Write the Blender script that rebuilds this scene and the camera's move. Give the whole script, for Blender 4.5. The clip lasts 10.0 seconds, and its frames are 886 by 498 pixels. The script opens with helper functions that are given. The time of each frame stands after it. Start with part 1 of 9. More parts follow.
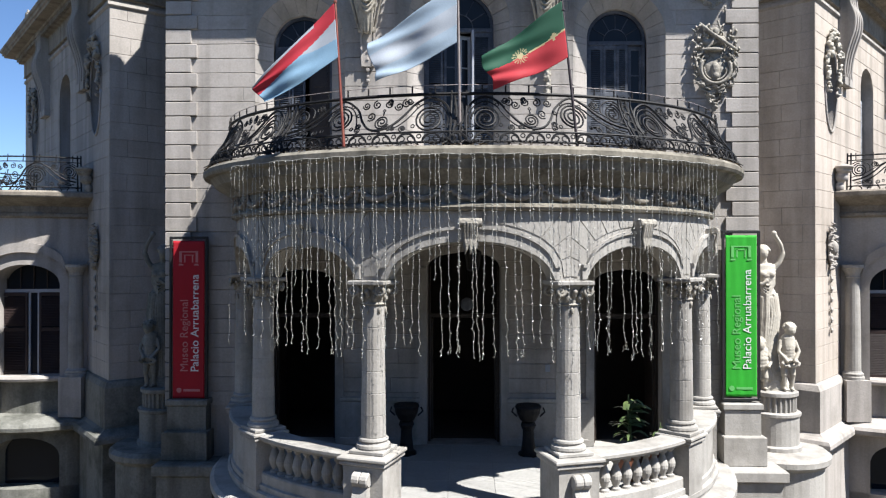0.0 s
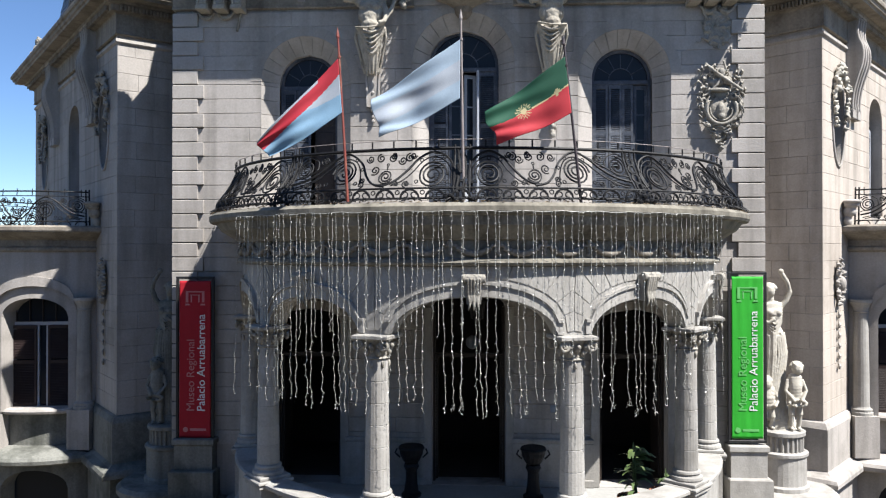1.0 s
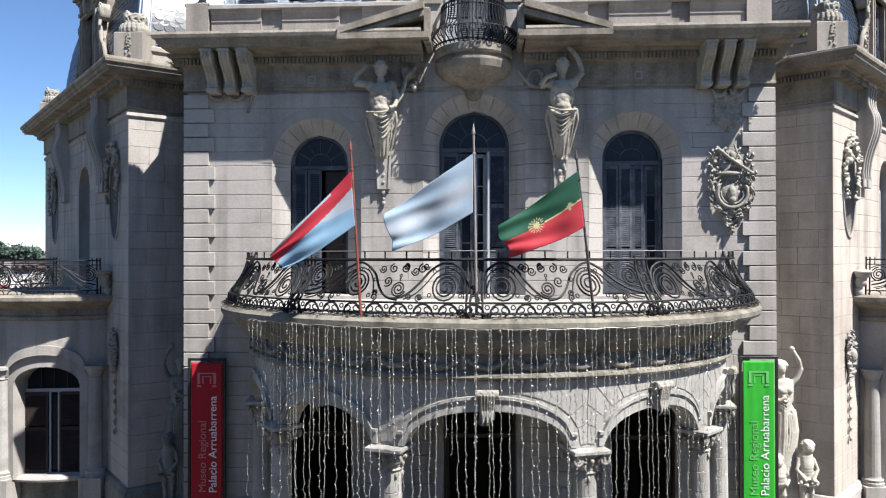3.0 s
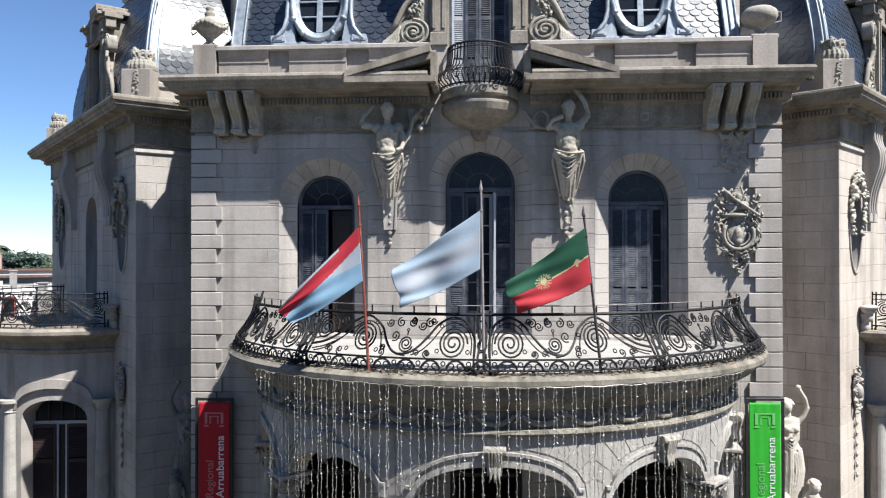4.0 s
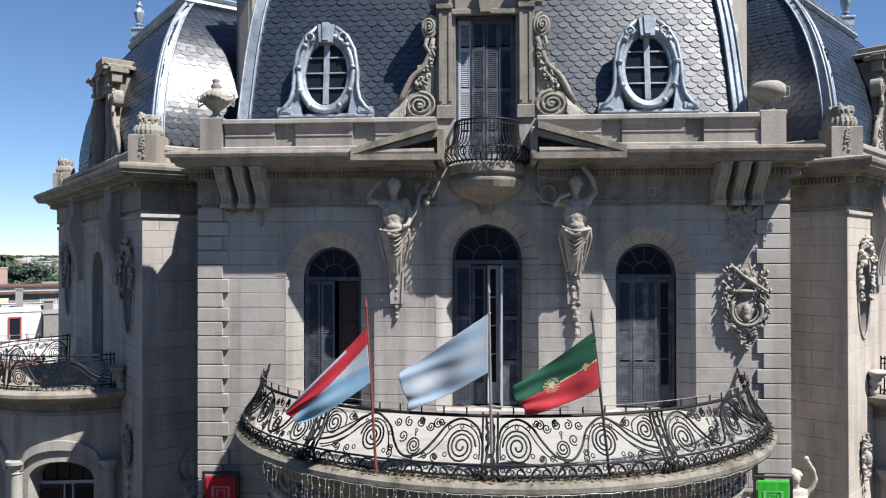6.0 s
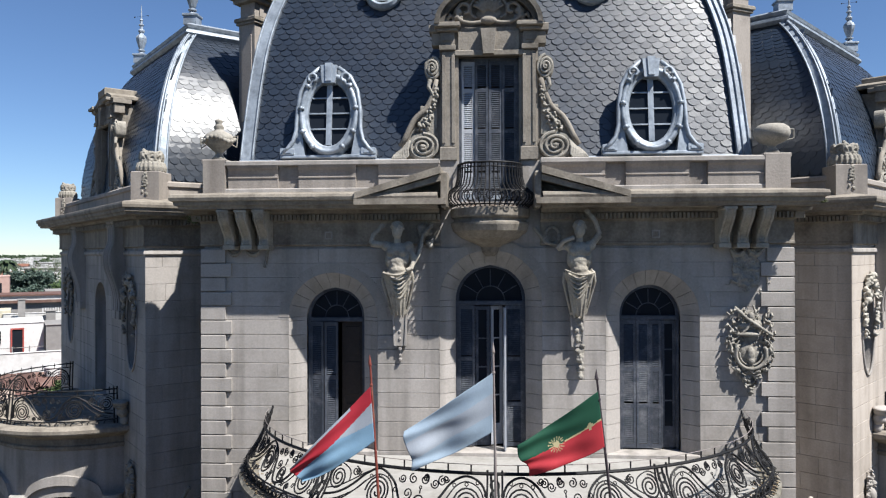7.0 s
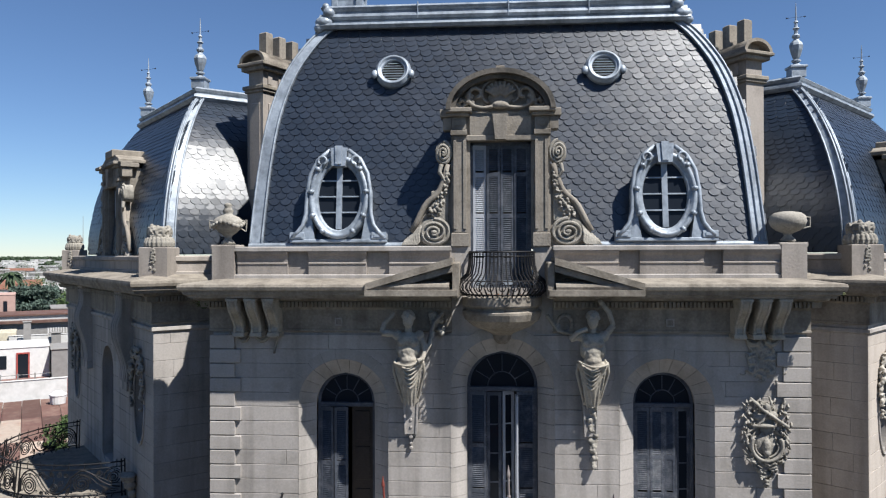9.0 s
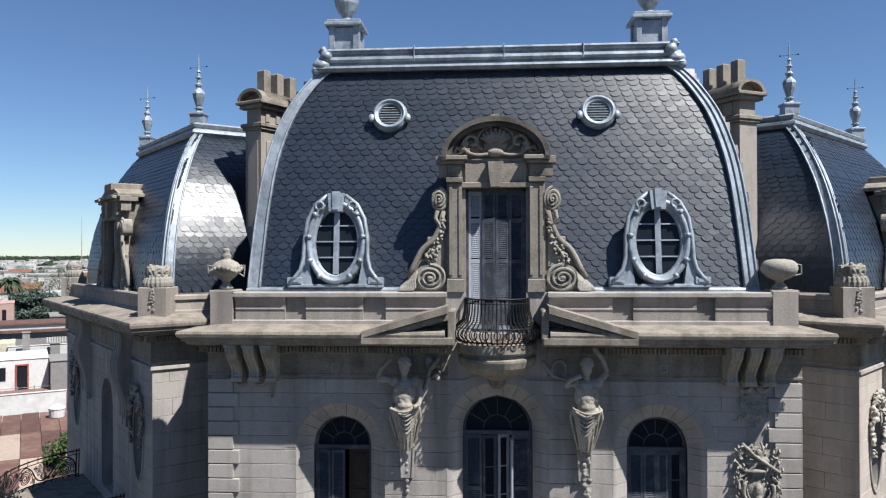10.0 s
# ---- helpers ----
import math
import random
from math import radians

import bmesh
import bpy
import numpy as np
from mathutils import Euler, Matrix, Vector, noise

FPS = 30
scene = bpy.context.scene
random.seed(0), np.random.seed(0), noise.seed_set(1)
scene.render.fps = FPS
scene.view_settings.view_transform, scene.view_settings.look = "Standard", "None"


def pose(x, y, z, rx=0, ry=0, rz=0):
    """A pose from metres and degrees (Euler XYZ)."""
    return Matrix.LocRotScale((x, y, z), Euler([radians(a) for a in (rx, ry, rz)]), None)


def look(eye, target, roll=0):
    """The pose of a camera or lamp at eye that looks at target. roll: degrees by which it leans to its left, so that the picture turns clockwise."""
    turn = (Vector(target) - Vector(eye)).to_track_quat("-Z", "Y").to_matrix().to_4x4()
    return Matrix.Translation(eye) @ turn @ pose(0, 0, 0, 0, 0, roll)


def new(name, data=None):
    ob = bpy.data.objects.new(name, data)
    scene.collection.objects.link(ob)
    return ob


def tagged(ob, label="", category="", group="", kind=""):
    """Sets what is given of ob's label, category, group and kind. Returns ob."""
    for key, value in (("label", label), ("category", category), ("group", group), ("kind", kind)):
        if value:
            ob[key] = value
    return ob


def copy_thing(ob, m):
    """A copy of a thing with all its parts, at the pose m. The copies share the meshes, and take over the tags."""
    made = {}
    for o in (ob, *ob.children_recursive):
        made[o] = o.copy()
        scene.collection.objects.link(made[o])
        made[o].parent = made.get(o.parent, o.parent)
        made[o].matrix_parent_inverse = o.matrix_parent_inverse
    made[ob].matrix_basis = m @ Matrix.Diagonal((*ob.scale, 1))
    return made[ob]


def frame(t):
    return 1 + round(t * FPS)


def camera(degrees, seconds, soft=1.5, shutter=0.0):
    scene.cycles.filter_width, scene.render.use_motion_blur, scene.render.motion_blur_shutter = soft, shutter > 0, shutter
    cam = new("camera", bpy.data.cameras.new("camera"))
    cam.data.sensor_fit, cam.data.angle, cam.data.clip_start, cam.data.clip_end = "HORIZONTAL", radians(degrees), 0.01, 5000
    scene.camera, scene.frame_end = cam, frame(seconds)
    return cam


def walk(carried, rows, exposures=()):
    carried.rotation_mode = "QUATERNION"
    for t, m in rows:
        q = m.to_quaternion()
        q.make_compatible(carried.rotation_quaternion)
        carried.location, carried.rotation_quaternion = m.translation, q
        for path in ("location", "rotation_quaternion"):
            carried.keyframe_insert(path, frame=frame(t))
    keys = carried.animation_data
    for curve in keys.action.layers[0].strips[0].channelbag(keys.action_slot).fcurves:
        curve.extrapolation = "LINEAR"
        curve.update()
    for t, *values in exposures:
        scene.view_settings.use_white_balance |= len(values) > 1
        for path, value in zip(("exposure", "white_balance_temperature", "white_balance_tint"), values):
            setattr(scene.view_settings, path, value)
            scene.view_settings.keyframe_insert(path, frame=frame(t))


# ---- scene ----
cam = camera(62.1, 10.0, 1.2)
PATH = [
    (0, (-0.022, -0.207, 6.936), (-0.093, 1.791, 6.945), 0.0),
    (0.5, (0.047, -0.234, 7.375), (-0.038, 1.764, 7.386), 0.0),
    (1, (0.074, -0.227, 7.828), (-0.022, 1.77, 7.841), -0.0),
    (1.5, (0.033, -0.228, 8.336), (-0.069, 1.769, 8.345), -0.1),
    (2, (0.005, -0.218, 8.821), (-0.099, 1.779, 8.83), -0.1),
    (2.5, (-0.03, -0.244, 9.258), (-0.135, 1.753, 9.269), -0.1),
    (4, (-0.124, -0.324, 10.651), (-0.242, 1.672, 10.665), -0.1),
    (4.5, (-0.164, -0.363, 11.07), (-0.285, 1.633, 11.083), -0.1),
    (5, (-0.194, -0.34, 11.516), (-0.318, 1.656, 11.527), -0.1),
    (5.5, (-0.183, -0.317, 11.922), (-0.31, 1.679, 11.936), -0.1),
    (7, (-0.227, -0.279, 13.371), (-0.36, 1.717, 13.381), -0.2),
    (7.5, (-0.291, -0.254, 13.844), (-0.428, 1.742, 13.856), -0.2),
    (8, (-0.375, -0.18, 14.331), (-0.514, 1.815, 14.343), -0.2),
    (8.5, (-0.396, -0.112, 14.859), (-0.539, 1.883, 14.868), -0.2),
    (9, (-0.407, -0.116, 15.343), (-0.55, 1.879, 15.356), -0.2),
    (9.5, (-0.365, -0.203, 15.879), (-0.506, 1.792, 15.892), -0.2),
    (10, (-0.319, -0.308, 16.419), (-0.459, 1.687, 16.43), -0.2),
]
walk(cam, [(t, look(eye, target, roll)) for t, eye, target, roll in PATH], [(0, 1.47), (2.5, 1.56), (5.5, 1.25), (8.0, 1.06), (10, 0.96)])

# ---- light: high summer sun from the right, clear sky ----
SUN = Vector((1.50, -1.0, 2.65)).normalized()
world = bpy.data.worlds.new("sky")
scene.world = world
world.use_nodes = True
wn = world.node_tree.nodes
sky = wn.new("ShaderNodeTexSky")
sky.sky_type = "NISHITA"
sky.sun_disc = False
sky.sun_elevation = math.asin(SUN.z)
sky.sun_rotation = math.atan2(SUN.x, SUN.y)
sky.altitude, sky.air_density, sky.dust_density, sky.ozone_density = 50, 0.85, 0.0, 5.5
wn["Background"].inputs[1].default_value = 0.056
tint = wn.new("ShaderNodeMix")
tint.data_type, tint.blend_type = "RGBA", "MULTIPLY"
tint.inputs["Factor"].default_value = 1.0
tint.inputs["B"].default_value = (0.91, 0.97, 1.05, 1)
world.node_tree.links.new(sky.outputs[0], tint.inputs["A"])
world.node_tree.links.new(tint.outputs["Result"], wn["Background"].inputs[0])
sun = new("sun", bpy.data.lights.new("sun", "SUN"))
sun.data.energy, sun.data.angle, sun.data.color = 5.0, radians(0.55), (1.0, 0.985, 0.958)
sun.matrix_world = look(SUN * 60, (0, 0, 0))

# ---- materials ----
def material(name, base, rough=0.8, metal=0.0, vary=0.12, grain=14.0, stain=(0.5, 0.5, 0.5), stained=0.35, stain_size=0.9, bump=0.25, piece=0.0, spec=0.3, streak=0.0):
    """Two scales of colour change (stains and grain), a fine bump, and a small change from piece to piece."""
    m = bpy.data.materials.new(name)
    m.use_nodes = True
    nt = m.node_tree
    n, lk = nt.nodes, nt.links
    b = n["Principled BSDF"]
    b.inputs["Metallic"].default_value = metal
    b.inputs["Specular IOR Level"].default_value = spec
    co = n.new("ShaderNodeNewGeometry")
    big = n.new("ShaderNodeTexNoise")
    big.inputs["Scale"].default_value, big.inputs["Detail"].default_value, big.inputs["Roughness"].default_value = stain_size, 6, 0.65
    fine = n.new("ShaderNodeTexNoise")
    fine.inputs["Scale"].default_value, fine.inputs["Detail"].default_value = grain, 5
    for t in (big, fine):
        lk.new(co.outputs["Position"], t.inputs["Vector"])
    ramp = n.new("ShaderNodeMapRange")
    ramp.inputs["From Min"].default_value, ramp.inputs["From Max"].default_value = 0.48, 0.72
    ramp.inputs["To Min"].default_value, ramp.inputs["To Max"].default_value = 0.0, stained
    lk.new(big.outputs["Fac"], ramp.inputs["Value"])
    mix = n.new("ShaderNodeMix")
    mix.data_type = "RGBA"
    mix.inputs["A"].default_value, mix.inputs["B"].default_value = (*base, 1), (*stain, 1)
    lk.new(ramp.outputs["Result"], mix.inputs["Factor"])
    val = n.new("ShaderNodeMapRange")
    val.inputs["From Min"].default_value, val.inputs["From Max"].default_value = 0.25, 0.75
    val.inputs["To Min"].default_value, val.inputs["To Max"].default_value = 1 - vary, 1 + vary
    lk.new(fine.outputs["Fac"], val.inputs["Value"])
    hsv = n.new("ShaderNodeHueSaturation")
    lk.new(mix.outputs["Result"], hsv.inputs["Color"])
    if streak:
        # rain streaks: long upright stains of uneven strength
        mp = n.new("ShaderNodeVectorMath")
        mp.operation = "MULTIPLY"
        mp.inputs[1].default_value = (2.6, 2.6, 0.22)
        lk.new(co.outputs["Position"], mp.inputs[0])
        rain = n.new("ShaderNodeTexNoise")
        rain.inputs["Scale"].default_value, rain.inputs["Detail"].default_value = 1.0, 7
        lk.new(mp.outputs[0], rain.inputs["Vector"])
        rm = n.new("ShaderNodeMapRange")
        rm.inputs["From Min"].default_value, rm.inputs["From Max"].default_value = 0.46, 0.72
        rm.inputs["To Max"].default_value = streak
        lk.new(rain.outputs["Fac"], rm.inputs["Value"])
        dark = n.new("ShaderNodeMix")
        dark.data_type = "RGBA"
        dark.inputs["B"].default_value = (*[c * 0.45 for c in stain], 1)
        lk.new(rm.outputs["Result"], dark.inputs["Factor"])
        lk.new(mix.outputs["Result"], dark.inputs["A"])
        lk.new(dark.outputs["Result"], hsv.inputs["Color"])
    if piece:
        info = n.new("ShaderNodeObjectInfo")
        pm = n.new("ShaderNodeMapRange")
        pm.inputs["To Min"].default_value, pm.inputs["To Max"].default_value = 1 - piece, 1 + piece
        isl = n.new("ShaderNodeMath")
        isl.operation = "ADD"
        geo2 = n.new("ShaderNodeNewGeometry")
        fr = n.new("ShaderNodeMath")
        fr.operation = "FRACT"
        lk.new(info.outputs["Random"], isl.inputs[0])
        lk.new(geo2.outputs["Random Per Island"], isl.inputs[1])
        lk.new(isl.outputs[0], fr.inputs[0])
        lk.new(fr.outputs[0], pm.inputs["Value"])
        mul = n.new("ShaderNodeMath")
        mul.operation = "MULTIPLY"
        lk.new(pm.outputs["Result"], mul.inputs[0])
        lk.new(val.outputs["Result"], mul.inputs[1])
        lk.new(mul.outputs[0], hsv.inputs["Value"])
    else:
        lk.new(val.outputs["Result"], hsv.inputs["Value"])
    lk.new(hsv.outputs["Color"], b.inputs["Base Color"])
    rr = n.new("ShaderNodeMapRange")
    rr.inputs["To Min"].default_value, rr.inputs["To Max"].default_value = max(rough - 0.12, 0.05), min(rough + 0.12, 1)
    lk.new(fine.outputs["Fac"], rr.inputs["Value"])
    lk.new(rr.outputs["Result"], b.inputs["Roughness"])
    if bump:
        bp = n.new("ShaderNodeBump")
        bp.inputs["Strength"].default_value, bp.inputs["Distance"].default_value = bump, 0.02
        lk.new(fine.outputs["Fac"], bp.inputs["Height"])
        lk.new(bp.outputs["Normal"], b.inputs["Normal"])
    return m


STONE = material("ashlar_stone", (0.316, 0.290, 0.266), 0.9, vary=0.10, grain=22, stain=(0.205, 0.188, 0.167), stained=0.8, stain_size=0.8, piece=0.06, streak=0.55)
# lighter, warmer copy of the ashlar, with bounced light put into its colour
STONE_BOUNCE = material("warm_bounce_lit_ashlar", (0.372, 0.326, 0.282), 0.9, vary=0.10, grain=22, stain=(0.24, 0.205, 0.17), stained=0.7, stain_size=0.8, piece=0.06, streak=0.45)
STONE_TAN = material("tan_stone", (0.268, 0.238, 0.210), 0.9, vary=0.13, grain=20, stain=(0.165, 0.142, 0.123), stained=0.7, piece=0.06, streak=0.5)
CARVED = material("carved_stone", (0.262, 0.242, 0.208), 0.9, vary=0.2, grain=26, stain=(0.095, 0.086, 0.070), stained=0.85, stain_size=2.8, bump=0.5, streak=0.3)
PORCH = material("porch_stone", (0.295, 0.280, 0.257), 0.9, vary=0.12, grain=24, stain=(0.1817, 0.1680, 0.1499), stained=0.85, stain_size=1.5, piece=0.04, streak=0.45)
WEATHERED = material("weathered_cornice_stone", (0.225, 0.198, 0.163), 0.95, vary=0.2, grain=16, stain=(0.085, 0.070, 0.054), stained=0.7, stain_size=1.7, bump=0.4, streak=0.5)
BRACKET = material("bracket_stone", (0.30, 0.272, 0.225), 0.9, vary=0.15, grain=24, stain=(0.115, 0.098, 0.078), stained=0.8, stain_size=2.4, bump=0.4)
# greenish stains, with the shade of the west side put into the colour
MOSS_SHADE = material("moss_and_shade_stone", (0.165, 0.163, 0.145), 0.95, vary=0.2, grain=18, stain=(0.052, 0.056, 0.043), stained=0.9, stain_size=1.1, bump=0.4, streak=0.6)
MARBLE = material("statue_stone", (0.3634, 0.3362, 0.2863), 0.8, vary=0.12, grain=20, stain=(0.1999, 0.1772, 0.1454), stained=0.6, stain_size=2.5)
SLATE = material("slate", (0.0085, 0.0145, 0.0245), 0.37, vary=0.16, grain=30, stain=(0.020, 0.024, 0.034), stained=0.5, stain_size=0.7, bump=0.1, piece=0.22, spec=0.8)
ZINC = material("zinc_sheet", (0.27, 0.305, 0.345), 0.52, metal=0.3, vary=0.18, grain=11, stain=(0.11, 0.13, 0.155), stained=0.8, stain_size=3.5, bump=0.3, spec=0.5, streak=0.45)
IRON = material("wrought_iron", (0.0075, 0.0075, 0.0085), 0.6, metal=0.0, vary=0.3, grain=40, stain=(0.024, 0.021, 0.018), stained=0.5, stain_size=6, bump=0.2, spec=0.2)
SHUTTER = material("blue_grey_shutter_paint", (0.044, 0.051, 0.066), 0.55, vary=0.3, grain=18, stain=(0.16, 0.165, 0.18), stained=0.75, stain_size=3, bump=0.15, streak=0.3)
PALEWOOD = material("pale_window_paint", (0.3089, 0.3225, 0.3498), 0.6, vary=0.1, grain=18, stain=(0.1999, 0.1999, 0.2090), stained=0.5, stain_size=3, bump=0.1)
REDWOOD = material("red_brown_shutter_paint", (0.021, 0.0115, 0.0105), 0.6, vary=0.2, grain=18, stain=(0.045, 0.030, 0.028), stained=0.5, stain_size=3)
DARKWOOD = material("dark_door_wood", (0.0255, 0.0182, 0.0145), 0.5, vary=0.25, grain=18, stain=(0.0454, 0.0336, 0.0273), stained=0.5, stain_size=3)
# indoor shade put into the base colour, near black
ROOM_SHADE = material("room_shade_plaster", (0.0545, 0.0454, 0.0409), 0.9, vary=0.1, stain=(0.0363, 0.0319, 0.0273))
FLOOR = material("porch_floor_stone", (0.2726, 0.2680, 0.2544), 0.7, vary=0.1, grain=14, stain=(0.1817, 0.1772, 0.1680), stained=0.5, stain_size=1.3, piece=0.08)
GRASS = material("ground_soil_and_grass", (0.085, 0.074, 0.056), 0.95, vary=0.2, grain=3, stain=(0.05, 0.058, 0.032), stained=0.8, stain_size=0.02)
ARCHSTONE = material("arch_stone_tan", (0.284, 0.262, 0.238), 0.9, vary=0.10, grain=20, stain=(0.20, 0.178, 0.155), stained=0.6, piece=0.035, streak=0.4)


POLE_GREY = material("grey_pole_paint", (0.1817, 0.1545, 0.1454), 0.6, vary=0.15, stain=(0.2908, 0.2726, 0.2544), stained=0.5, stain_size=5)


def glass_material():
    m = bpy.data.materials.new("window_glass")
    m.use_nodes = True
    b = m.node_tree.nodes["Principled BSDF"]
    b.inputs["Base Color"].default_value = (0.012, 0.015, 0.02, 1)
    b.inputs["Roughness"].default_value = 0.08
    b.inputs["Specular IOR Level"].default_value = 0.14
    return m


GLASS = glass_material()


# ---- mesh helpers ----
def link(name, me, mat, parent=None, label="", smooth=False, mw=None):
    if mat and not me.materials:
        me.materials.append(mat)
    if smooth:
        me.polygons.foreach_set("use_smooth", [True] * len(me.polygons))
    ob = new(name, me)
    if parent:
        ob.parent = parent
    if mw:
        ob.matrix_basis = mw
    if label:
        ob["label"] = label
    return ob


def part(name, bm, mat, parent, label="", smooth=False, mw=None):
    me = bpy.data.meshes.new(name)
    if len(bm.verts) < 4000:
        bmesh.ops.remove_doubles(bm, verts=bm.verts, dist=1e-5)
    bmesh.ops.recalc_face_normals(bm, faces=bm.faces)
    bm.to_mesh(me)
    bm.free()
    return link(name, me, mat, parent, label, smooth, mw)


def empty(name, m=None, label="", category="", group="", kind=""):
    ob = new(name)
    ob.empty_display_size = 0.2
    if m:
        ob.matrix_basis = m
    return tagged(ob, label, category, group, kind)


def poly(bm, verts, faces):
    vs = [bm.verts.new(v) for v in verts]
    for f in faces:
        try:
            bm.faces.new([vs[i] for i in f])
        except ValueError:
            pass
    return vs


CUBE_F = ((0, 3, 2, 1), (4, 5, 6, 7), (0, 1, 5, 4), (1, 2, 6, 5), (2, 3, 7, 6), (3, 0, 4, 7))


def box(bm, x0, x1, y0, y1, z0, z1, m=None):
    v = [(x0, y0, z0), (x1, y0, z0), (x1, y1, z0), (x0, y1, z0), (x0, y0, z1), (x1, y0, z1), (x1, y1, z1), (x0, y1, z1)]
    if m:
        v = [m @ Vector(p) for p in v]
    return poly(bm, v, CUBE_F)


def soft_box(bm, x0, x1, y0, y1, z0, z1, r=0.012):
    """A box with its edges cut back by r."""
    for i, (za, zb, k) in enumerate(((z0, z0 + r, 1), (z0 + r, z1 - r, 0), (z1 - r, z1, 2))):
        a, b = (r, 0) if k == 1 else ((0, r) if k == 2 else (0, 0))
        lo = [(x0 + a, y0 + a, za), (x1 - a, y0 + a, za), (x1 - a, y1 - a, za), (x0 + a, y1 - a, za)]
        hi = [(x0 + b, y0 + b, zb), (x1 - b, y0 + b, zb), (x1 - b, y1 - b, zb), (x0 + b, y1 - b, zb)]
        f = [(0, 1, 5, 4), (1, 2, 6, 5), (2, 3, 7, 6), (3, 0, 4, 7)]
        if k == 1:
            f.append((0, 3, 2, 1))
        if k == 2:
            f.append((4, 5, 6, 7))
        poly(bm, lo + hi, f)


def prism(bm, pts, y0, y1, m=None):
    """A polygon in x and z, pushed from y0 to y1."""
    n = len(pts)
    v = [(x, y0, z) for x, z in pts] + [(x, y1, z) for x, z in pts]
    if m:
        v = [m @ Vector(p) for p in v]
    f = [tuple(range(n)), tuple(range(2 * n - 1, n - 1, -1))]
    f += [(i, i + n, (i + 1) % n + n, (i + 1) % n) for i in range(n)]
    poly(bm, v, f)


def slab(bm, pts, z0, z1, m=None):
    """A polygon in plan, pushed from z0 to z1."""
    n = len(pts)
    v = [(x, y, z0) for x, y in pts] + [(x, y, z1) for x, y in pts]
    if m:
        v = [m @ Vector(p) for p in v]
    poly(bm, v, [tuple(range(n - 1, -1, -1)), tuple(range(n, 2 * n))] + [(i, (i + 1) % n, (i + 1) % n + n, i + n) for i in range(n)])


def sweep(bm, path, profile, closed=False, cap=True):
    """profile: (outward, z) from top to bottom; path in plan, with outward on its right-hand side when walked."""
    n, k = len(path), len(profile)
    rings = []
    for i, p in enumerate(path):
        p = Vector(p)
        a = Vector(path[(i - 1) % n]) if closed or i else None
        c = Vector(path[(i + 1) % n]) if closed or i < n - 1 else None
        d1 = (p - a).normalized() if a is not None else (c - p).normalized()
        d2 = (c - p).normalized() if c is not None else d1
        n1, n2 = Vector((d1.y, -d1.x)), Vector((d2.y, -d2.x))
        mit = (n1 + n2).normalized()
        mit = mit / max(mit.dot(n1), 0.3)
        rings.append([bm.verts.new((p.x + mit.x * o, p.y + mit.y * o, z)) for o, z in profile])
    for i in range(n if closed else n - 1):
        r, s = rings[i], rings[(i + 1) % n]
        for j in range(k - 1):
            bm.faces.new((r[j], r[j + 1], s[j + 1], s[j]))
    if cap and not closed:
        for r in (rings[0], rings[-1]):
            try:
                bm.faces.new(r)
            except ValueError:
                pass
    return rings


def lathe(bm, profile, n=20, x=0, y=0, sx=1, sy=1):
    """profile: (radius, z) from bottom to top."""
    rings = []
    for r, z in profile:
        rings.append([bm.verts.new((x + sx * max(r, 0.001) * math.cos(2 * math.pi * i / n), y + sy * max(r, 0.001) * math.sin(2 * math.pi * i / n), z)) for i in range(n)])
    for a, b in zip(rings, rings[1:]):
        for i in range(n):
            bm.faces.new((a[i], a[(i + 1) % n], b[(i + 1) % n], b[i]))
    bm.faces.new(rings[0][::-1])
    bm.faces.new(rings[-1])


def tube(bm, pts, r, n=6, r1=None, cap=True):
    """A round bar along points; r1: its radius at the end."""
    pts = [Vector(p) for p in pts]
    up = Vector((0, 0, 1))
    rings = []
    last = None
    for i, p in enumerate(pts):
        d = (pts[min(i + 1, len(pts) - 1)] - pts[max(i - 1, 0)]).normalized()
        if last is None:
            e = d.cross(up if abs(d.z) < 0.9 else Vector((1, 0, 0))).normalized()
        else:
            e = (last - d * last.dot(d)).normalized()
        last = e
        f = d.cross(e)
        q = r if r1 is None else r + (r1 - r) * i / max(len(pts) - 1, 1)
        rings.append([bm.verts.new(p + (e * math.cos(2 * math.pi * j / n) + f * math.sin(2 * math.pi * j / n)) * q) for j in range(n)])
    for a, b in zip(rings, rings[1:]):
        for j in range(n):
            bm.faces.new((a[j], a[(j + 1) % n], b[(j + 1) % n], b[j]))
    if cap:
        bm.faces.new(rings[0][::-1])
        bm.faces.new(rings[-1])


def ball(bm, c, r, sub=1, m=None):
    """An ellipsoid: r one radius or three."""
    rr = r if isinstance(r, (tuple, list)) else (r, r, r)
    mm = Matrix.Translation(c) @ (m if m else Matrix()) @ Matrix.Diagonal((*rr, 1))
    bmesh.ops.create_icosphere(bm, subdivisions=sub, radius=1, matrix=mm)


def fuse(ob, voxel):
    """Melts the blobs of a carved piece into one skin."""
    md = ob.modifiers.new("fuse", "REMESH")
    md.mode, md.voxel_size, md.use_smooth_shade = "VOXEL", voxel, True
    return ob


def spiral(cx, cz, r0, turns, start, hand=1, n=14, r_end=0.12):
    """Points of a scroll that winds inwards."""
    out = []
    k = max(int(n * turns), 4)
    for i in range(k + 1):
        u = i / k
        r = r0 * (1 - u) ** 0.85 + r0 * r_end * u
        a = radians(start) + hand * u * turns * 2 * math.pi
        out.append((cx + r * math.cos(a), cz + r * math.sin(a)))
    return out


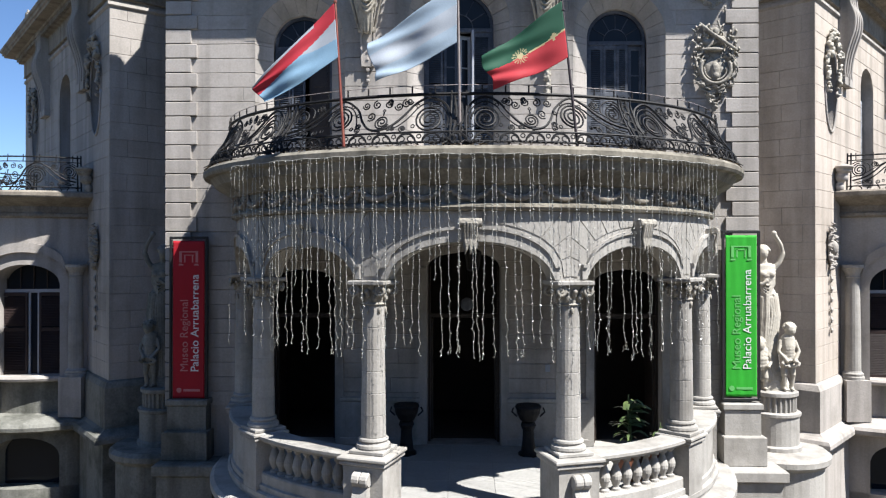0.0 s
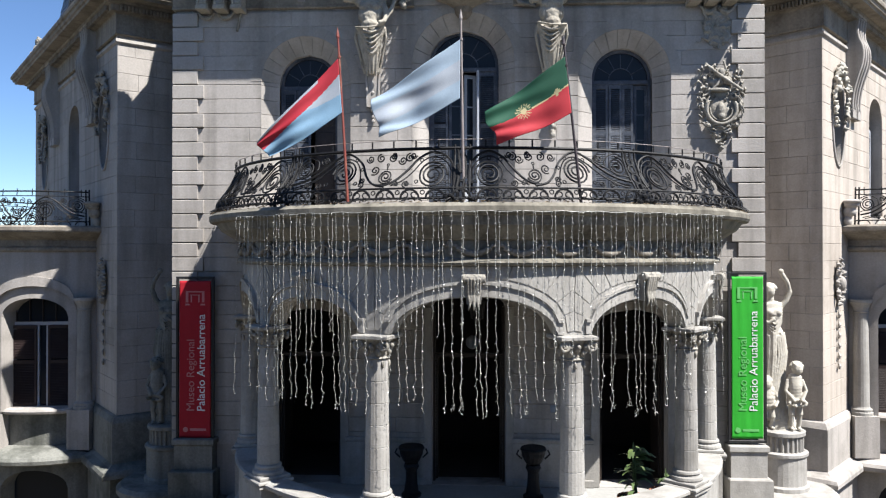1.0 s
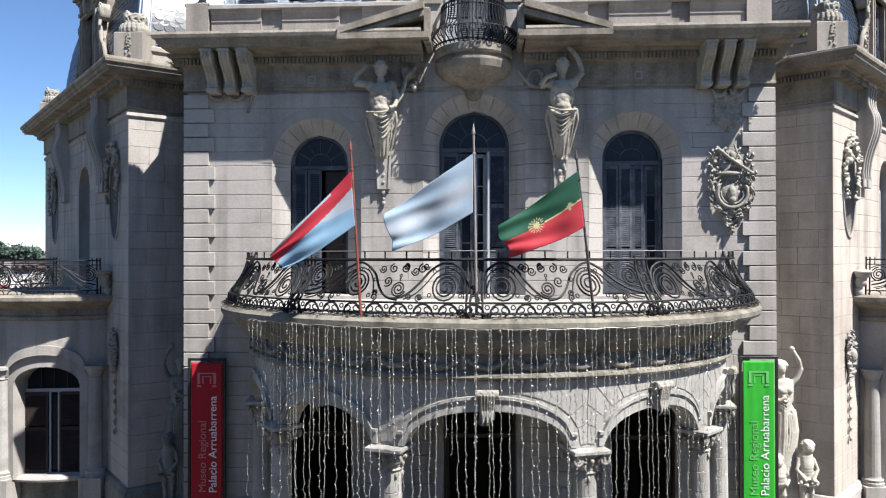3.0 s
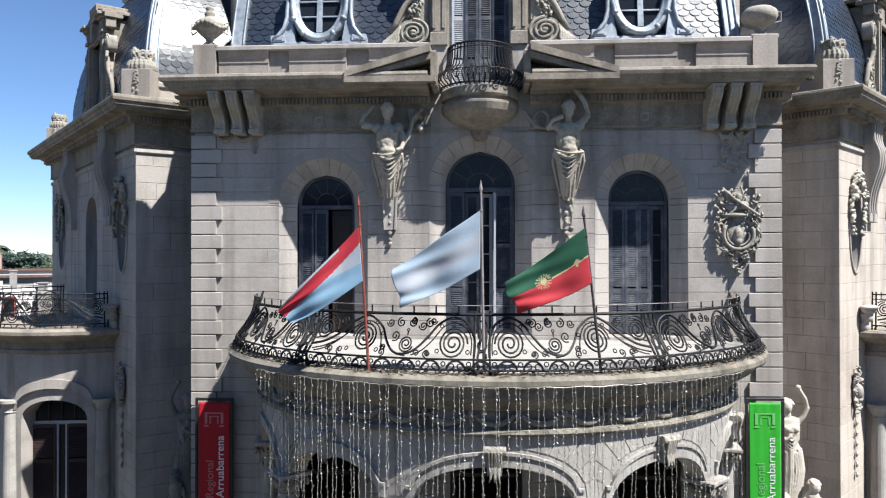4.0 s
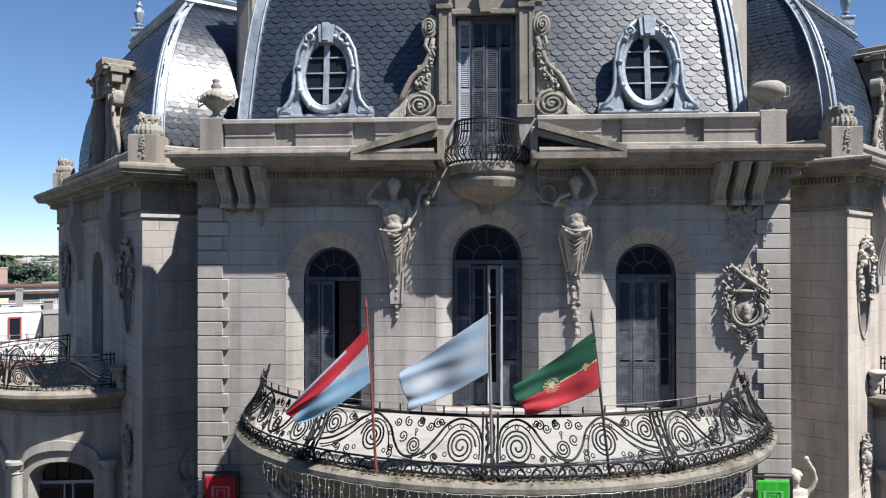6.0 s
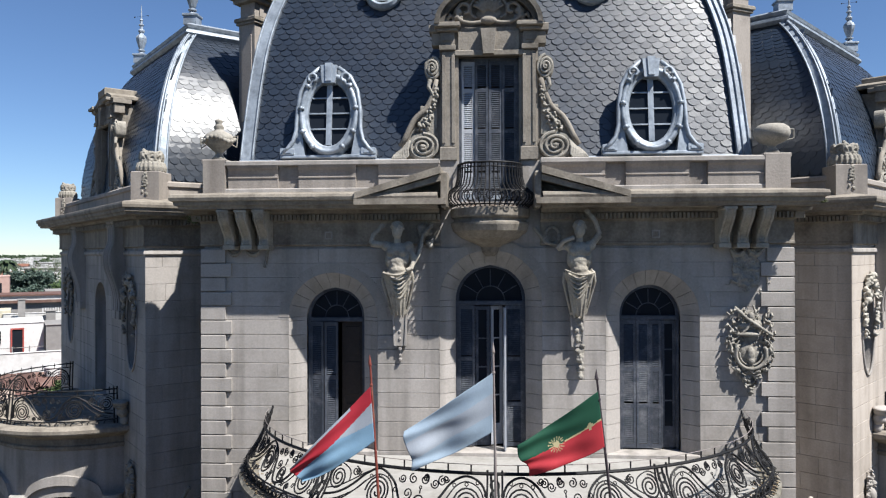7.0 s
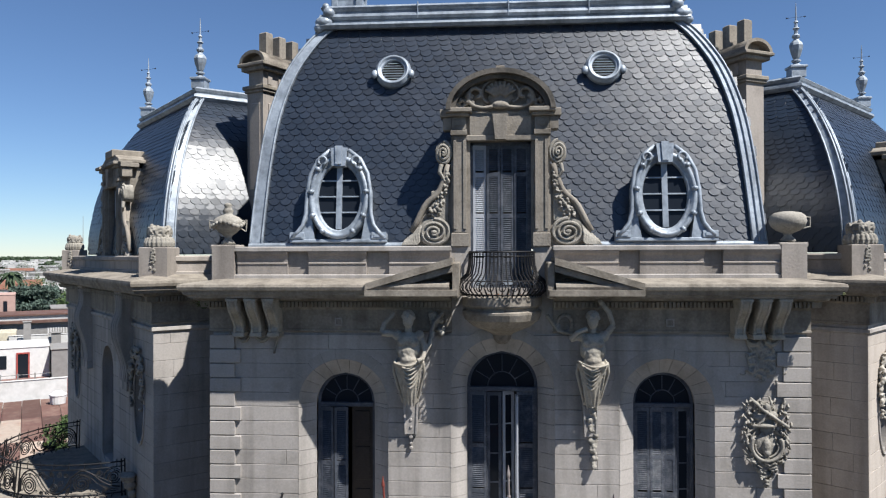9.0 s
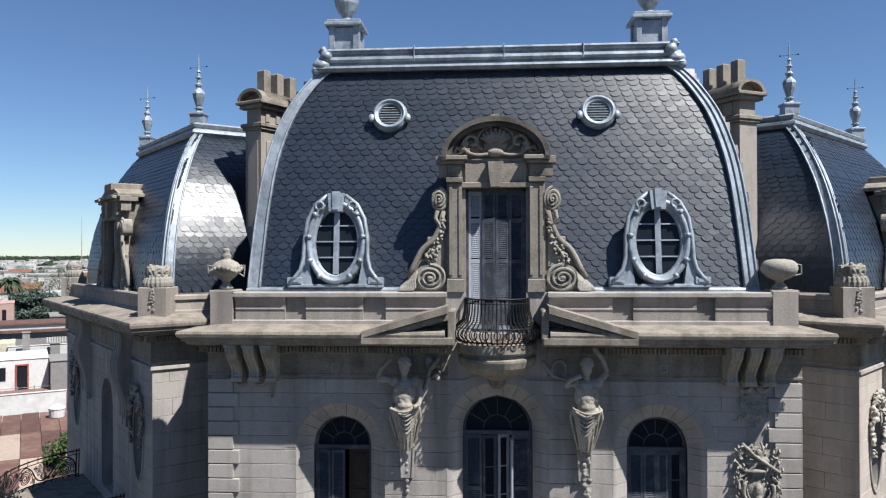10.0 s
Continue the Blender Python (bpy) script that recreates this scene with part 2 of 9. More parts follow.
# ---- walls of coursed stone, with real openings ----
class Opening:
    """An opening with straight jambs and a round or segmental head."""

    def __init__(self, cx, half, z0, spring, rise=None):
        self.cx, self.half, self.z0, self.spring = cx, half, z0, spring
        rise = half if rise is None else rise
        self.top = spring + rise
        self.rise = rise

    def reach(self, z):
        if z < self.z0 - 1e-6 or z >= self.top:
            return 0.0
        if z <= self.spring:
            return self.half
        return self.half * math.sqrt(max(1 - ((z - self.spring) / self.rise) ** 2, 0))

    def outline(self, grow=0.0, n=14):
        """From the left foot over the head to the right foot."""
        h, r = self.half + grow, self.rise + grow
        return [(self.cx - h, self.z0)] + [(self.cx - h * math.cos(math.pi * i / n), self.spring + r * math.sin(math.pi * i / n)) for i in range(n + 1)] + [(self.cx + h, self.z0)]


class Oval(Opening):
    """An upright oval opening."""

    def __init__(self, cx, cz, half, tall):
        self.cx, self.half, self.cz, self.rise = cx, half, cz, tall
        self.z0, self.spring, self.top = cz - tall, cz - tall, cz + tall

    def reach(self, z):
        u = (z - self.cz) / self.rise
        return self.half * math.sqrt(1 - u * u) if abs(u) < 1 else 0.0


def spans(s0, s1, za, zb, openings):
    """Runs of stone in the course za to zb, as pairs of edge functions of z."""
    hit = sorted([o for o in openings if o.z0 < zb - 1e-4 and o.top > za + 1e-4], key=lambda o: o.cx)
    left, runs = (lambda z: s0), []
    for o in hit:
        runs.append((left, (lambda z, o=o: o.cx - o.reach(z)), o))
        left = lambda z, o=o: o.cx + o.reach(z)
    runs.append((left, (lambda z: s1), None))
    return runs


def levels(za, zb, openings):
    zs = {za, zb}
    for o in openings:
        if o.top > za and o.spring < zb:
            a, b = max(za, o.spring), min(zb, o.top - 1e-4)
            k = 4 if b - a < 0.6 else 14
            zs |= {a + (b - a) * i / k for i in range(k + 1)}
    return sorted(zs)


def core_wall(bm, s0, s1, z0, z1, openings, thick, m, set_back=0.03):
    """The body of the wall behind its facing stones."""
    cuts = sorted({z0, z1} | {z for o in openings for z in (o.z0, o.spring, o.top) if z0 < z < z1})
    for za, zb in zip(cuts, cuts[1:]):
        zs = levels(za, zb, openings)
        for lf, rf, _ in spans(s0, s1, za, zb, openings):
            pts = [(lf(min(z, zb - 1e-5)), z) for z in zs] + [(rf(min(z, zb - 1e-5)), z) for z in reversed(zs)]
            if max(p[0] for p in pts) - min(p[0] for p in pts) > 0.01:
                prism(bm, pts, set_back, thick, m)


def courses(parent, s0, s1, z0, height, count, openings, mat, length=1.7, proud=0.0, gap=0.012, m=None, name="stone_block", deep=0.05, shift=0.5, seed=1):
    """Facing stones, each an object of its own under the wall."""
    rnd = random.Random(seed)
    for c in range(count):
        za, zb = z0 + c * height + gap / 2, z0 + (c + 1) * height - gap / 2
        zs = levels(za, zb, openings)
        for lf, rf, o in spans(s0, s1, za, zb, openings):
            a, b = min(lf(z) for z in zs), max(rf(z) for z in zs)
            if b - a < 0.06:
                continue
            first = s0 + ((c % 2) * shift + rnd.uniform(-0.06, 0.06)) * length
            joints = [first + i * length for i in range(-1, int((s1 - s0) / length) + 2)]
            lo, hi = max(lf(z) for z in zs), min(rf(z) for z in zs)
            joints = [j for j in joints if lo + 0.25 < j < hi - 0.25]
            edges = [lf] + [(lambda z, j=j: j) for j in joints] + [rf]
            for i in range(len(edges) - 1):
                la = gap * 0.25 if i else 0
                rb = gap * 0.25 if i < len(edges) - 2 else 0
                pts = [(edges[i](z) + la, z) for z in zs] + [(edges[i + 1](z) - rb, z) for z in reversed(zs)]
                clean = []
                for p in pts:
                    if not clean or (abs(p[0] - clean[-1][0]) + abs(p[1] - clean[-1][1])) > 1e-4:
                        clean.append(p)
                if len(clean) < 3:
                    continue
                bm = bmesh.new()
                n = len(clean)
                mx, mz = sum(p[0] for p in clean) / n, sum(p[1] for p in clean) / n
                k = 0.006
                face = [(x + (k if x < mx else -k), -proud, z + (k if z < mz else -k)) for x, z in clean]
                rim = [(x, -proud + k, z) for x, z in clean]
                back = [(x, deep, z) for x, z in clean]
                v = [m @ Vector(p) if m else p for p in face + rim + back]
                poly(bm, v, [tuple(range(n))] + [(i2, (i2 + 1) % n, (i2 + 1) % n + n, i2 + n) for i2 in range(n)] + [(i2 + n, (i2 + 1) % n + n, (i2 + 1) % n + 2 * n, i2 + 2 * n) for i2 in range(n)])
                part(name, bm, mat, parent)


def frame_at(p, direction, z=0.0):
    """Local axes of a wall: x along it from left to right as seen from outside, -y outwards."""
    return Matrix.Translation((p[0], p[1], z)) @ Matrix.Rotation(math.atan2(direction[1], direction[0]), 4, "Z")

# ---- plan ----
FY, FX0, FX1, FC = 16.75, -7.05, 6.49, -0.27          # the front wall's plane, ends and axis
COURSE, Z_COURSE = 0.337, 3.369
L0, R0 = Vector((-9.33, 18.51)), Vector((8.72, 18.70))  # near corners of the two wings
LOUT, LIN = Vector((-0.656, 0.755)), Vector((0.766, 0.643))  # along the wing's outer and inner face, away from the corner
ROUT, RIN = Vector((0.656, 0.755)), Vector((-0.766, 0.643))
WING, WING_IN = 11.58, 6.5
PC = Vector((0.0, 16.75))                               # centre of the bowed porch
F_M = frame_at((0, FY), (1, 0))


def bow(a, b, deg):
    """A point on the porch's bow; 0 degrees is its front."""
    f = radians(deg)
    return Vector((PC.x + a * math.sin(f), PC.y - b * math.cos(f)))


def bow_path(a, b, d0, d1, n):
    return [tuple(bow(a, b, d0 + (d1 - d0) * i / n)) for i in range(n + 1)]


# ---- ground ----
bm = bmesh.new()
N = 24
ring = [0, 30, 80, 250, 800, 2500, 4800]
prev = None
for r in ring:
    cur = [bm.verts.new((0, 20, 0))] if r == 0 else [bm.verts.new((r * math.cos(2 * math.pi * i / N), 20 + r * math.sin(2 * math.pi * i / N), 0)) for i in range(N)]
    if prev is not None:
        for i in range(N):
            j = (i + 1) % N
            bm.faces.new((prev[0], cur[i], cur[j]) if len(prev) == 1 else (prev[i], cur[i], cur[j], prev[j]))
    prev = cur
tagged(part("ground", bm, GRASS, None), "pale dusty ground with grass around the palace", "ground", kind="structure")

# unseen plain walls, added behind the camera to cut sky light and reflections
for x, w, h in ((-31, 24, 13.5), (-8, 21, 15.0), (14, 22, 14.0), (37, 23, 13.0)):
    bm = bmesh.new()
    soft_box(bm, x - w / 2, x + w / 2, -27.0, -16.0, 0.0, h, 0.05)
    tagged(part("wall_opposite", bm, STONE_TAN, None), "unseen plain tan wall added behind the camera to block sky light", "wall", kind="structure")

# ---- front wall ----
WIN = [Opening(-3.95, 0.69, 8.74, 11.86), Opening(FC, 0.82, 8.74, 12.26), Opening(3.41, 0.69, 8.74, 11.92)]
SPLAY = 0.36
WIN_OUT = [Opening(o.cx, o.half + SPLAY, o.z0, o.spring, o.rise + SPLAY) for o in WIN]
DOORS = [Opening(-3.89, 0.76, 2.5, 6.25, 0.3), Opening(-0.15, 0.84, 2.5, 6.6, 0.35), Opening(3.6, 0.76, 2.5, 6.25, 0.3)]
front = empty("wall_front", F_M, "pale grey coursed stone front wall of the palace", "wall", kind="structure")
bm = bmesh.new()
core_wall(bm, FX0 + 0.01, FX1 - 0.01, 0.0, 14.55, WIN_OUT + DOORS, 0.30, None)
part("wall_body", bm, STONE, front)
bm = bmesh.new()
core_wall(bm, FX0 + 0.3, FX1 - 0.3, 0.0, 14.55, WIN + DOORS, 0.62, None, set_back=0.3)
part("wall_backing", bm, STONE, front)

# sides, top and back of the central block, and rooms near-black for indoor shade
block = empty("wall_block", None, "plain stone side and back walls of the central block", "wall", kind="structure")
bm = bmesh.new()
box(bm, FX0, FX0 + 0.5, FY + 0.32, 28, 0, 14.6)
box(bm, FX1 - 0.5, FX1, FY + 0.32, 28, 0, 14.6)
box(bm, FX0 + 0.5, FX1 - 0.5, 27.5, 28, 0, 14.6)
part("wall_body", bm, STONE, block)
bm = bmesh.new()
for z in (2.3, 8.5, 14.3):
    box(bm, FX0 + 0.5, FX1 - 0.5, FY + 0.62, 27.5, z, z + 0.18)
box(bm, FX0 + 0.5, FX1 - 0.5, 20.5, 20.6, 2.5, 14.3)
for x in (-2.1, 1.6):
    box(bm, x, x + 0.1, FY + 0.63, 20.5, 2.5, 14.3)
tagged(part("interior_walls", bm, ROOM_SHADE, None), "plaster rooms coloured near-black for the shade indoors", "room", kind="structure")

# ---- wings ----
WALLS = {}
for tag, c, out, inn in (("west", L0, LOUT, LIN), ("east", R0, ROUT, RIN)):
    far = c + out * WING
    if tag == "west":
        mo, mi = frame_at(far, -out), frame_at(c, inn)
    else:
        mo, mi = frame_at(c, out), frame_at(c + inn * WING_IN, -inn)
    for face, m, length in (("outer", mo, WING), ("inner", mi, WING_IN)):
        w = empty("wall_wing_" + tag + "_" + face, m, "coursed stone wall of the angled side wing", "wall", kind="structure")
        WALLS[tag, face] = w
        holes = []
        if face == "outer":
            def along(s):
                return WING - s if tag == "west" else s
            holes = [Opening(along(5.05), 0.74, 8.9, 11.75), Oval(along(1.32), 11.3, 0.50, 1.15), Oval(along(9.7), 11.3, 0.50, 1.15)]
        WALLS[tag, face, "holes"] = holes
        bm = bmesh.new()
        core_wall(bm, 0.0 if face == "outer" else 0.01, length - 0.01, 0.0, 14.55, holes, 0.5, None)
        part("wall_body", bm, STONE, w)

# ---- main cornice ----
CORNICE = [(0.0, 14.82), (0.93, 14.70), (1.0, 14.68), (1.02, 14.62), (1.0, 14.55), (0.94, 14.53), (0.92, 14.45), (0.86, 14.43), (0.84, 14.37), (0.34, 14.36), (0.32, 14.29), (0.22, 14.26), (0.2, 14.12), (0.07, 14.11), (0.05, 14.06), (0.05, 13.62), (0.062, 13.60), (0.062, 13.56), (0.0, 13.54)]


def cornice(path, label, crown_path=None, reach=1.0):
    """reach: how far the crown juts out, in metres."""
    bm = bmesh.new()
    sweep(bm, crown_path or path, [(o * reach, z) for o, z in CORNICE[:9]] + [(0.34, 14.36), (0.0, 14.36)])
    c = empty("cornice", None, label, "cornice", kind="structure")
    part("crown_moulding", bm, WEATHERED, c)
    bm = bmesh.new()
    sweep(bm, path, [(0.0, 14.36)] + CORNICE[9:])
    part("bed_moulding", bm, WEATHERED, c)
    bm = bmesh.new()
    for a, b in zip(path, path[1:]):
        a, b = Vector(a), Vector(b)
        d = (b - a).normalized()
        m = frame_at(a, d)
        n = int((b - a).length / 0.09)
        for i in range(n + 1):
            s = i * 0.09
            box(bm, s, s + 0.052, -0.30, -0.19, 14.13, 14.255, m)
    part("dentil_row", bm, WEATHERED, c)["kind"] = "stuff"
    return c


cornice([(FX0, 20.5), (FX0, FY), (-1.42, FY)], "weathered grey stone cornice with dentils over the front", [(FX0 + 0.6, 20.5), (FX0 + 0.6, FY), (-1.42, FY)])
cornice([(0.88, FY), (FX1, FY), (FX1, 20.5)], "weathered grey stone cornice with dentils over the front", [(0.88, FY), (FX1 - 0.6, FY), (FX1 - 0.6, 20.5)])
cornice([tuple(L0 + LOUT * WING + LIN * 3), tuple(L0 + LOUT * WING), tuple(L0), tuple(L0 + LIN * 4.4)], "weathered stone cornice round the angled wing", reach=0.74)
cornice([tuple(R0 + RIN * 4.4), tuple(R0), tuple(R0 + ROUT * WING), tuple(R0 + ROUT * WING + RIN * 3)], "weathered stone cornice round the angled wing", reach=0.74)

# ---- main roof: a swelling slate mansard ----
RF = [(15.50, 17.08, 0.0), (16.5, 17.33, 0.03), (17.49, 17.57, 0.08), (18.48, 17.81, 0.18), (19.26, 18.01, 0.35), (19.92, 18.19, 0.58), (20.49, 18.365, 0.90), (20.87, 18.495, 1.18), (21.19, 18.61, 1.49)]


def smooth_table(tab, n):
    """A finer table through the same points."""
    out = []
    cols = len(tab[0])
    for i in range(len(tab) - 1):
        p = [tab[max(i - 1, 0)], tab[i], tab[i + 1], tab[min(i + 2, len(tab) - 1)]]
        for j in range(n):
            u = j / n
            out.append(tuple(0.5 * (2 * p[1][k] + (p[2][k] - p[0][k]) * u + (2 * p[0][k] - 5 * p[1][k] + 4 * p[2][k] - p[3][k]) * u * u + (3 * p[1][k] - p[0][k] - 3 * p[2][k] + p[3][k]) * u ** 3) for k in range(cols)))
    return out + [tab[-1]]


RF = smooth_table(RF, 3)
RHALF = 5.93
ROOF_L = [Vector((FC - RHALF + s, y, z)) for z, y, s in RF]
ROOF_R = [Vector((FC + RHALF - s, y, z)) for z, y, s in RF]
BACK_L = [Vector((FC - RHALF + s, 27.0 - (y - 17.08), z)) for z, y, s in RF]
BACK_R = [Vector((FC + RHALF - s, 27.0 - (y - 17.08), z)) for z, y, s in RF]
main_roof = empty("mansard_roof", None, "swelling dark slate mansard roof over the central block", "roof", kind="structure")


def roof_shell(corners, parent):
    """Boards under the slates, between hip lines that all have the same number of points; closed at the top."""
    bm = bmesh.new()
    grid = [[bm.verts.new(p) for p in line] for line in corners]
    n = len(grid)
    for i in range(n):
        a, b = grid[i], grid[(i + 1) % n]
        for j in range(len(a) - 1):
            bm.faces.new((a[j], b[j], b[j + 1], a[j + 1]))
    bm.faces.new([g[-1] for g in grid])
    return part("roof_boards", bm, SLATE, parent)


roof_shell([ROOF_L, ROOF_R, BACK_R, BACK_L], main_roof)

# ---- wing roofs ----
WF = smooth_table([(15.35, 0.0), (16.2, 0.07), (17.2, 0.30), (18.2, 0.70), (19.0, 1.18), (19.6, 1.65), (20.1, 2.15)], 3)
WING_HIPS = {}
for tag, c, out, inn, ko, ki, long in (("west", L0, LOUT, LIN, 1.10, 0.76, 9.75), ("east", R0, ROUT, RIN, 0.90, 0.91, 9.9)):
    o = c + out * 0.3 + inn * 0.42
    ext = [(o, ko, ki), (o + out * long, -0.58, ki), (o + out * long + inn * 7.5, -0.58, -ki), (o + inn * 7.5, ko, -ki)]
    lines = [[Vector((*(p + out * (so * i) + inn * (si * i)), z)) for z, i in WF] for p, so, si in ext]
    WING_HIPS[tag] = lines
    wr = empty("wing_roof_" + tag, None, "dark slate mansard roof of the angled side wing", "roof", kind="structure")
    roof_shell(lines, wr)
    WING_HIPS[tag, "ob"] = wr

# ---- porch: podium, columns' bow of arches, balcony slab ----
FLOOR_Z, COPE_Z, CAP_Z = 2.5, 3.55, 6.46
podium = empty("porch_podium", None, "curved pale stone podium of the porch", "podium", kind="structure")
bm = bmesh.new()
sweep(bm, bow_path(5.35, 4.95, -90, 90, 48), [(-0.6, 2.5), (0.0, 2.5), (0.04, 2.47), (0.04, 2.38), (0.0, 2.35), (0.0, 0.35), (0.06, 0.3), (0.06, 0.0), (-0.6, 0.0)])
part("podium_wall", bm, PORCH, podium)
bm = bmesh.new()
slab(bm, bow_path(4.9, 4.5, -90, 90, 40), 2.3, FLOOR_Z)
tagged(part("porch_floor", bm, FLOOR, None), "grey stone porch floor", "floor", kind="structure")

COLS = [-82.5, -51.1, -18.9, 18.9, 51.1, 82.5]
CA, CB = 5.1, 4.7


def soffit(deg):
    """Underside of the arches along the bow."""
    for a, b in zip(COLS, COLS[1:]):
        if a <= deg <= b:
            w = 0.30 / 5.0 * 57.3
            u = (deg - (a + b) / 2) / ((b - a) / 2 - w)
            rise = 0.64 if b - a > 33 else 0.58
            if abs(u) >= 1:
                return CAP_Z
            return CAP_Z + rise * (1 - abs(u) ** 2.2) ** 0.55
    return CAP_Z


def bow_strip(bm, degs, low, high, off_in, off_out):
    """A curved strip of wall with its own underside and top."""
    rows = []
    for d in degs:
        lo, hi = low(d), high(d)
        pi, po = bow(CA + off_in, CB + off_in, d), bow(CA + off_out, CB + off_out, d)
        rows.append([bm.verts.new((*po, lo)), bm.verts.new((*po, hi)), bm.verts.new((*pi, hi)), bm.verts.new((*pi, lo))])
    for a, b in zip(rows, rows[1:]):
        for i in range(4):
            j = (i + 1) % 4
            bm.faces.new((a[i], a[j], b[j], b[i]))
    bm.faces.new(rows[0])
    bm.faces.new(rows[-1][::-1])


arcade = empty("porch_arcade", None, "bowed grey stone arcade carrying the balcony", "arcade", kind="structure")
degs = [-90 + 0.75 * i for i in range(241)]
bm = bmesh.new()
bow_strip(bm, degs, soffit, lambda d: 7.66, -0.24, 0.09)
part("arch_wall", bm, PORCH, arcade)
for a, b in zip(COLS, COLS[1:]):
    w = 2.2
    ds = [a + w + (b - a - 2 * w) * i / 30 for i in range(31)]
    bm = bmesh.new()
    bow_strip(bm, ds, lambda d: soffit(d) + 0.02, lambda d: soffit(d) + 0.22, 0.05, 0.135)
    part("archivolt", bm, PORCH, arcade)
    bm = bmesh.new()
    bow_strip(bm, ds, lambda d: soffit(d) + 0.22, lambda d: soffit(d) + 0.27, 0.05, 0.17)
    part("drip_moulding", bm, PORCH, arcade)

SPAN_R = 4.99


def arch_stones(a, b, count):
    """Stones fanning from one arch up to the frieze, each with its own edges."""
    mid, half = (a + b) / 2, (b - a) / 2
    wide = radians(half) * SPAN_R
    rise = (0.64 if b - a > 33 else 0.58) + 0.31

    def edge(t):
        q = math.pi * t
        c, k = math.cos(q), math.sin(q)
        inner = (-(wide - 0.12) * c, CAP_Z + 0.04 + rise * k ** 0.8)
        dx, dz = -c * 0.9, k + 0.15
        reach = min((7.61 - inner[1]) / dz, ((wide - 0.006) - abs(inner[0])) / max(abs(dx), 1e-6))
        return inner, (inner[0] + dx * max(reach, 0.02), inner[1] + dz * max(reach, 0.02))
    for i in range(count):
        e0, e1 = edge((i + 0.03) / count), edge((i + 0.97) / count)
        bm = bmesh.new()
        rows = []
        for j in range(5):
            u = j / 4
            row = []
            for k in range(4):
                v = k / 3
                x = (e0[0][0] * (1 - u) + e0[1][0] * u) * (1 - v) + (e1[0][0] * (1 - u) + e1[1][0] * u) * v
                z = (e0[0][1] * (1 - u) + e0[1][1] * u) * (1 - v) + (e1[0][1] * (1 - u) + e1[1][1] * u) * v
                f = mid + math.degrees(x / SPAN_R)
                row.append((bm.verts.new((*bow(CA + 0.104, CB + 0.104, f), z)), bm.verts.new((*bow(CA + 0.08, CB + 0.08, f), z))))
            rows.append(row)
        for j in range(4):
            for k in range(3):
                bm.faces.new((rows[j][k][0], rows[j][k + 1][0], rows[j + 1][k + 1][0], rows[j + 1][k][0]))
            for k in (0, 3):
                bm.faces.new((rows[j][k][0], rows[j + 1][k][0], rows[j + 1][k][1], rows[j][k][1]))
        for j in (0, 4):
            for k in range(3):
                bm.faces.new((rows[j][k][0], rows[j][k + 1][0], rows[j][k + 1][1], rows[j][k][1]))
        part("arch_stone", bm, PORCH, arcade)


for a, b in zip(COLS, COLS[1:]):
    arch_stones(a, b, 13)

balcony = empty("balcony_slab", None, "bowed stone balcony slab with mouldings and lichen stains", "balcony", kind="structure")
LEV = [(5.18, 4.78, 7.62), (5.31, 4.90, 7.64), (5.33, 4.92, 7.68), (5.31, 4.90, 7.73), (5.22, 4.81, 7.76), (5.22, 4.81, 8.05), (5.31, 4.88, 8.07), (5.34, 4.91, 8.11), (5.49, 5.00, 8.2), (5.66, 5.09, 8.30), (5.74, 5.11, 8.40), (5.78, 5.12, 8.45), (5.90, 5.18, 8.47), (5.93, 5.21, 8.52), (5.93, 5.21, 8.60), (5.86, 5.15, 8.66)]


def bow_loft(bm, lev, n=64, d0=-90, d1=90):
    rings = [[bm.verts.new((*bow(a, b, d0 + (d1 - d0) * i / n), z)) for i in range(n + 1)] for a, b, z in lev]
    for r, s in zip(rings, rings[1:]):
        for i in range(n):
            bm.faces.new((r[i], r[i + 1], s[i + 1], s[i]))
    return rings


bm = bmesh.new()
rings = bow_loft(bm, [(4.86, 4.46, 7.62)] + LEV)
bm.faces.new(rings[-1])
bm.faces.new(rings[0][::-1])
part("slab", bm, material("lichen_stained_stone", (0.185, 0.168, 0.136), 0.95, vary=0.2, grain=16, stain=(0.062, 0.055, 0.042), stained=0.9, stain_size=1.3, bump=0.4, streak=0.6), balcony)
DECK = material("pale_cement_deck", (0.265, 0.255, 0.238), 0.85, vary=0.10, grain=9, stain=(0.17, 0.158, 0.14), stained=0.8, stain_size=1.4)
bm = bmesh.new()
slab(bm, bow_path(5.52, 4.85, -89.5, 89.5, 50), 8.62, 8.675)
part("deck", bm, DECK, balcony, "pale sunlit cement deck")

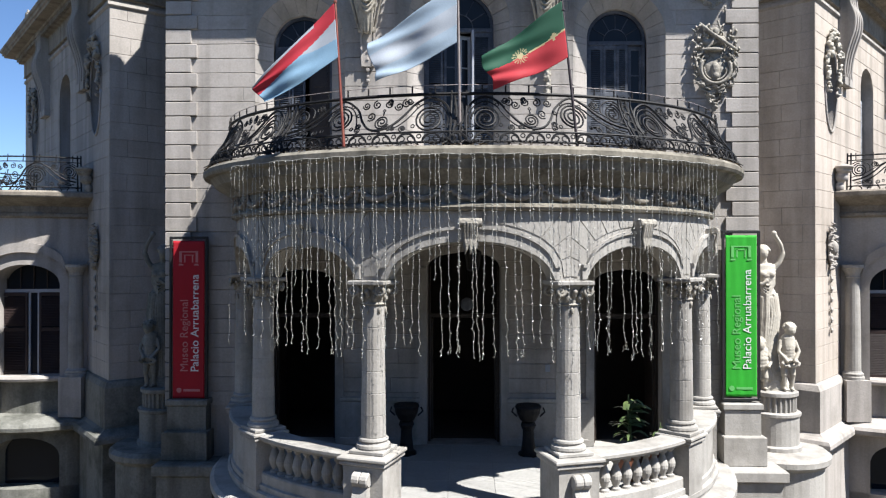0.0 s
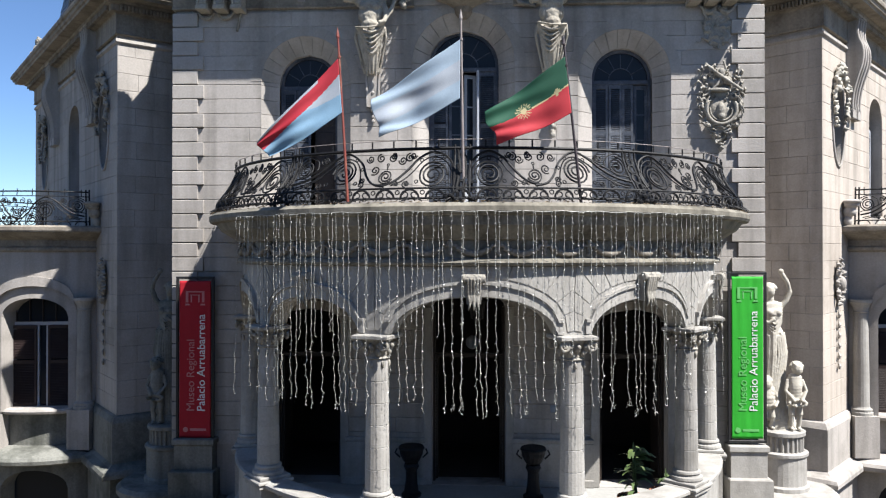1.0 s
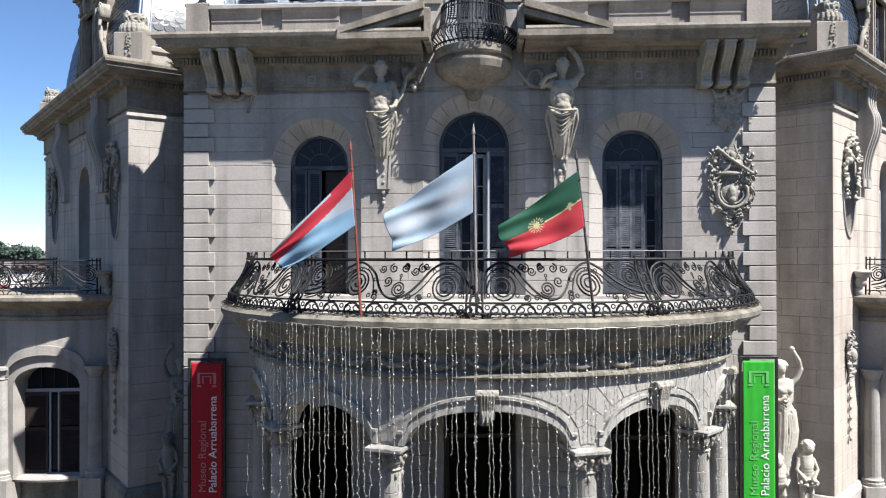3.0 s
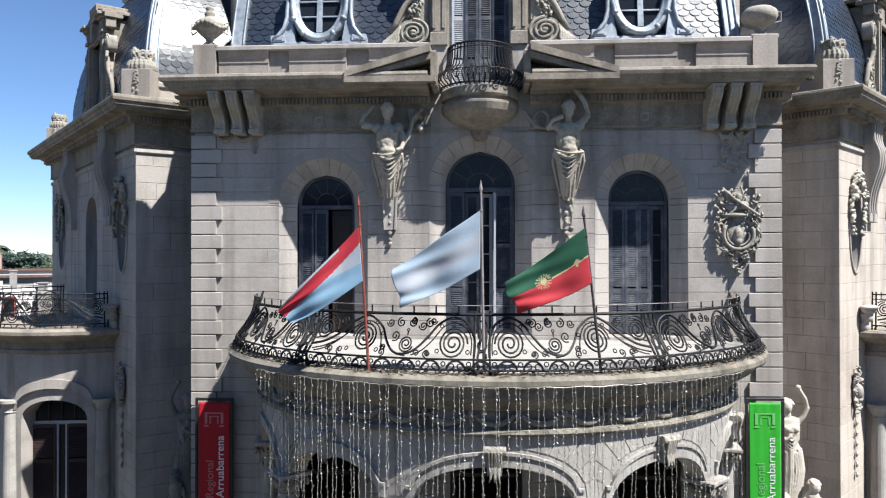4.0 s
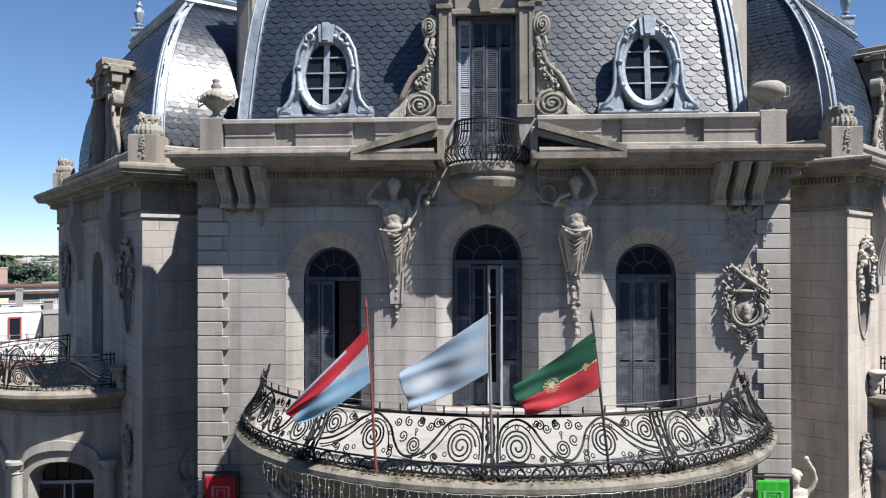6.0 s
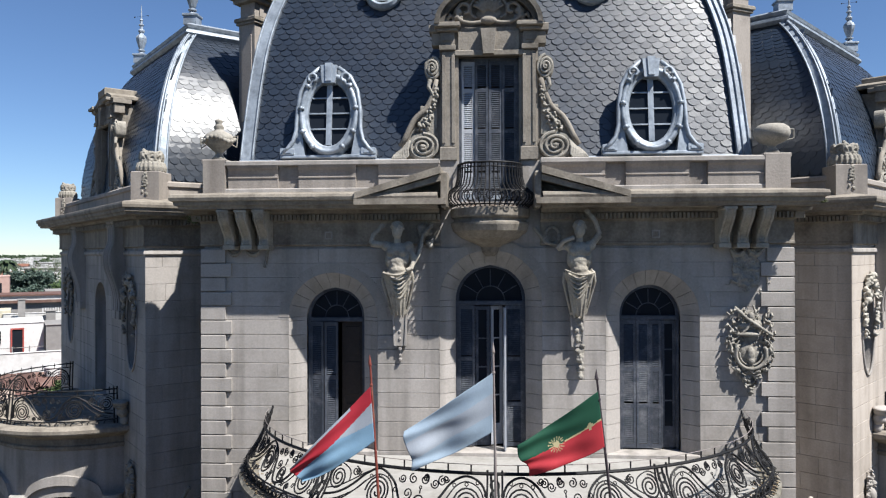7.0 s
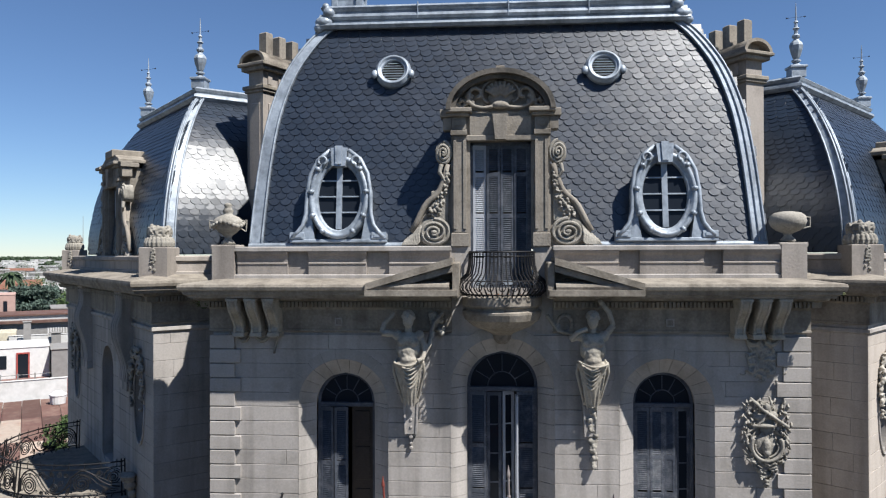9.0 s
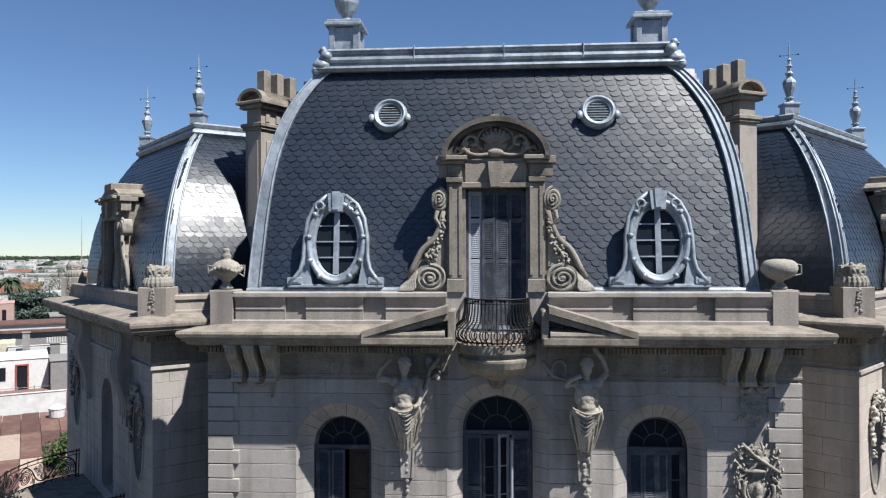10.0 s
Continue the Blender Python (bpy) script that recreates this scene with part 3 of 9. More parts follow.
# ---- windows of the front ----
def louvre_leaf(parent, x0, x1, z0, z1, y, mat, turn=0.0, rails=(0.55,), name="shutter_leaf"):
    """A shutter leaf: stiles, rails and slats; it hinges at x0 by turn degrees."""
    m = Matrix.Translation((x0, y, 0)) @ Matrix.Rotation(radians(turn), 4, "Z")
    w = x1 - x0
    bm = bmesh.new()
    for a, b in ((0, 0.055), (w - 0.055, w)):
        soft_box(bm, a, b, -0.02, 0.02, z0, z1, 0.004)
    cuts = [z0] + [z0 + (z1 - z0) * r for r in rails] + [z1]
    for i, z in enumerate(cuts):
        lo = z if i == 0 else (z - 0.09 if i == len(cuts) - 1 else z - 0.05)
        soft_box(bm, 0.055, w - 0.055, -0.018, 0.018, lo, lo + 0.1, 0.004)
    leaf = part(name, bm, mat, parent, mw=m)
    bm = bmesh.new()
    z = z0 + 0.12
    while z < z1 - 0.11:
        if min(abs(z - c) for c in cuts[1:-1] or [-9]) > 0.06:
            poly(bm, [(0.055, -0.018, z), (w - 0.055, -0.018, z), (w - 0.055, 0.016, z + 0.035), (0.055, 0.016, z + 0.035), (0.055, -0.018, z + 0.008), (w - 0.055, -0.018, z + 0.008), (w - 0.055, 0.016, z + 0.043), (0.055, 0.016, z + 0.043)], CUBE_F)
        z += 0.046
    part("louvre_slats", bm, mat, leaf)["kind"] = "stuff"
    return leaf


def glazed_leaf(parent, x0, x1, z0, z1, y, mat, turn=0.0, panes=4):
    m = Matrix.Translation((x0, y, 0)) @ Matrix.Rotation(radians(turn), 4, "Z")
    w = x1 - x0
    bm = bmesh.new()
    for a, b in ((0, 0.07), (w - 0.07, w)):
        soft_box(bm, a, b, -0.025, 0.025, z0, z1, 0.006)
    soft_box(bm, 0.07, w - 0.07, -0.02, 0.02, z0, z0 + 0.5, 0.006)
    soft_box(bm, 0.07, w - 0.07, -0.02, 0.02, z1 - 0.09, z1, 0.006)
    for i in range(1, panes):
        z = z0 + 0.5 + (z1 - 0.09 - z0 - 0.5) * i / panes
        box(bm, 0.07, w - 0.07, -0.015, 0.015, z - 0.015, z + 0.015)
    leaf = part("casement", bm, mat, parent, mw=m)
    bm = bmesh.new()
    box(bm, 0.06, w - 0.06, -0.004, 0.004, z0 + 0.45, z1 - 0.05)
    part("pane", bm, GLASS, leaf)
    return leaf


def arched_window(name, o, m, label, frame_mat, transom):
    """Timber frame, transom and fanlight inside an arched opening; local axes of the wall m."""
    w = empty(name, m, label, "window", kind="structure")
    y = 0.47
    bm = bmesh.new()
    out, inn = o.outline(0.0, 18), o.outline(-0.07, 18)
    n = len(out)
    v = [(x, y - 0.05, z) for x, z in out] + [(x, y - 0.05, z) for x, z in inn] + [(x, y + 0.05, z) for x, z in out] + [(x, y + 0.05, z) for x, z in inn]
    f = []
    for i in range(n - 1):
        f += [(i, i + 1, n + i + 1, n + i), (2 * n + i, 3 * n + i, 3 * n + i + 1, 2 * n + i + 1), (n + i, n + i + 1, 3 * n + i + 1, 3 * n + i), (i, 2 * n + i, 2 * n + i + 1, i + 1)]
    poly(bm, v, f)
    part("window_frame", bm, frame_mat, w)
    bm = bmesh.new()
    soft_box(bm, o.cx - o.half + 0.06, o.cx + o.half - 0.06, y - 0.07, y + 0.05, transom - 0.05, transom + 0.05, 0.01)
    part("transom", bm, frame_mat, w)
    # fanlight: two rings and rays
    bm = bmesh.new()
    cz = transom + 0.05
    top = o.top - 0.07 - cz
    for k in (0.45,):
        ring = [(o.cx + (o.half - 0.07) * k * math.cos(math.pi * i / 14), cz + top * k * math.sin(math.pi * i / 14)) for i in range(15)]
        tube(bm, [(x, y, z) for x, z in ring], 0.013, 5)
    for i in (1, 2, 3, 4, 5):
        a = math.pi * i / 6
        tube(bm, [(o.cx + (o.half - 0.07) * k * math.cos(a), y, cz + top * k * math.sin(a)) for k in (0.45, 0.95)], 0.012, 5)
    part("fanlight_bars", bm, frame_mat, w)
    bm = bmesh.new()
    pts = [(x, z) for x, z in o.outline(-0.05, 18) if z > cz - 0.001]
    prism(bm, [(o.cx + o.half - 0.05, cz - 0.02), (o.cx - o.half + 0.05, cz - 0.02)] + pts, y + 0.012, y + 0.02)
    part("fanlight_pane", bm, GLASS, w)
    return w


YL = 0.44
w1 = arched_window("window_1", WIN[0], F_M, "arched balcony window, grey-blue shutters folded, right half open", SHUTTER, 11.78)
louvre_leaf(w1, WIN[0].cx - 0.63, WIN[0].cx - 0.29, 8.8, 11.72, YL, SHUTTER, -14)
louvre_leaf(w1, WIN[0].cx - 0.28, WIN[0].cx + 0.04, 8.8, 11.72, YL - 0.09, SHUTTER, 9)
bm = bmesh.new()
soft_box(bm, WIN[0].cx + 0.10, WIN[0].cx + 0.62, 0.57, 0.60, 8.8, 11.72, 0.01)
for z0, z1 in ((8.95, 9.75), (9.95, 10.75), (10.9, 11.6)):
    soft_box(bm, WIN[0].cx + 0.2, WIN[0].cx + 0.53, 0.55, 0.58, z0, z1, 0.01)
part("inner_door", bm, DARKWOOD, w1, "dark brown inner door leaf")
w2 = arched_window("window_2", WIN[1], F_M, "tall arched central balcony door with louvred shutters, ajar", SHUTTER, 12.18)
louvre_leaf(w2, FC - 0.76, FC - 0.37, 8.8, 12.12, YL, SHUTTER, -3, rails=(0.3, 0.62))
glazed_leaf(w2, FC - 0.36, FC - 0.02, 8.8, 12.1, YL + 0.05, SHUTTER, 6)
glazed_leaf(w2, FC + 0.0, FC + 0.30, 8.8, 12.1, YL + 0.12, PALEWOOD, 24)
# edge-on shutter leaf, in the pale colour for the sun on its slats
louvre_leaf(w2, FC + 0.31, FC + 0.60, 8.8, 12.08, YL - 0.12, PALEWOOD, -84, rails=(0.3, 0.62))
louvre_leaf(w2, FC + 0.34, FC + 0.76, 8.8, 12.12, YL, SHUTTER, 3, rails=(0.3, 0.62))
w3 = arched_window("window_3", WIN[2], F_M, "arched balcony window with closed grey-blue louvred shutters", SHUTTER, 11.84)
louvre_leaf(w3, WIN[2].cx - 0.63, WIN[2].cx - 0.30, 8.8, 11.78, YL, SHUTTER, -2, rails=(0.33, 0.62))
louvre_leaf(w3, WIN[2].cx - 0.29, WIN[2].cx + 0.02, 8.8, 11.78, YL - 0.02, SHUTTER, 3, rails=(0.33, 0.62))
louvre_leaf(w3, WIN[2].cx + 0.03, WIN[2].cx + 0.28, 8.8, 11.78, YL, SHUTTER, -8, rails=(0.33, 0.62))
glazed_leaf(w3, WIN[2].cx + 0.30, WIN[2].cx + 0.63, 8.8, 11.78, YL + 0.06, SHUTTER, 4)

# splayed surrounds: jamb stones and arch stones, one by one, and a sill
for i, (o, oo) in enumerate(zip(WIN, WIN_OUT)):
    sur = empty("window_surround", F_M, "splayed tan stone arch and jambs round a balcony window", "surround", kind="structure")

    def splay_piece(a_out, b_out, a_in, b_in, name, mat, sur=sur):
        bm = bmesh.new()
        v = [(a_out[0], -0.004, a_out[1]), (b_out[0], -0.004, b_out[1]), (b_in[0], 0.30, b_in[1]), (a_in[0], 0.30, a_in[1])]
        v += [(p[0] * 1.0, p[1] + 0.16, p[2]) for p in v]
        poly(bm, v, CUBE_F)
        part(name, bm, mat, sur)

    zj = o.z0
    while zj < o.spring - 0.02:
        zk = min(zj + COURSE, o.spring)
        for sgn in (-1, 1):
            a, b = o.cx + sgn * oo.half, o.cx + sgn * o.half
            splay_piece((a, zj + 0.005), (a, zk - 0.005), (b, zj + 0.005), (b, zk - 0.005), "jamb_stone", STONE)
        zj = zk
    n = 11
    for k in range(n):
        a0, a1 = math.pi * (k + 0.015) / n, math.pi * (k + 0.985) / n
        am = (a0 + a1) / 2
        for b0, b1 in ((a0, am), (am, a1)):
            splay_piece((o.cx - oo.half * math.cos(b0), o.spring + oo.rise * math.sin(b0)), (o.cx - oo.half * math.cos(b1), o.spring + oo.rise * math.sin(b1)),
                        (o.cx - o.half * math.cos(b0), o.spring + o.rise * math.sin(b0)), (o.cx - o.half * math.cos(b1), o.spring + o.rise * math.sin(b1)), "arch_stone", ARCHSTONE)
    bm = bmesh.new()
    soft_box(bm, o.cx - oo.half + 0.005, o.cx + oo.half - 0.005, -0.05, 0.6, 8.66, 8.765, 0.015)
    part("sill", bm, STONE, sur)
    # wide arch stones on the wall's face
    n = 11
    for k in range(n):
        a0, a1 = math.pi * (k + 0.015) / n, math.pi * (k + 0.985) / n
        pts = [(o.cx - (oo.half + g) * math.cos(a0 + (a1 - a0) * q / 3), o.spring + (oo.rise + g) * math.sin(a0 + (a1 - a0) * q / 3)) for g, qs in ((0.0, (0, 1, 2, 3)), (0.24, (3, 2, 1, 0))) for q in qs]
        bm = bmesh.new()
        prism(bm, pts, -0.008, 0.02)
        part("face_arch_stone", bm, ARCHSTONE, sur)

# ---- doors under the porch ----
for i, o in enumerate(DOORS):
    d = empty("door_%d" % (i + 1), F_M, "tall dark wooden side door standing open under the porch" if i != 1 else "tall main entrance standing open onto a dark hall", "door", kind="structure")
    bm = bmesh.new()
    for s in (-1, 1):
        soft_box(bm, o.cx + s * o.half - 0.06, o.cx + s * o.half + 0.06, 0.30, 0.42, 2.5, o.spring, 0.01)
    soft_box(bm, o.cx - o.half, o.cx + o.half, 0.31, 0.41, 5.4, 5.5, 0.01)
    part("door_frame", bm, DARKWOOD, d)
    for s in (-1, 1):
        bm = bmesh.new()
        x = o.cx + s * (o.half - 0.08)
        soft_box(bm, x - 0.03, x + 0.03, 0.42, 1.15, 2.52, 5.4, 0.01)
        part("door_leaf", bm, DARKWOOD, d)
    # moulded stone surround
    bm = bmesh.new()
    for s in (-1, 1):
        soft_box(bm, o.cx + s * (o.half + 0.11) - 0.09, o.cx + s * (o.half + 0.11) + 0.09, -0.05, 0.03, 2.5, o.spring, 0.015)
    part("stone_architrave", bm, PORCH, d)

# dado and panels on the wall under the porch
dado = empty("porch_dado", F_M, "panelled stone dado on the wall under the porch", "dado", kind="structure")
for a, b in ((-3.0, -1.15), (0.85, 2.7), (4.5, 4.95), (-5.3, -4.8)):
    bm = bmesh.new()
    soft_box(bm, a, b, -0.07, 0.02, 2.5, 3.5, 0.02)
    soft_box(bm, a, b, -0.10, 0.02, 3.5, 3.6, 0.02)
    soft_box(bm, a, b, -0.10, 0.02, 2.5, 2.68, 0.02)
    part("dado_panel", bm, PORCH, dado)


# ---- scroll brackets under the cornice ----
def smooth_line(pts, n=4):
    """A finer line through points in a plane."""
    out = []
    for i in range(len(pts) - 1):
        p = [pts[max(i - 1, 0)], pts[i], pts[i + 1], pts[min(i + 2, len(pts) - 1)]]
        for j in range(n):
            u = j / n
            out.append(tuple(0.5 * (2 * p[1][k] + (p[2][k] - p[0][k]) * u + (2 * p[0][k] - 5 * p[1][k] + 4 * p[2][k] - p[3][k]) * u * u + (3 * p[1][k] - p[0][k] - 3 * p[2][k] + p[3][k]) * u ** 3) for k in (0, 1)))
    return out + [pts[-1]]


SHORT_S = [(1.0, -0.06), (0.99, -0.14), (0.90, -0.30), (0.68, -0.50), (0.50, -0.68), (0.44, -0.80), (0.46, -0.90), (0.36, -0.99)]
TALL_S = [(0.74, -0.04), (0.66, -0.12), (0.70, -0.22), (0.92, -0.31), (1.0, -0.39), (0.92, -0.49), (0.66, -0.61), (0.44, -0.73), (0.33, -0.86), (0.36, -0.93), (0.24, -0.99)]


def scroll_bracket(m, x, top, h, d, w, mat, label, group, shape=SHORT_S, xs=(0.0,)):
    """An S-shaped console: depth d at its fullest, height h, top at z = 0; xs: its bodies side by side."""
    ob = empty("scroll_bracket", m @ Matrix.Translation((x, 0, top)), label, "bracket", group)
    curve = smooth_line([(a * d, b * h) for a, b in shape])
    pts = [(0, 0), (d * shape[0][0], 0)] + curve + [(0, -h)]
    n = len(pts)
    for x0 in xs:
        bm = bmesh.new()
        v = [(x0 - w / 2, -a, b) for a, b in pts] + [(x0 + w / 2, -a, b) for a, b in pts]
        poly(bm, v, [tuple(range(n)), tuple(range(2 * n - 1, n - 1, -1))] + [(i, i + n, (i + 1) % n + n, (i + 1) % n) for i in range(n)])
        part("bracket_body", bm, mat, ob)
        for s in (-1, 1):
            bm = bmesh.new()
            tube(bm, [(x0 + s * w * 0.36, -a - 0.006, b) for a, b in curve], w * 0.13, 6)
            part("rib", bm, mat, ob, smooth=True)
        bm = bmesh.new()
        soft_box(bm, x0 - w * 0.56, x0 + w * 0.56, -d * shape[-2][0] - 0.03, 0.0, -h - 0.05, -h * 0.93, 0.015)
        part("foot_block", bm, mat, ob)
        bm = bmesh.new()
        soft_box(bm, x0 - w * 0.58, x0 + w * 0.58, -d * shape[0][0] - 0.03, 0.0, -0.07, 0.0, 0.012)
        part("cap", bm, mat, ob)
    return ob


for xs in ((-6.30, -5.89, -5.48), (4.91, 5.31, 5.72)):
    for x in xs:
        scroll_bracket(F_M, x, 14.36, 0.86, 0.80, 0.24, BRACKET, "carved stone scroll bracket under the main cornice", "brackets under the cornice")


# ---- carved drapery, fruit and trophies: many blobs melted into one skin ----
def cluster(name, m, blobs, voxel, mat, label, category, bars=()):
    bm = bmesh.new()
    for c, r in blobs:
        ball(bm, c, r, 2)
    for pts, r in bars:
        tube(bm, pts, r, 8)
    ob = part(name, bm, mat, None, mw=m)
    tagged(ob, label, category)
    return fuse(ob, voxel)


def festoon(x0, x1, z, drop, r, y=-0.05, n=9):
    """Blobs along a hanging swag."""
    out = []
    for i in range(n + 1):
        u = i / n
        x, zz = x0 + (x1 - x0) * u, z - drop * 4 * u * (1 - u)
        k = r * (0.6 + 0.55 * 4 * u * (1 - u))
        out.append(((x, y - k * 0.4, zz), (k, k * 0.8, k)))
    return out


rnd = random.Random(4)
# trophy with laurel ring
B, bars = [], []
cx, cz = 5.54, 11.08
bars.append(([(cx + 0.33 * math.cos(radians(a)), -0.17, cz + 0.33 * math.sin(radians(a))) for a in range(150, 391, 10)], 0.04))
bars.append(([(cx + 0.25 * math.cos(radians(a)), -0.15, cz + 0.25 * math.sin(radians(a))) for a in range(170, 371, 10)], 0.022))
B += [((cx, -0.05, cz), (0.27, 0.08, 0.29)), ((cx, -0.12, cz - 0.02), (0.10, 0.09, 0.19)), ((cx, -0.16, cz - 0.15), (0.08, 0.06, 0.08))]
B += [((cx, -0.03, cz + 0.25), (0.42, 0.05, 0.75)), ((cx, -0.03, cz - 0.45), (0.2, 0.05, 0.35))]
# laurel: small leaves along the ring, and side sprays
for i in range(150):
    a = radians(rnd.uniform(140, 400))
    r0 = rnd.uniform(0.38, 0.56)
    p = Vector((cx + r0 * math.cos(a) * 0.88, -0.07 - rnd.uniform(0, 0.09), cz + r0 * math.sin(a)))
    d = Vector((-math.sin(a), 0, math.cos(a))) * 0.05 + Vector((rnd.uniform(-0.035, 0.035), -0.02, rnd.uniform(-0.035, 0.035)))
    bars.append(([tuple(p - d), tuple(p + Vector((0, -0.02, 0))), tuple(p + d)], rnd.uniform(0.014, 0.022)))
for i in range(60):
    u = i / 59
    B.append(((cx + rnd.uniform(-0.27, 0.27) * (1 - u) ** 0.8, -0.07 - rnd.uniform(0, 0.06), cz - 0.42 - 0.5 * u), rnd.uniform(0.018, 0.036)))
for i in range(90):
    sg = -1 if i % 2 else 1
    z = rnd.uniform(0.1, 1.0)
    x = cx + sg * rnd.uniform(0.10, 0.56) * (1.0 - 0.35 * abs(z - 0.45))
    d = rnd.uniform(-0.05, 0.05)
    bars.append(([(x - d, -0.06, cz + z - 0.05), (x, -0.09 - rnd.uniform(0, 0.07), cz + z), (x + d, -0.07, cz + z + 0.05)], rnd.uniform(0.014, 0.026)))
B += [((cx - 0.06, -0.15, cz + 0.44), (0.27, 0.06, 0.05)), ((cx - 0.1, -0.11, cz + 0.62), (0.17, 0.06, 0.08)), ((cx + 0.14, -0.11, cz + 0.66), (0.12, 0.07, 0.1)), ((cx + 0.02, -0.12, cz + 0.84), (0.08, 0.07, 0.11))]
bars += [([(cx - 0.46, -0.10, cz + 0.2), (cx - 0.1, -0.18, cz + 0.55), (cx + 0.12, -0.14, cz + 0.98)], 0.026), ([(cx - 0.34, -0.10, cz + 1.05), (cx - 0.1, -0.20, cz + 0.8), (cx + 0.46, -0.18, cz + 0.42)], 0.036), ([(cx + 0.02, -0.12, cz + 0.7), (cx + 0.1, -0.16, cz + 0.92), (cx + 0.05, -0.14, cz + 1.1)], 0.024), ([(cx - 0.2, -0.1, cz + 0.7), (cx - 0.25, -0.14, cz + 0.92), (cx - 0.12, -0.12, cz + 1.04)], 0.022)]
cluster("wall_trophy", F_M, B, 0.012, CARVED, "carved stone trophy with wreath and shield on the wall", "relief", bars)
# flatter relief over it
B, bars = [((cx - 0.05, -0.01, 12.95), (0.34, 0.035, 0.45))], []
for i in range(46):
    # worn leaves and curls, low on the wall
    x, z, a = cx - 0.05 + rnd.gauss(0, 0.20), 12.95 + rnd.gauss(0, 0.26), rnd.uniform(0, 6.28)
    r = rnd.uniform(0.05, 0.10)
    bars.append(([(x + r * math.cos(a + q), -0.045 - 0.02 * math.sin(2 * q), z + r * math.sin(a + q)) for q in (0, 0.7, 1.4, 2.2, 3.0)], rnd.uniform(0.014, 0.026)))
for s in (-0.32, -0.08, 0.16):
    bars.append(([(cx + s, -0.05, 13.5), (cx + s - 0.05, -0.06, 13.3), (cx + s + 0.06, -0.05, 13.15)], 0.025))
B += festoon(cx - 0.45, cx - 0.05, 13.5, 0.2, 0.045) + festoon(cx - 0.05, cx + 0.35, 13.5, 0.2, 0.045)
cluster("wall_relief", F_M, B, 0.016, CARVED, "worn carved foliage relief hanging under the cornice", "relief", bars)
# ribbons under the left brackets
B = festoon(-6.5, -6.07, 13.55, 0.22, 0.045) + festoon(-6.07, -5.6, 13.55, 0.22, 0.045)
for i in range(9):
    B += [((-6.62 + 0.012 * i, -0.03, 13.5 - 0.055 * i), 0.038), ((-5.47 - 0.012 * i, -0.03, 13.5 - 0.055 * i), 0.038)]
cluster("wall_festoon", F_M, B, 0.02, CARVED, "carved stone ribbon festoon under the brackets", "relief")


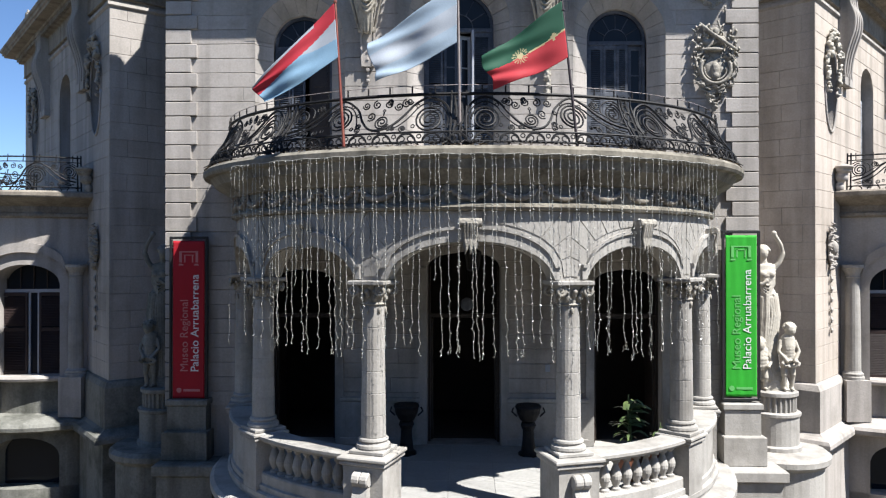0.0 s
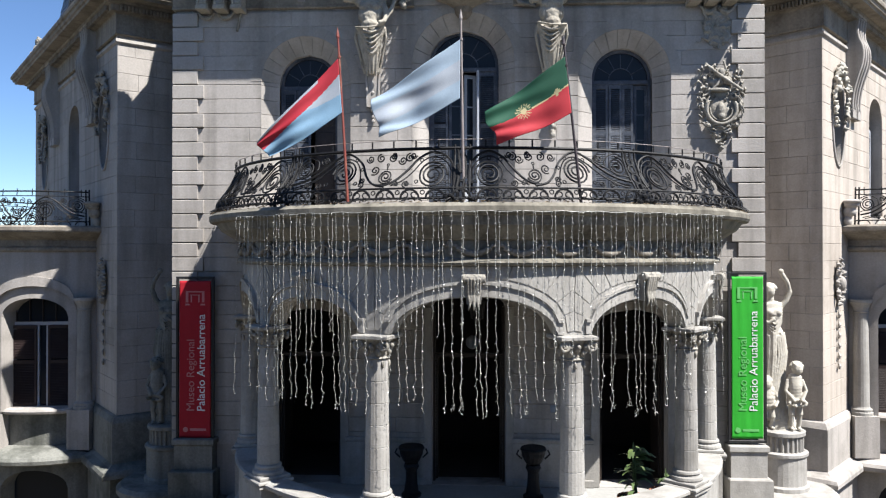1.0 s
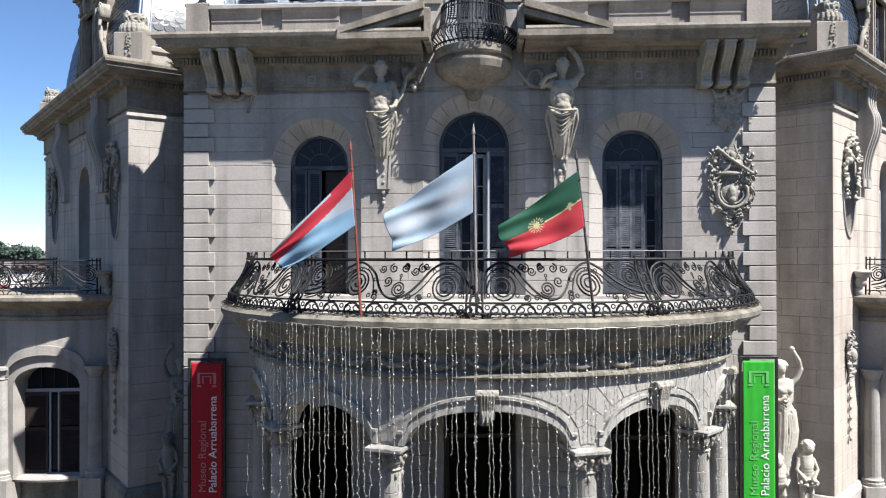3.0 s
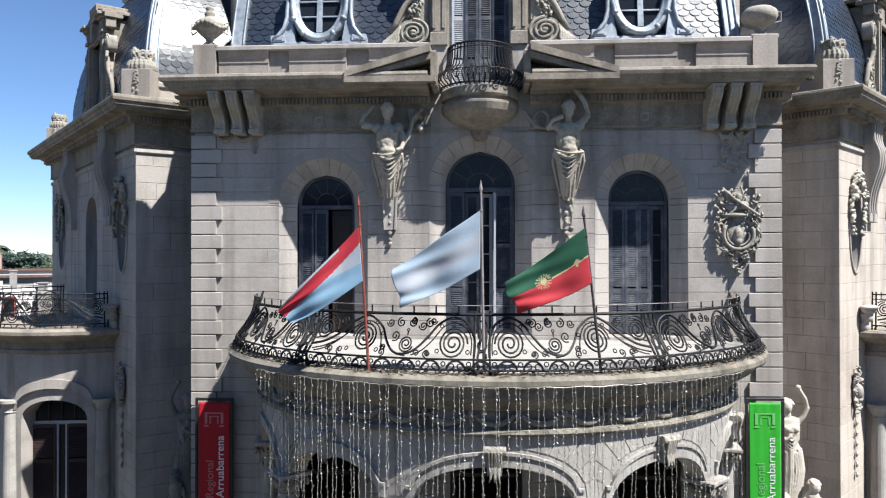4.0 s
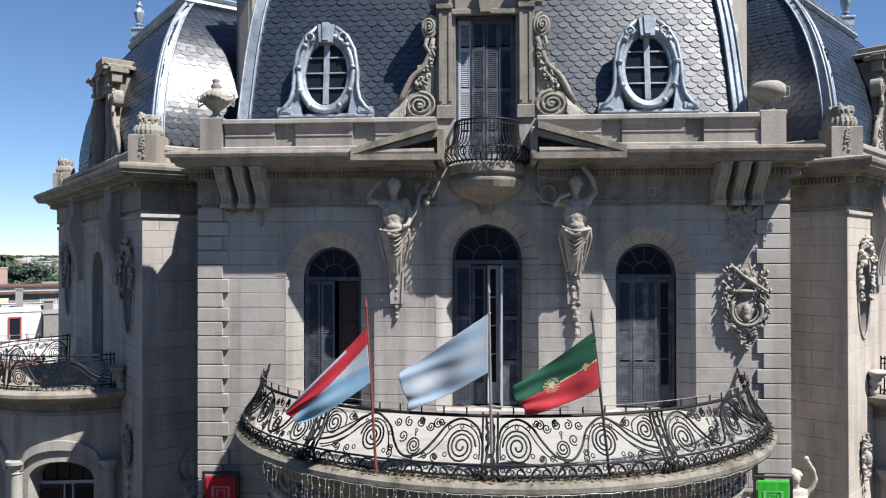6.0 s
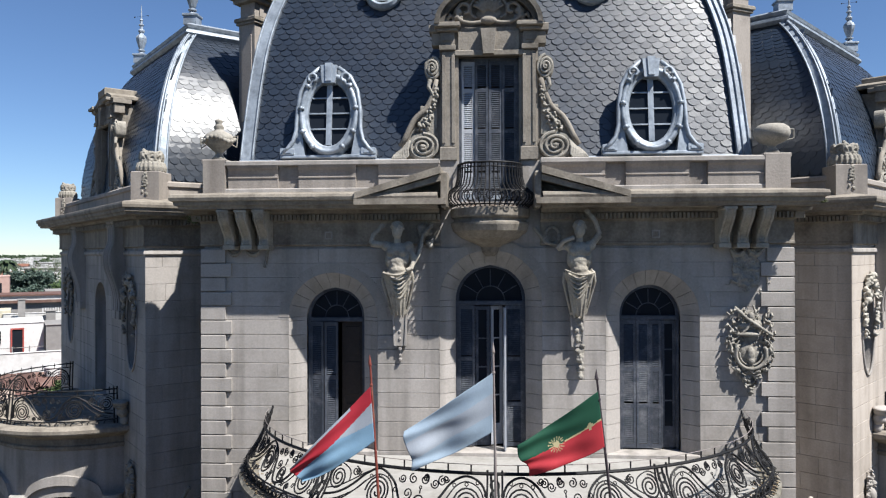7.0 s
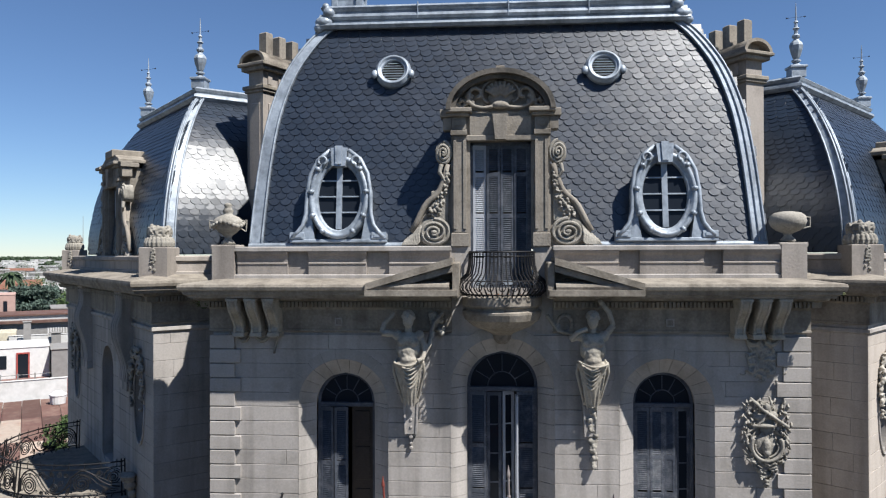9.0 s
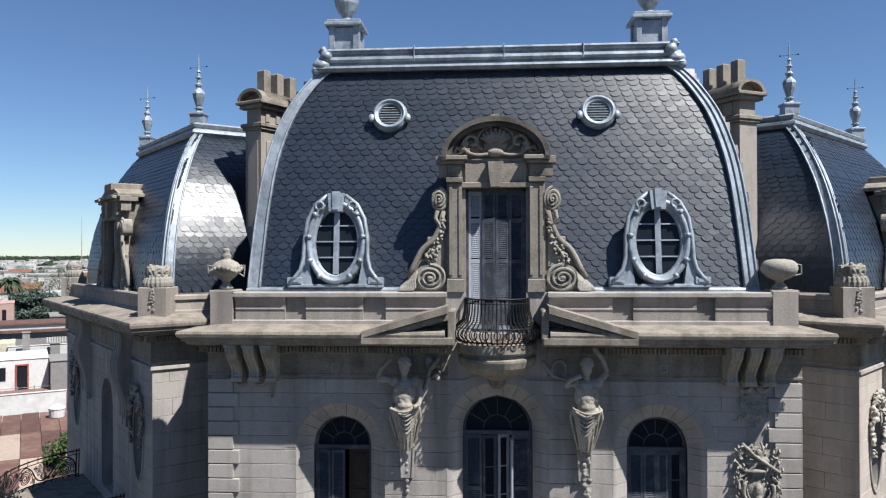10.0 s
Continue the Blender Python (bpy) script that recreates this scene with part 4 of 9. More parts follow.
# ---- figures that carry the cornice: plain draped half figures ending in a tapering tail ----
def half_figure(x, flip):
    B, bars = [], []
    s = -1 if flip else 1
    y = -0.50
    B += [((x, y - 0.05, 13.86), (0.13, 0.15, 0.18)), ((x, y, 13.66), (0.085, 0.09, 0.13))]
    for k in range(26):
        a, e = k * 2.4, 0.1 + 1.35 * (k / 26)
        B.append(((x + 0.135 * math.cos(a) * math.cos(e), y - 0.03 + 0.15 * math.sin(a) * math.cos(e), 13.90 + 0.165 * math.sin(e)), 0.042))
    for q in (-1, 1):
        B += [((x + q * 0.25, y + 0.02, 13.52), (0.13, 0.13, 0.12)), ((x + q * 0.12, y - 0.10, 13.38), (0.13, 0.085, 0.10)), ((x + q * 0.19, y + 0.01, 13.22), (0.10, 0.15, 0.20)), ((x + q * 0.06, y - 0.115, 13.10), (0.075, 0.05, 0.09))]
    B += [((x, y, 13.42), (0.28, 0.185, 0.19)), ((x, y - 0.01, 13.20), (0.24, 0.165, 0.24)), ((x, y - 0.02, 12.99), (0.21, 0.18, 0.15)), ((x, y + 0.03, 12.88), (0.31, 0.22, 0.13))]
    for i in range(13):
        u = i / 12
        B.append(((x + 0.015 * math.sin(i), y + 0.03 + 0.30 * u, 12.86 - 0.80 * u), (0.32 * (1 - 0.64 * u), 0.22 * (1 - 0.45 * u), 0.12)))
    for k in range(6):
        # folds looped from hip to hip, deeper one below another
        u = k / 5
        w, drop = 0.335 - 0.04 * u, 0.08 + 0.50 * u
        bars.append(([(x + w * (2 * v - 1), y + 0.30 * u * 0.6 - (0.24 - 0.03 * u) * math.sin(math.pi * (0.08 + 0.84 * v)) ** 0.7, 12.95 - 0.04 * u + 0.05 * s * (2 * v - 1) - drop * (1 - abs(2 * v - 1 - 0.15 * s) ** 1.6)) for v in np.linspace(0, 1, 13)], 0.024 + 0.006 * math.sin(3 * k)))
    for k in range(9):
        # long folds that end in points
        q = (k - 4) / 4
        bars.append(([(x + 0.29 * q, y - 0.10 + 0.08 * abs(q), 12.72 + 0.12 * abs(q)), (x + 0.21 * q + 0.02 * math.sin(5 * k), y - 0.02 + 0.08 * abs(q), 12.42), (x + 0.13 * q, y + 0.16 + 0.05 * abs(q), 12.02 - 0.08 * (k % 2) - 0.06 * abs(q))], 0.022))
    for sg in (-1, 1):
        bars.append(([(x + sg * 0.33, y + 0.02, 12.95), (x + sg * 0.36, y + 0.06, 12.72), (x + sg * 0.28, y + 0.15, 12.42), (x + sg * 0.16, y + 0.28, 11.96)], 0.036))
    # stone left behind the body, tying it to the wall
    bars.append(([(x, y, 13.15), (x, 0.0, 13.15)], 0.20))
    bars.append(([(x, y + 0.1, 13.85), (x, 0.0, 13.95)], 0.10))
    bars.append(([(x, y + 0.2, 12.5), (x, 0.0, 12.5)], 0.16))
    if not flip:
        bars.append(([(x - 0.28, y, 13.55), (x - 0.62, y - 0.04, 13.58)], 0.078))
        bars.append(([(x - 0.62, y - 0.04, 13.58), (x - 0.56, y + 0.02, 13.78), (x - 0.33, y + 0.08, 14.02)], 0.062))
        bars.append(([(x + 0.28, y, 13.50), (x + 0.40, y - 0.06, 13.22)], 0.072))
        bars.append(([(x + 0.40, y - 0.06, 13.22), (x + 0.34, y - 0.16, 13.02), (x + 0.22, y - 0.2, 12.98)], 0.055))
        bars.append(([(x + 0.30, y - 0.14, 13.0), (x + 0.48, y, 13.3), (x + 0.56, y + 0.1, 13.6)], 0.05))
    else:
        bars.append(([(x + 0.27, y, 13.54), (x + 0.46, y - 0.02, 13.76)], 0.078))
        bars.append(([(x + 0.46, y - 0.02, 13.76), (x + 0.36, y - 0.05, 14.05), (x + 0.14, y - 0.06, 14.32)], 0.058))
        bars.append(([(x - 0.27, y, 13.52), (x - 0.50, y - 0.06, 13.46)], 0.07))
        bars.append(([(x - 0.50, y - 0.06, 13.46), (x - 0.36, y - 0.18, 13.62), (x - 0.14, y - 0.14, 13.70)], 0.052))
    slim = F_M @ Matrix.Translation((x, 0, 0)) @ Matrix.Diagonal((0.97, 1, 1, 1)) @ Matrix.Translation((-x, 0, 0))
    cluster("carved_figure", slim, B, 0.017, BRACKET, "weathered stone figure carved as a cornice support", "statue", bars)
    bm = bmesh.new()
    prism(bm, [(x - 0.16, 12.2), (x + 0.16, 12.2), (x + 0.11, 11.22), (x - 0.11, 11.22)], -0.10, 0.0)
    prism(bm, [(x - 0.19, 12.2), (x - 0.15, 12.2), (x - 0.10, 11.22), (x - 0.14, 11.22)], -0.125, 0.0)
    prism(bm, [(x + 0.15, 12.2), (x + 0.19, 12.2), (x + 0.14, 11.22), (x + 0.10, 11.22)], -0.125, 0.0)
    for z in (11.55, 11.38):
        ball(bm, (x, -0.10, z), (0.04, 0.03, 0.04), 1)
    tube(bm, [(x, -0.04, 11.24), (x, -0.03, 10.85)], 0.03, 6, 0.012)
    for z, r in ((11.15, 0.06), (11.0, 0.04), (10.9, 0.05)):
        ball(bm, (x, -0.05, z), r, 1)
    ob = part("pendant_strip", bm, STONE, None, mw=F_M)
    tagged(ob, "tapering carved stone pendant on the wall", "relief")


half_figure(-2.36, False)
half_figure(1.71, True)
B = []
for i in range(54):
    u = i / 53
    B.append(((1.76 + rnd.uniform(-0.1, 0.1) * (1 - 0.5 * u), -0.05 - rnd.uniform(0, 0.08), 12.0 - 1.45 * u + rnd.uniform(-0.03, 0.03)), (rnd.uniform(0.035, 0.07), 0.05, rnd.uniform(0.04, 0.075))))
cluster("fruit_drop", F_M, B, 0.016, CARVED, "carved stone drop of fruit on the wall", "relief")
B = []
for i in range(16):
    B.append(((-1.75 + rnd.uniform(-0.17, 0.17), -0.14, 13.75 + rnd.uniform(-0.25, 0.25)), rnd.uniform(0.045, 0.085)))
cluster("fruit_carving", F_M, B, 0.022, CARVED, "carved stone bunch of fruit beside the figure", "relief", [([(-1.95, -0.25, 13.3), (-1.8, -0.25, 13.8), (-1.6, -0.2, 14.0)], 0.05)])
cluster("ribbon_relief", F_M, [((1.15 + 0.16 * math.cos(a), -0.06, 13.75 + 0.2 * math.sin(a)), 0.05) for a in np.linspace(0, 6.0, 14)], 0.022, CARVED, "carved stone ribbon loop beside the figure", "relief", [([(0.75, -0.05, 13.95), (1.0, -0.08, 13.6), (1.4, -0.1, 13.5)], 0.045)])

for x in (-4.03, 3.48):
    gv = empty("wall_vent", F_M @ Matrix.Translation((x, 0, 13.78)), "small square stone-framed vent under the cornice", "vent", "small wall vents")
    bm = bmesh.new()
    for a, b, c, d in ((-0.09, 0.09, 0.06, 0.09), (-0.09, 0.09, -0.09, -0.06), (-0.09, -0.06, -0.06, 0.06), (0.06, 0.09, -0.06, 0.06)):
        box(bm, a, b, -0.09, -0.04, c, d)
    part("frame", bm, STONE, gv)
    bm = bmesh.new()
    box(bm, -0.06, 0.06, -0.06, -0.04, -0.06, 0.06)
    part("grating", bm, WEATHERED, gv)

# ---- broken pediment with the small balcony between its halves ----
for x0, x1, s in ((-3.25, -1.35, 1), (2.74, 0.85, -1)):
    ped = empty("pediment_half", F_M, "half of a broken stone pediment over the cornice", "pediment", kind="structure")
    bm = bmesh.new()
    a, b = (x0, x1) if s > 0 else (x1, x0)
    top = (lambda x: 14.66 + 0.58 * (x - x0) / (x1 - x0))
    # raking slab
    pts = [(x0, 14.56), (x0, 14.70), (x1, 15.26), (x1, 15.10)]
    prism(bm, pts, -1.06, 0.1)
    part("raking_cornice", bm, WEATHERED, ped)
    bm = bmesh.new()
    prism(bm, [(x0 + s * 0.06, 14.55), (x1, 15.08), (x1, 14.95), (x0 + s * 0.35, 14.52)], -0.98, 0.1)
    part("raking_moulding", bm, WEATHERED, ped)
    bm = bmesh.new()
    box(bm, a + (0.0 if s > 0 else -0.12), b + (0.12 if s > 0 else 0.0), -1.10, -0.9, 14.43, 14.56)
    part("corona", bm, WEATHERED, ped)
    bm = bmesh.new()
    prism(bm, [(x0 + s * 0.3, 14.56), (x1, 14.56), (x1, 15.1)], -0.45, 0.1)
    part("tympanum", bm, WEATHERED, ped)
    bm = bmesh.new()
    soft_box(bm, min(x1, x1 + s * 0.14), max(x1, x1 + s * 0.14), -0.9, 0.1, 14.36, 15.16, 0.03)
    part("end_block", bm, WEATHERED, ped)
    B = [((x1 - s * (0.2 + 0.11 * i), -0.5, 14.66 + 0.05 * math.sin(i)), 0.07 + 0.03 * math.sin(i * 1.7)) for i in range(7)]
    cluster("pediment_carving", F_M, B, 0.024, WEATHERED, "carved foliage inside the broken pediment", "relief")

sb = empty("small_balcony", F_M @ Matrix.Translation((FC, 0, 0)), "small half-round stone balcony on a carved bowl corbel", "balcony", kind="structure")
bm = bmesh.new()
prof = [(0.1, 13.28), (0.2, 13.38), (0.24, 13.5), (0.34, 13.56), (0.7, 13.7), (0.9, 13.86), (0.95, 14.0), (0.95, 14.05), (0.88, 14.08), (0.88, 14.14), (0.94, 14.16), (0.96, 14.2), (0.96, 14.36), (0.86, 14.4)]
lathe(bm, [(r * 0.95, z) for r, z in prof], 36, 0, 0.06, 1.0, 1.18)
part("bowl", bm, WEATHERED, sb, smooth=False)
bm = bmesh.new()
box(bm, -1.15, 1.15, 0.0, 0.2, 13.6, 14.38)
box(bm, -1.15, -0.72, 0.0, 0.2, 14.38, 15.5)
box(bm, 0.72, 1.15, 0.0, 0.2, 14.38, 15.5)
box(bm, -0.72, 0.72, 0.2, 0.75, 14.2, 14.40)
part("backing", bm, STONE, sb)
# bulging iron basket
rail = empty("balcony_basket", F_M @ Matrix.Translation((FC, 0, 0)), "bulging black wrought iron basket railing on the small balcony", "railing")


def basket_r(u):
    return 0.72 + 0.30 * math.exp(-((u - 0.22) / 0.2) ** 2) + 0.05 * (1 - u)


for i in range(27):
    a = math.pi * (i / 26)
    bm = bmesh.new()
    tube(bm, [(basket_r(u) * math.cos(a) * 1.02, -basket_r(u) * math.sin(a) * 1.1, 14.4 + 0.98 * u) for u in (0, 0.06, 0.12, 0.2, 0.28, 0.36, 0.5, 0.7, 0.85, 1.0)], 0.0165, 5)
    part("upright", bm, IRON, rail)
for u, r in ((0.04, 0.02), (0.35, 0.014), (1.0, 0.024), (0.9, 0.014)):
    bm = bmesh.new()
    tube(bm, [(basket_r(u) * math.cos(math.pi * i / 24) * 1.02, -basket_r(u) * math.sin(math.pi * i / 24) * 1.1, 14.4 + 0.98 * u) for i in range(25)], r, 6)
    part("hoop", bm, IRON, rail)
for i in range(13):
    a = math.pi * (i + 0.5) / 13
    bm = bmesh.new()
    c = Vector((basket_r(0.22) * math.cos(a) * 1.02, -basket_r(0.22) * math.sin(a) * 1.1, 14.62))
    t = Vector((-math.sin(a), -math.cos(a), 0))
    tube(bm, [c + t * 0.07 * math.cos(q) + Vector((0, 0, 0.09 * math.sin(q))) for q in np.linspace(0, 6.28, 13)], 0.012, 5)
    part("ring", bm, IRON, rail)

# ---- parapet with sunk panels ----
parapet = empty("parapet", None, "stone roof parapet with sunk panels", "parapet", kind="structure")
for x0, x1, bays in ((FX0 + 0.1, -1.42, ((-6.37, -5.19), (-4.70, -3.36), (-2.83, -1.44))), (0.88, FX1 - 0.12, ((0.90, 2.33), (2.79, 4.19), (4.60, 5.82)))):
    bm = bmesh.new()
    box(bm, x0, x1, 16.61, 17.0, 14.7, 15.40)
    part("parapet_wall", bm, STONE_TAN, parapet)
    bm = bmesh.new()
    soft_box(bm, x0, x1, 16.47, 17.06, 15.40, 15.52, 0.02)
    part("coping", bm, STONE, parapet)
    bm = bmesh.new()
    soft_box(bm, x0, x1, 16.50, 17.0, 14.72, 14.88, 0.02)
    part("base_course", bm, STONE, parapet)
    for a, b in bays:
        bm = bmesh.new()
        prism(bm, [(16.64, 14.88), (16.535, 14.88), (16.535, 15.11), (16.515, 15.12), (16.515, 15.145), (16.55, 15.155), (16.545, 15.23), (16.52, 15.30), (16.48, 15.35), (16.455, 15.405), (16.64, 15.405)], a, b, Matrix(((0, 1, 0, 0), (1, 0, 0, 0), (0, 0, 1, 0), (0, 0, 0, 1))))
        part("panel", bm, STONE_TAN, parapet)
for x0, x1 in ((FX0 + 0.1, FX0 + 0.62), (FX1 - 0.66, FX1 - 0.12)):
    bm = bmesh.new()
    soft_box(bm, x0, x1, 16.46, 17.06, 14.72, 15.56, 0.02)
    soft_box(bm, x0 - 0.03, x1 + 0.03, 16.47, 17.09, 15.46, 15.57, 0.02)
    part("urn_pedestal", bm, STONE_TAN, parapet)

bm = bmesh.new()
prof = [(0.12, 15.57), (0.17, 15.60), (0.15, 15.64), (0.08, 15.72), (0.09, 15.77), (0.2, 15.86), (0.32, 15.98), (0.36, 16.08), (0.34, 16.14), (0.25, 16.22), (0.12, 16.28), (0.10, 16.32), (0.13, 16.36), (0.09, 16.42), (0.07, 16.46), (0.1, 16.5), (0.06, 16.55)]
urn = empty("stone_urn", Matrix.Translation((FX0 + 0.36, 16.8, 0)), "lichen-stained stone urn with garland and handles", "urn")
lathe(bm, prof, 24)
part("vase", bm, CARVED, urn, smooth=True)
bm = bmesh.new()
for i in range(22):
    a = i * 0.2856
    ball(bm, (0.35 * math.cos(a), 0.35 * math.sin(a), 16.05 + 0.05 * math.sin(3 * a)), 0.06, 1)
part("garland", bm, CARVED, urn, smooth=True)
for s in (-1, 1):
    bm = bmesh.new()
    tube(bm, [(s * 0.33, 0, 16.12), (s * 0.45, 0, 16.15), (s * 0.44, 0, 16.0), (s * 0.43, 0, 15.88), (s * 0.30, 0, 15.96)], 0.018, 6)
    part("handle", bm, CARVED, urn)
bm = bmesh.new()
lathe(bm, [(0.12, 15.57), (0.17, 15.60), (0.15, 15.65), (0.08, 15.72), (0.10, 15.77), (0.26, 15.84), (0.36, 15.94), (0.40, 16.04), (0.37, 16.16), (0.28, 16.23), (0.12, 16.26)], 24)
urn2 = empty("stone_urn", Matrix.Translation((FX1 - 0.40, 16.8, 0)), "rounded stone urn without its top on the parapet", "urn")
part("vase", bm, CARVED, urn2, smooth=True)
bm = bmesh.new()
tube(bm, [(0.36, -0.05, 16.14), (0.46, -0.05, 16.12), (0.46, -0.05, 15.92), (0.3, -0.05, 15.88)], 0.02, 6)
part("handle", bm, CARVED, urn2)

# ---- zinc on the main roof: hips, crown, corner scrolls ----
def hip_strip(line, inward, width, parent, n_ribs=2, proud=0.05):
    """A sheet-metal strip along a hip line, with rolled ribs. inward: unit vector along the front face, away from the hip."""
    bm = bmesh.new()
    lay = []
    for i, p in enumerate(line):
        a = line[max(i - 1, 0)]
        b = line[min(i + 1, len(line) - 1)]
        t = (b - a).normalized()
        nrm = t.cross(inward)
        if nrm.y > 0:
            nrm = -nrm
        q = p + nrm * proud
        side = Vector((0, 1, 0)) * 0.12
        lay.append([bm.verts.new(p - inward * 0.05 + side), bm.verts.new(q - inward * 0.06), bm.verts.new(q + inward * width), bm.verts.new(p + inward * width - nrm * 0.03)])
    for r, s in zip(lay, lay[1:]):
        for k in range(3):
            bm.faces.new((r[k], r[k + 1], s[k + 1], s[k]))
    strip = part("hip_strip", bm, ZINC, parent)
    for k in range(n_ribs + 1):
        f = -0.04 + (width + 0.02) * k / n_ribs
        bm = bmesh.new()
        pts = []
        for i, p in enumerate(line):
            t = (line[min(i + 1, len(line) - 1)] - line[max(i - 1, 0)]).normalized()
            nrm = t.cross(inward)
            nrm = -nrm if nrm.y > 0 else nrm
            pts.append(p + nrm * (proud + 0.01) + inward * f)
        tube(bm, pts, 0.028, 6)
        part("roll", bm, ZINC, strip, smooth=True)


X = Vector((1, 0, 0))
hip_strip(ROOF_L, X, 0.26, main_roof, 1, 0.09)
hip_strip(ROOF_R, -X, 0.26, main_roof, 2, 0.09)
crown = empty("roof_crown", None, "pale zinc crown moulding along the roof edge", "roof trim", kind="structure")
top = RF[-1]
cw = RHALF - top[2]
path = [(FC - cw, 24.6), (FC - cw, top[1]), (FC + cw, top[1]), (FC + cw, 24.6)]
bm = bmesh.new()
sweep(bm, path, [(-0.4, 21.76), (0.0, 21.74), (0.10, 21.72), (0.16, 21.66), (0.13, 21.60), (0.07, 21.56), (0.07, 21.52), (0.17, 21.48), (0.19, 21.41), (0.14, 21.35), (0.08, 21.34), (0.08, 21.28), (0.24, 21.24), (0.26, 21.18), (0.2, 21.10), (0.0, 21.10)])
part("moulding", bm, ZINC, crown)
bm = bmesh.new()
box(bm, FC - cw, FC + cw, top[1] + 0.2, 24.6, 21.24, 21.72)
part("flat_roof", bm, ZINC, crown)
bm = bmesh.new()
box(bm, FX0 + 0.55, FX1 - 0.55, 17.0, 27.5, 14.62, 14.72)
part("gutter_floor", bm, ZINC, crown)
for x in (FC - 2.1, FC + 0.2, FC + 2.2):
    bm = bmesh.new()
    box(bm, x, x + 0.02, top[1] - 0.2, top[1] + 0.1, 21.34, 21.75)
    part("sheet_seam", bm, ZINC, crown)
for s in (-1, 1):
    B = [((FC + s * (cw + 0.08), top[1] - 0.1, 21.29), (0.24, 0.2, 0.17)), ((FC + s * (cw - 0.06), top[1] - 0.16, 21.52), (0.16, 0.14, 0.14)), ((FC + s * (cw + 0.02), top[1] - 0.14, 21.69), 0.1), ((FC + s * (cw + 0.2), top[1] - 0.12, 21.14), (0.14, 0.14, 0.12))]
    cluster("corner_scroll", None, B, 0.025, ZINC, "rolled zinc scroll ornament on the roof corner", "roof ornament")
bm = bmesh.new()
for x0, x1 in ((FC - RHALF - 0.05, FC - 0.74), (FC + 0.70, FC + RHALF + 0.05)):
    sweep(bm, [(x0, 17.0), (x1, 17.0)], [(-0.1, 15.62), (0.04, 15.6), (0.08, 15.56), (0.08, 15.48), (-0.1, 15.46)])
part("eaves_flashing", bm, ZINC, crown)

# ---- lanterns on the ridge corners: panelled boxes with urns ----
lan = empty("roof_pedestal", Matrix.Translation((FC - 4.14, 19.95, 21.72)), "panelled zinc pedestal carrying an urn on the roof", "roof ornament", "roof pedestals")
bm = bmesh.new()
soft_box(bm, -0.36, 0.36, -0.36, 0.36, 0.0, 0.9, 0.02)
part("box", bm, ZINC, lan)
for q in range(4):
    m = Matrix.Rotation(q * math.pi / 2, 4, "Z")
    bm = bmesh.new()
    for s in (-1, 1):
        box(bm, s * 0.33 - 0.07, s * 0.33 + 0.07, -0.42, -0.34, 0.0, 0.92, m)
    box(bm, -0.26, 0.26, -0.40, -0.34, 0.0, 0.12, m)
    part("pilaster_pair", bm, ZINC, lan)
bm = bmesh.new()
soft_box(bm, -0.52, 0.52, -0.52, 0.52, 0.92, 1.02, 0.02)
soft_box(bm, -0.46, 0.46, -0.46, 0.46, 1.02, 1.1, 0.02)
part("cap", bm, ZINC, lan)
bm = bmesh.new()
lathe(bm, [(0.2, 1.1), (0.22, 1.16), (0.12, 1.24), (0.14, 1.3), (0.24, 1.42), (0.33, 1.62), (0.36, 1.85), (0.3, 2.0), (0.18, 2.1), (0.14, 2.2), (0.18, 2.3), (0.1, 2.5), (0.03, 2.9)], 16)
part("urn", bm, ZINC, lan)
copy_thing(lan, Matrix.Translation((FC + 4.14, 19.95, 21.72)))


# ---- stone dormers ----
DORMER = material("dormer_stone", (0.225, 0.200, 0.168), 0.92, vary=0.16, grain=20, stain=(0.095, 0.082, 0.066), stained=0.8, stain_size=1.8, bump=0.4, streak=0.45)
BLACKENED = material("blackened_crown_stone", (0.115, 0.103, 0.088), 0.95, vary=0.25, grain=18, stain=(0.040, 0.036, 0.031), stained=0.85, stain_size=2.2, bump=0.5, streak=0.4)


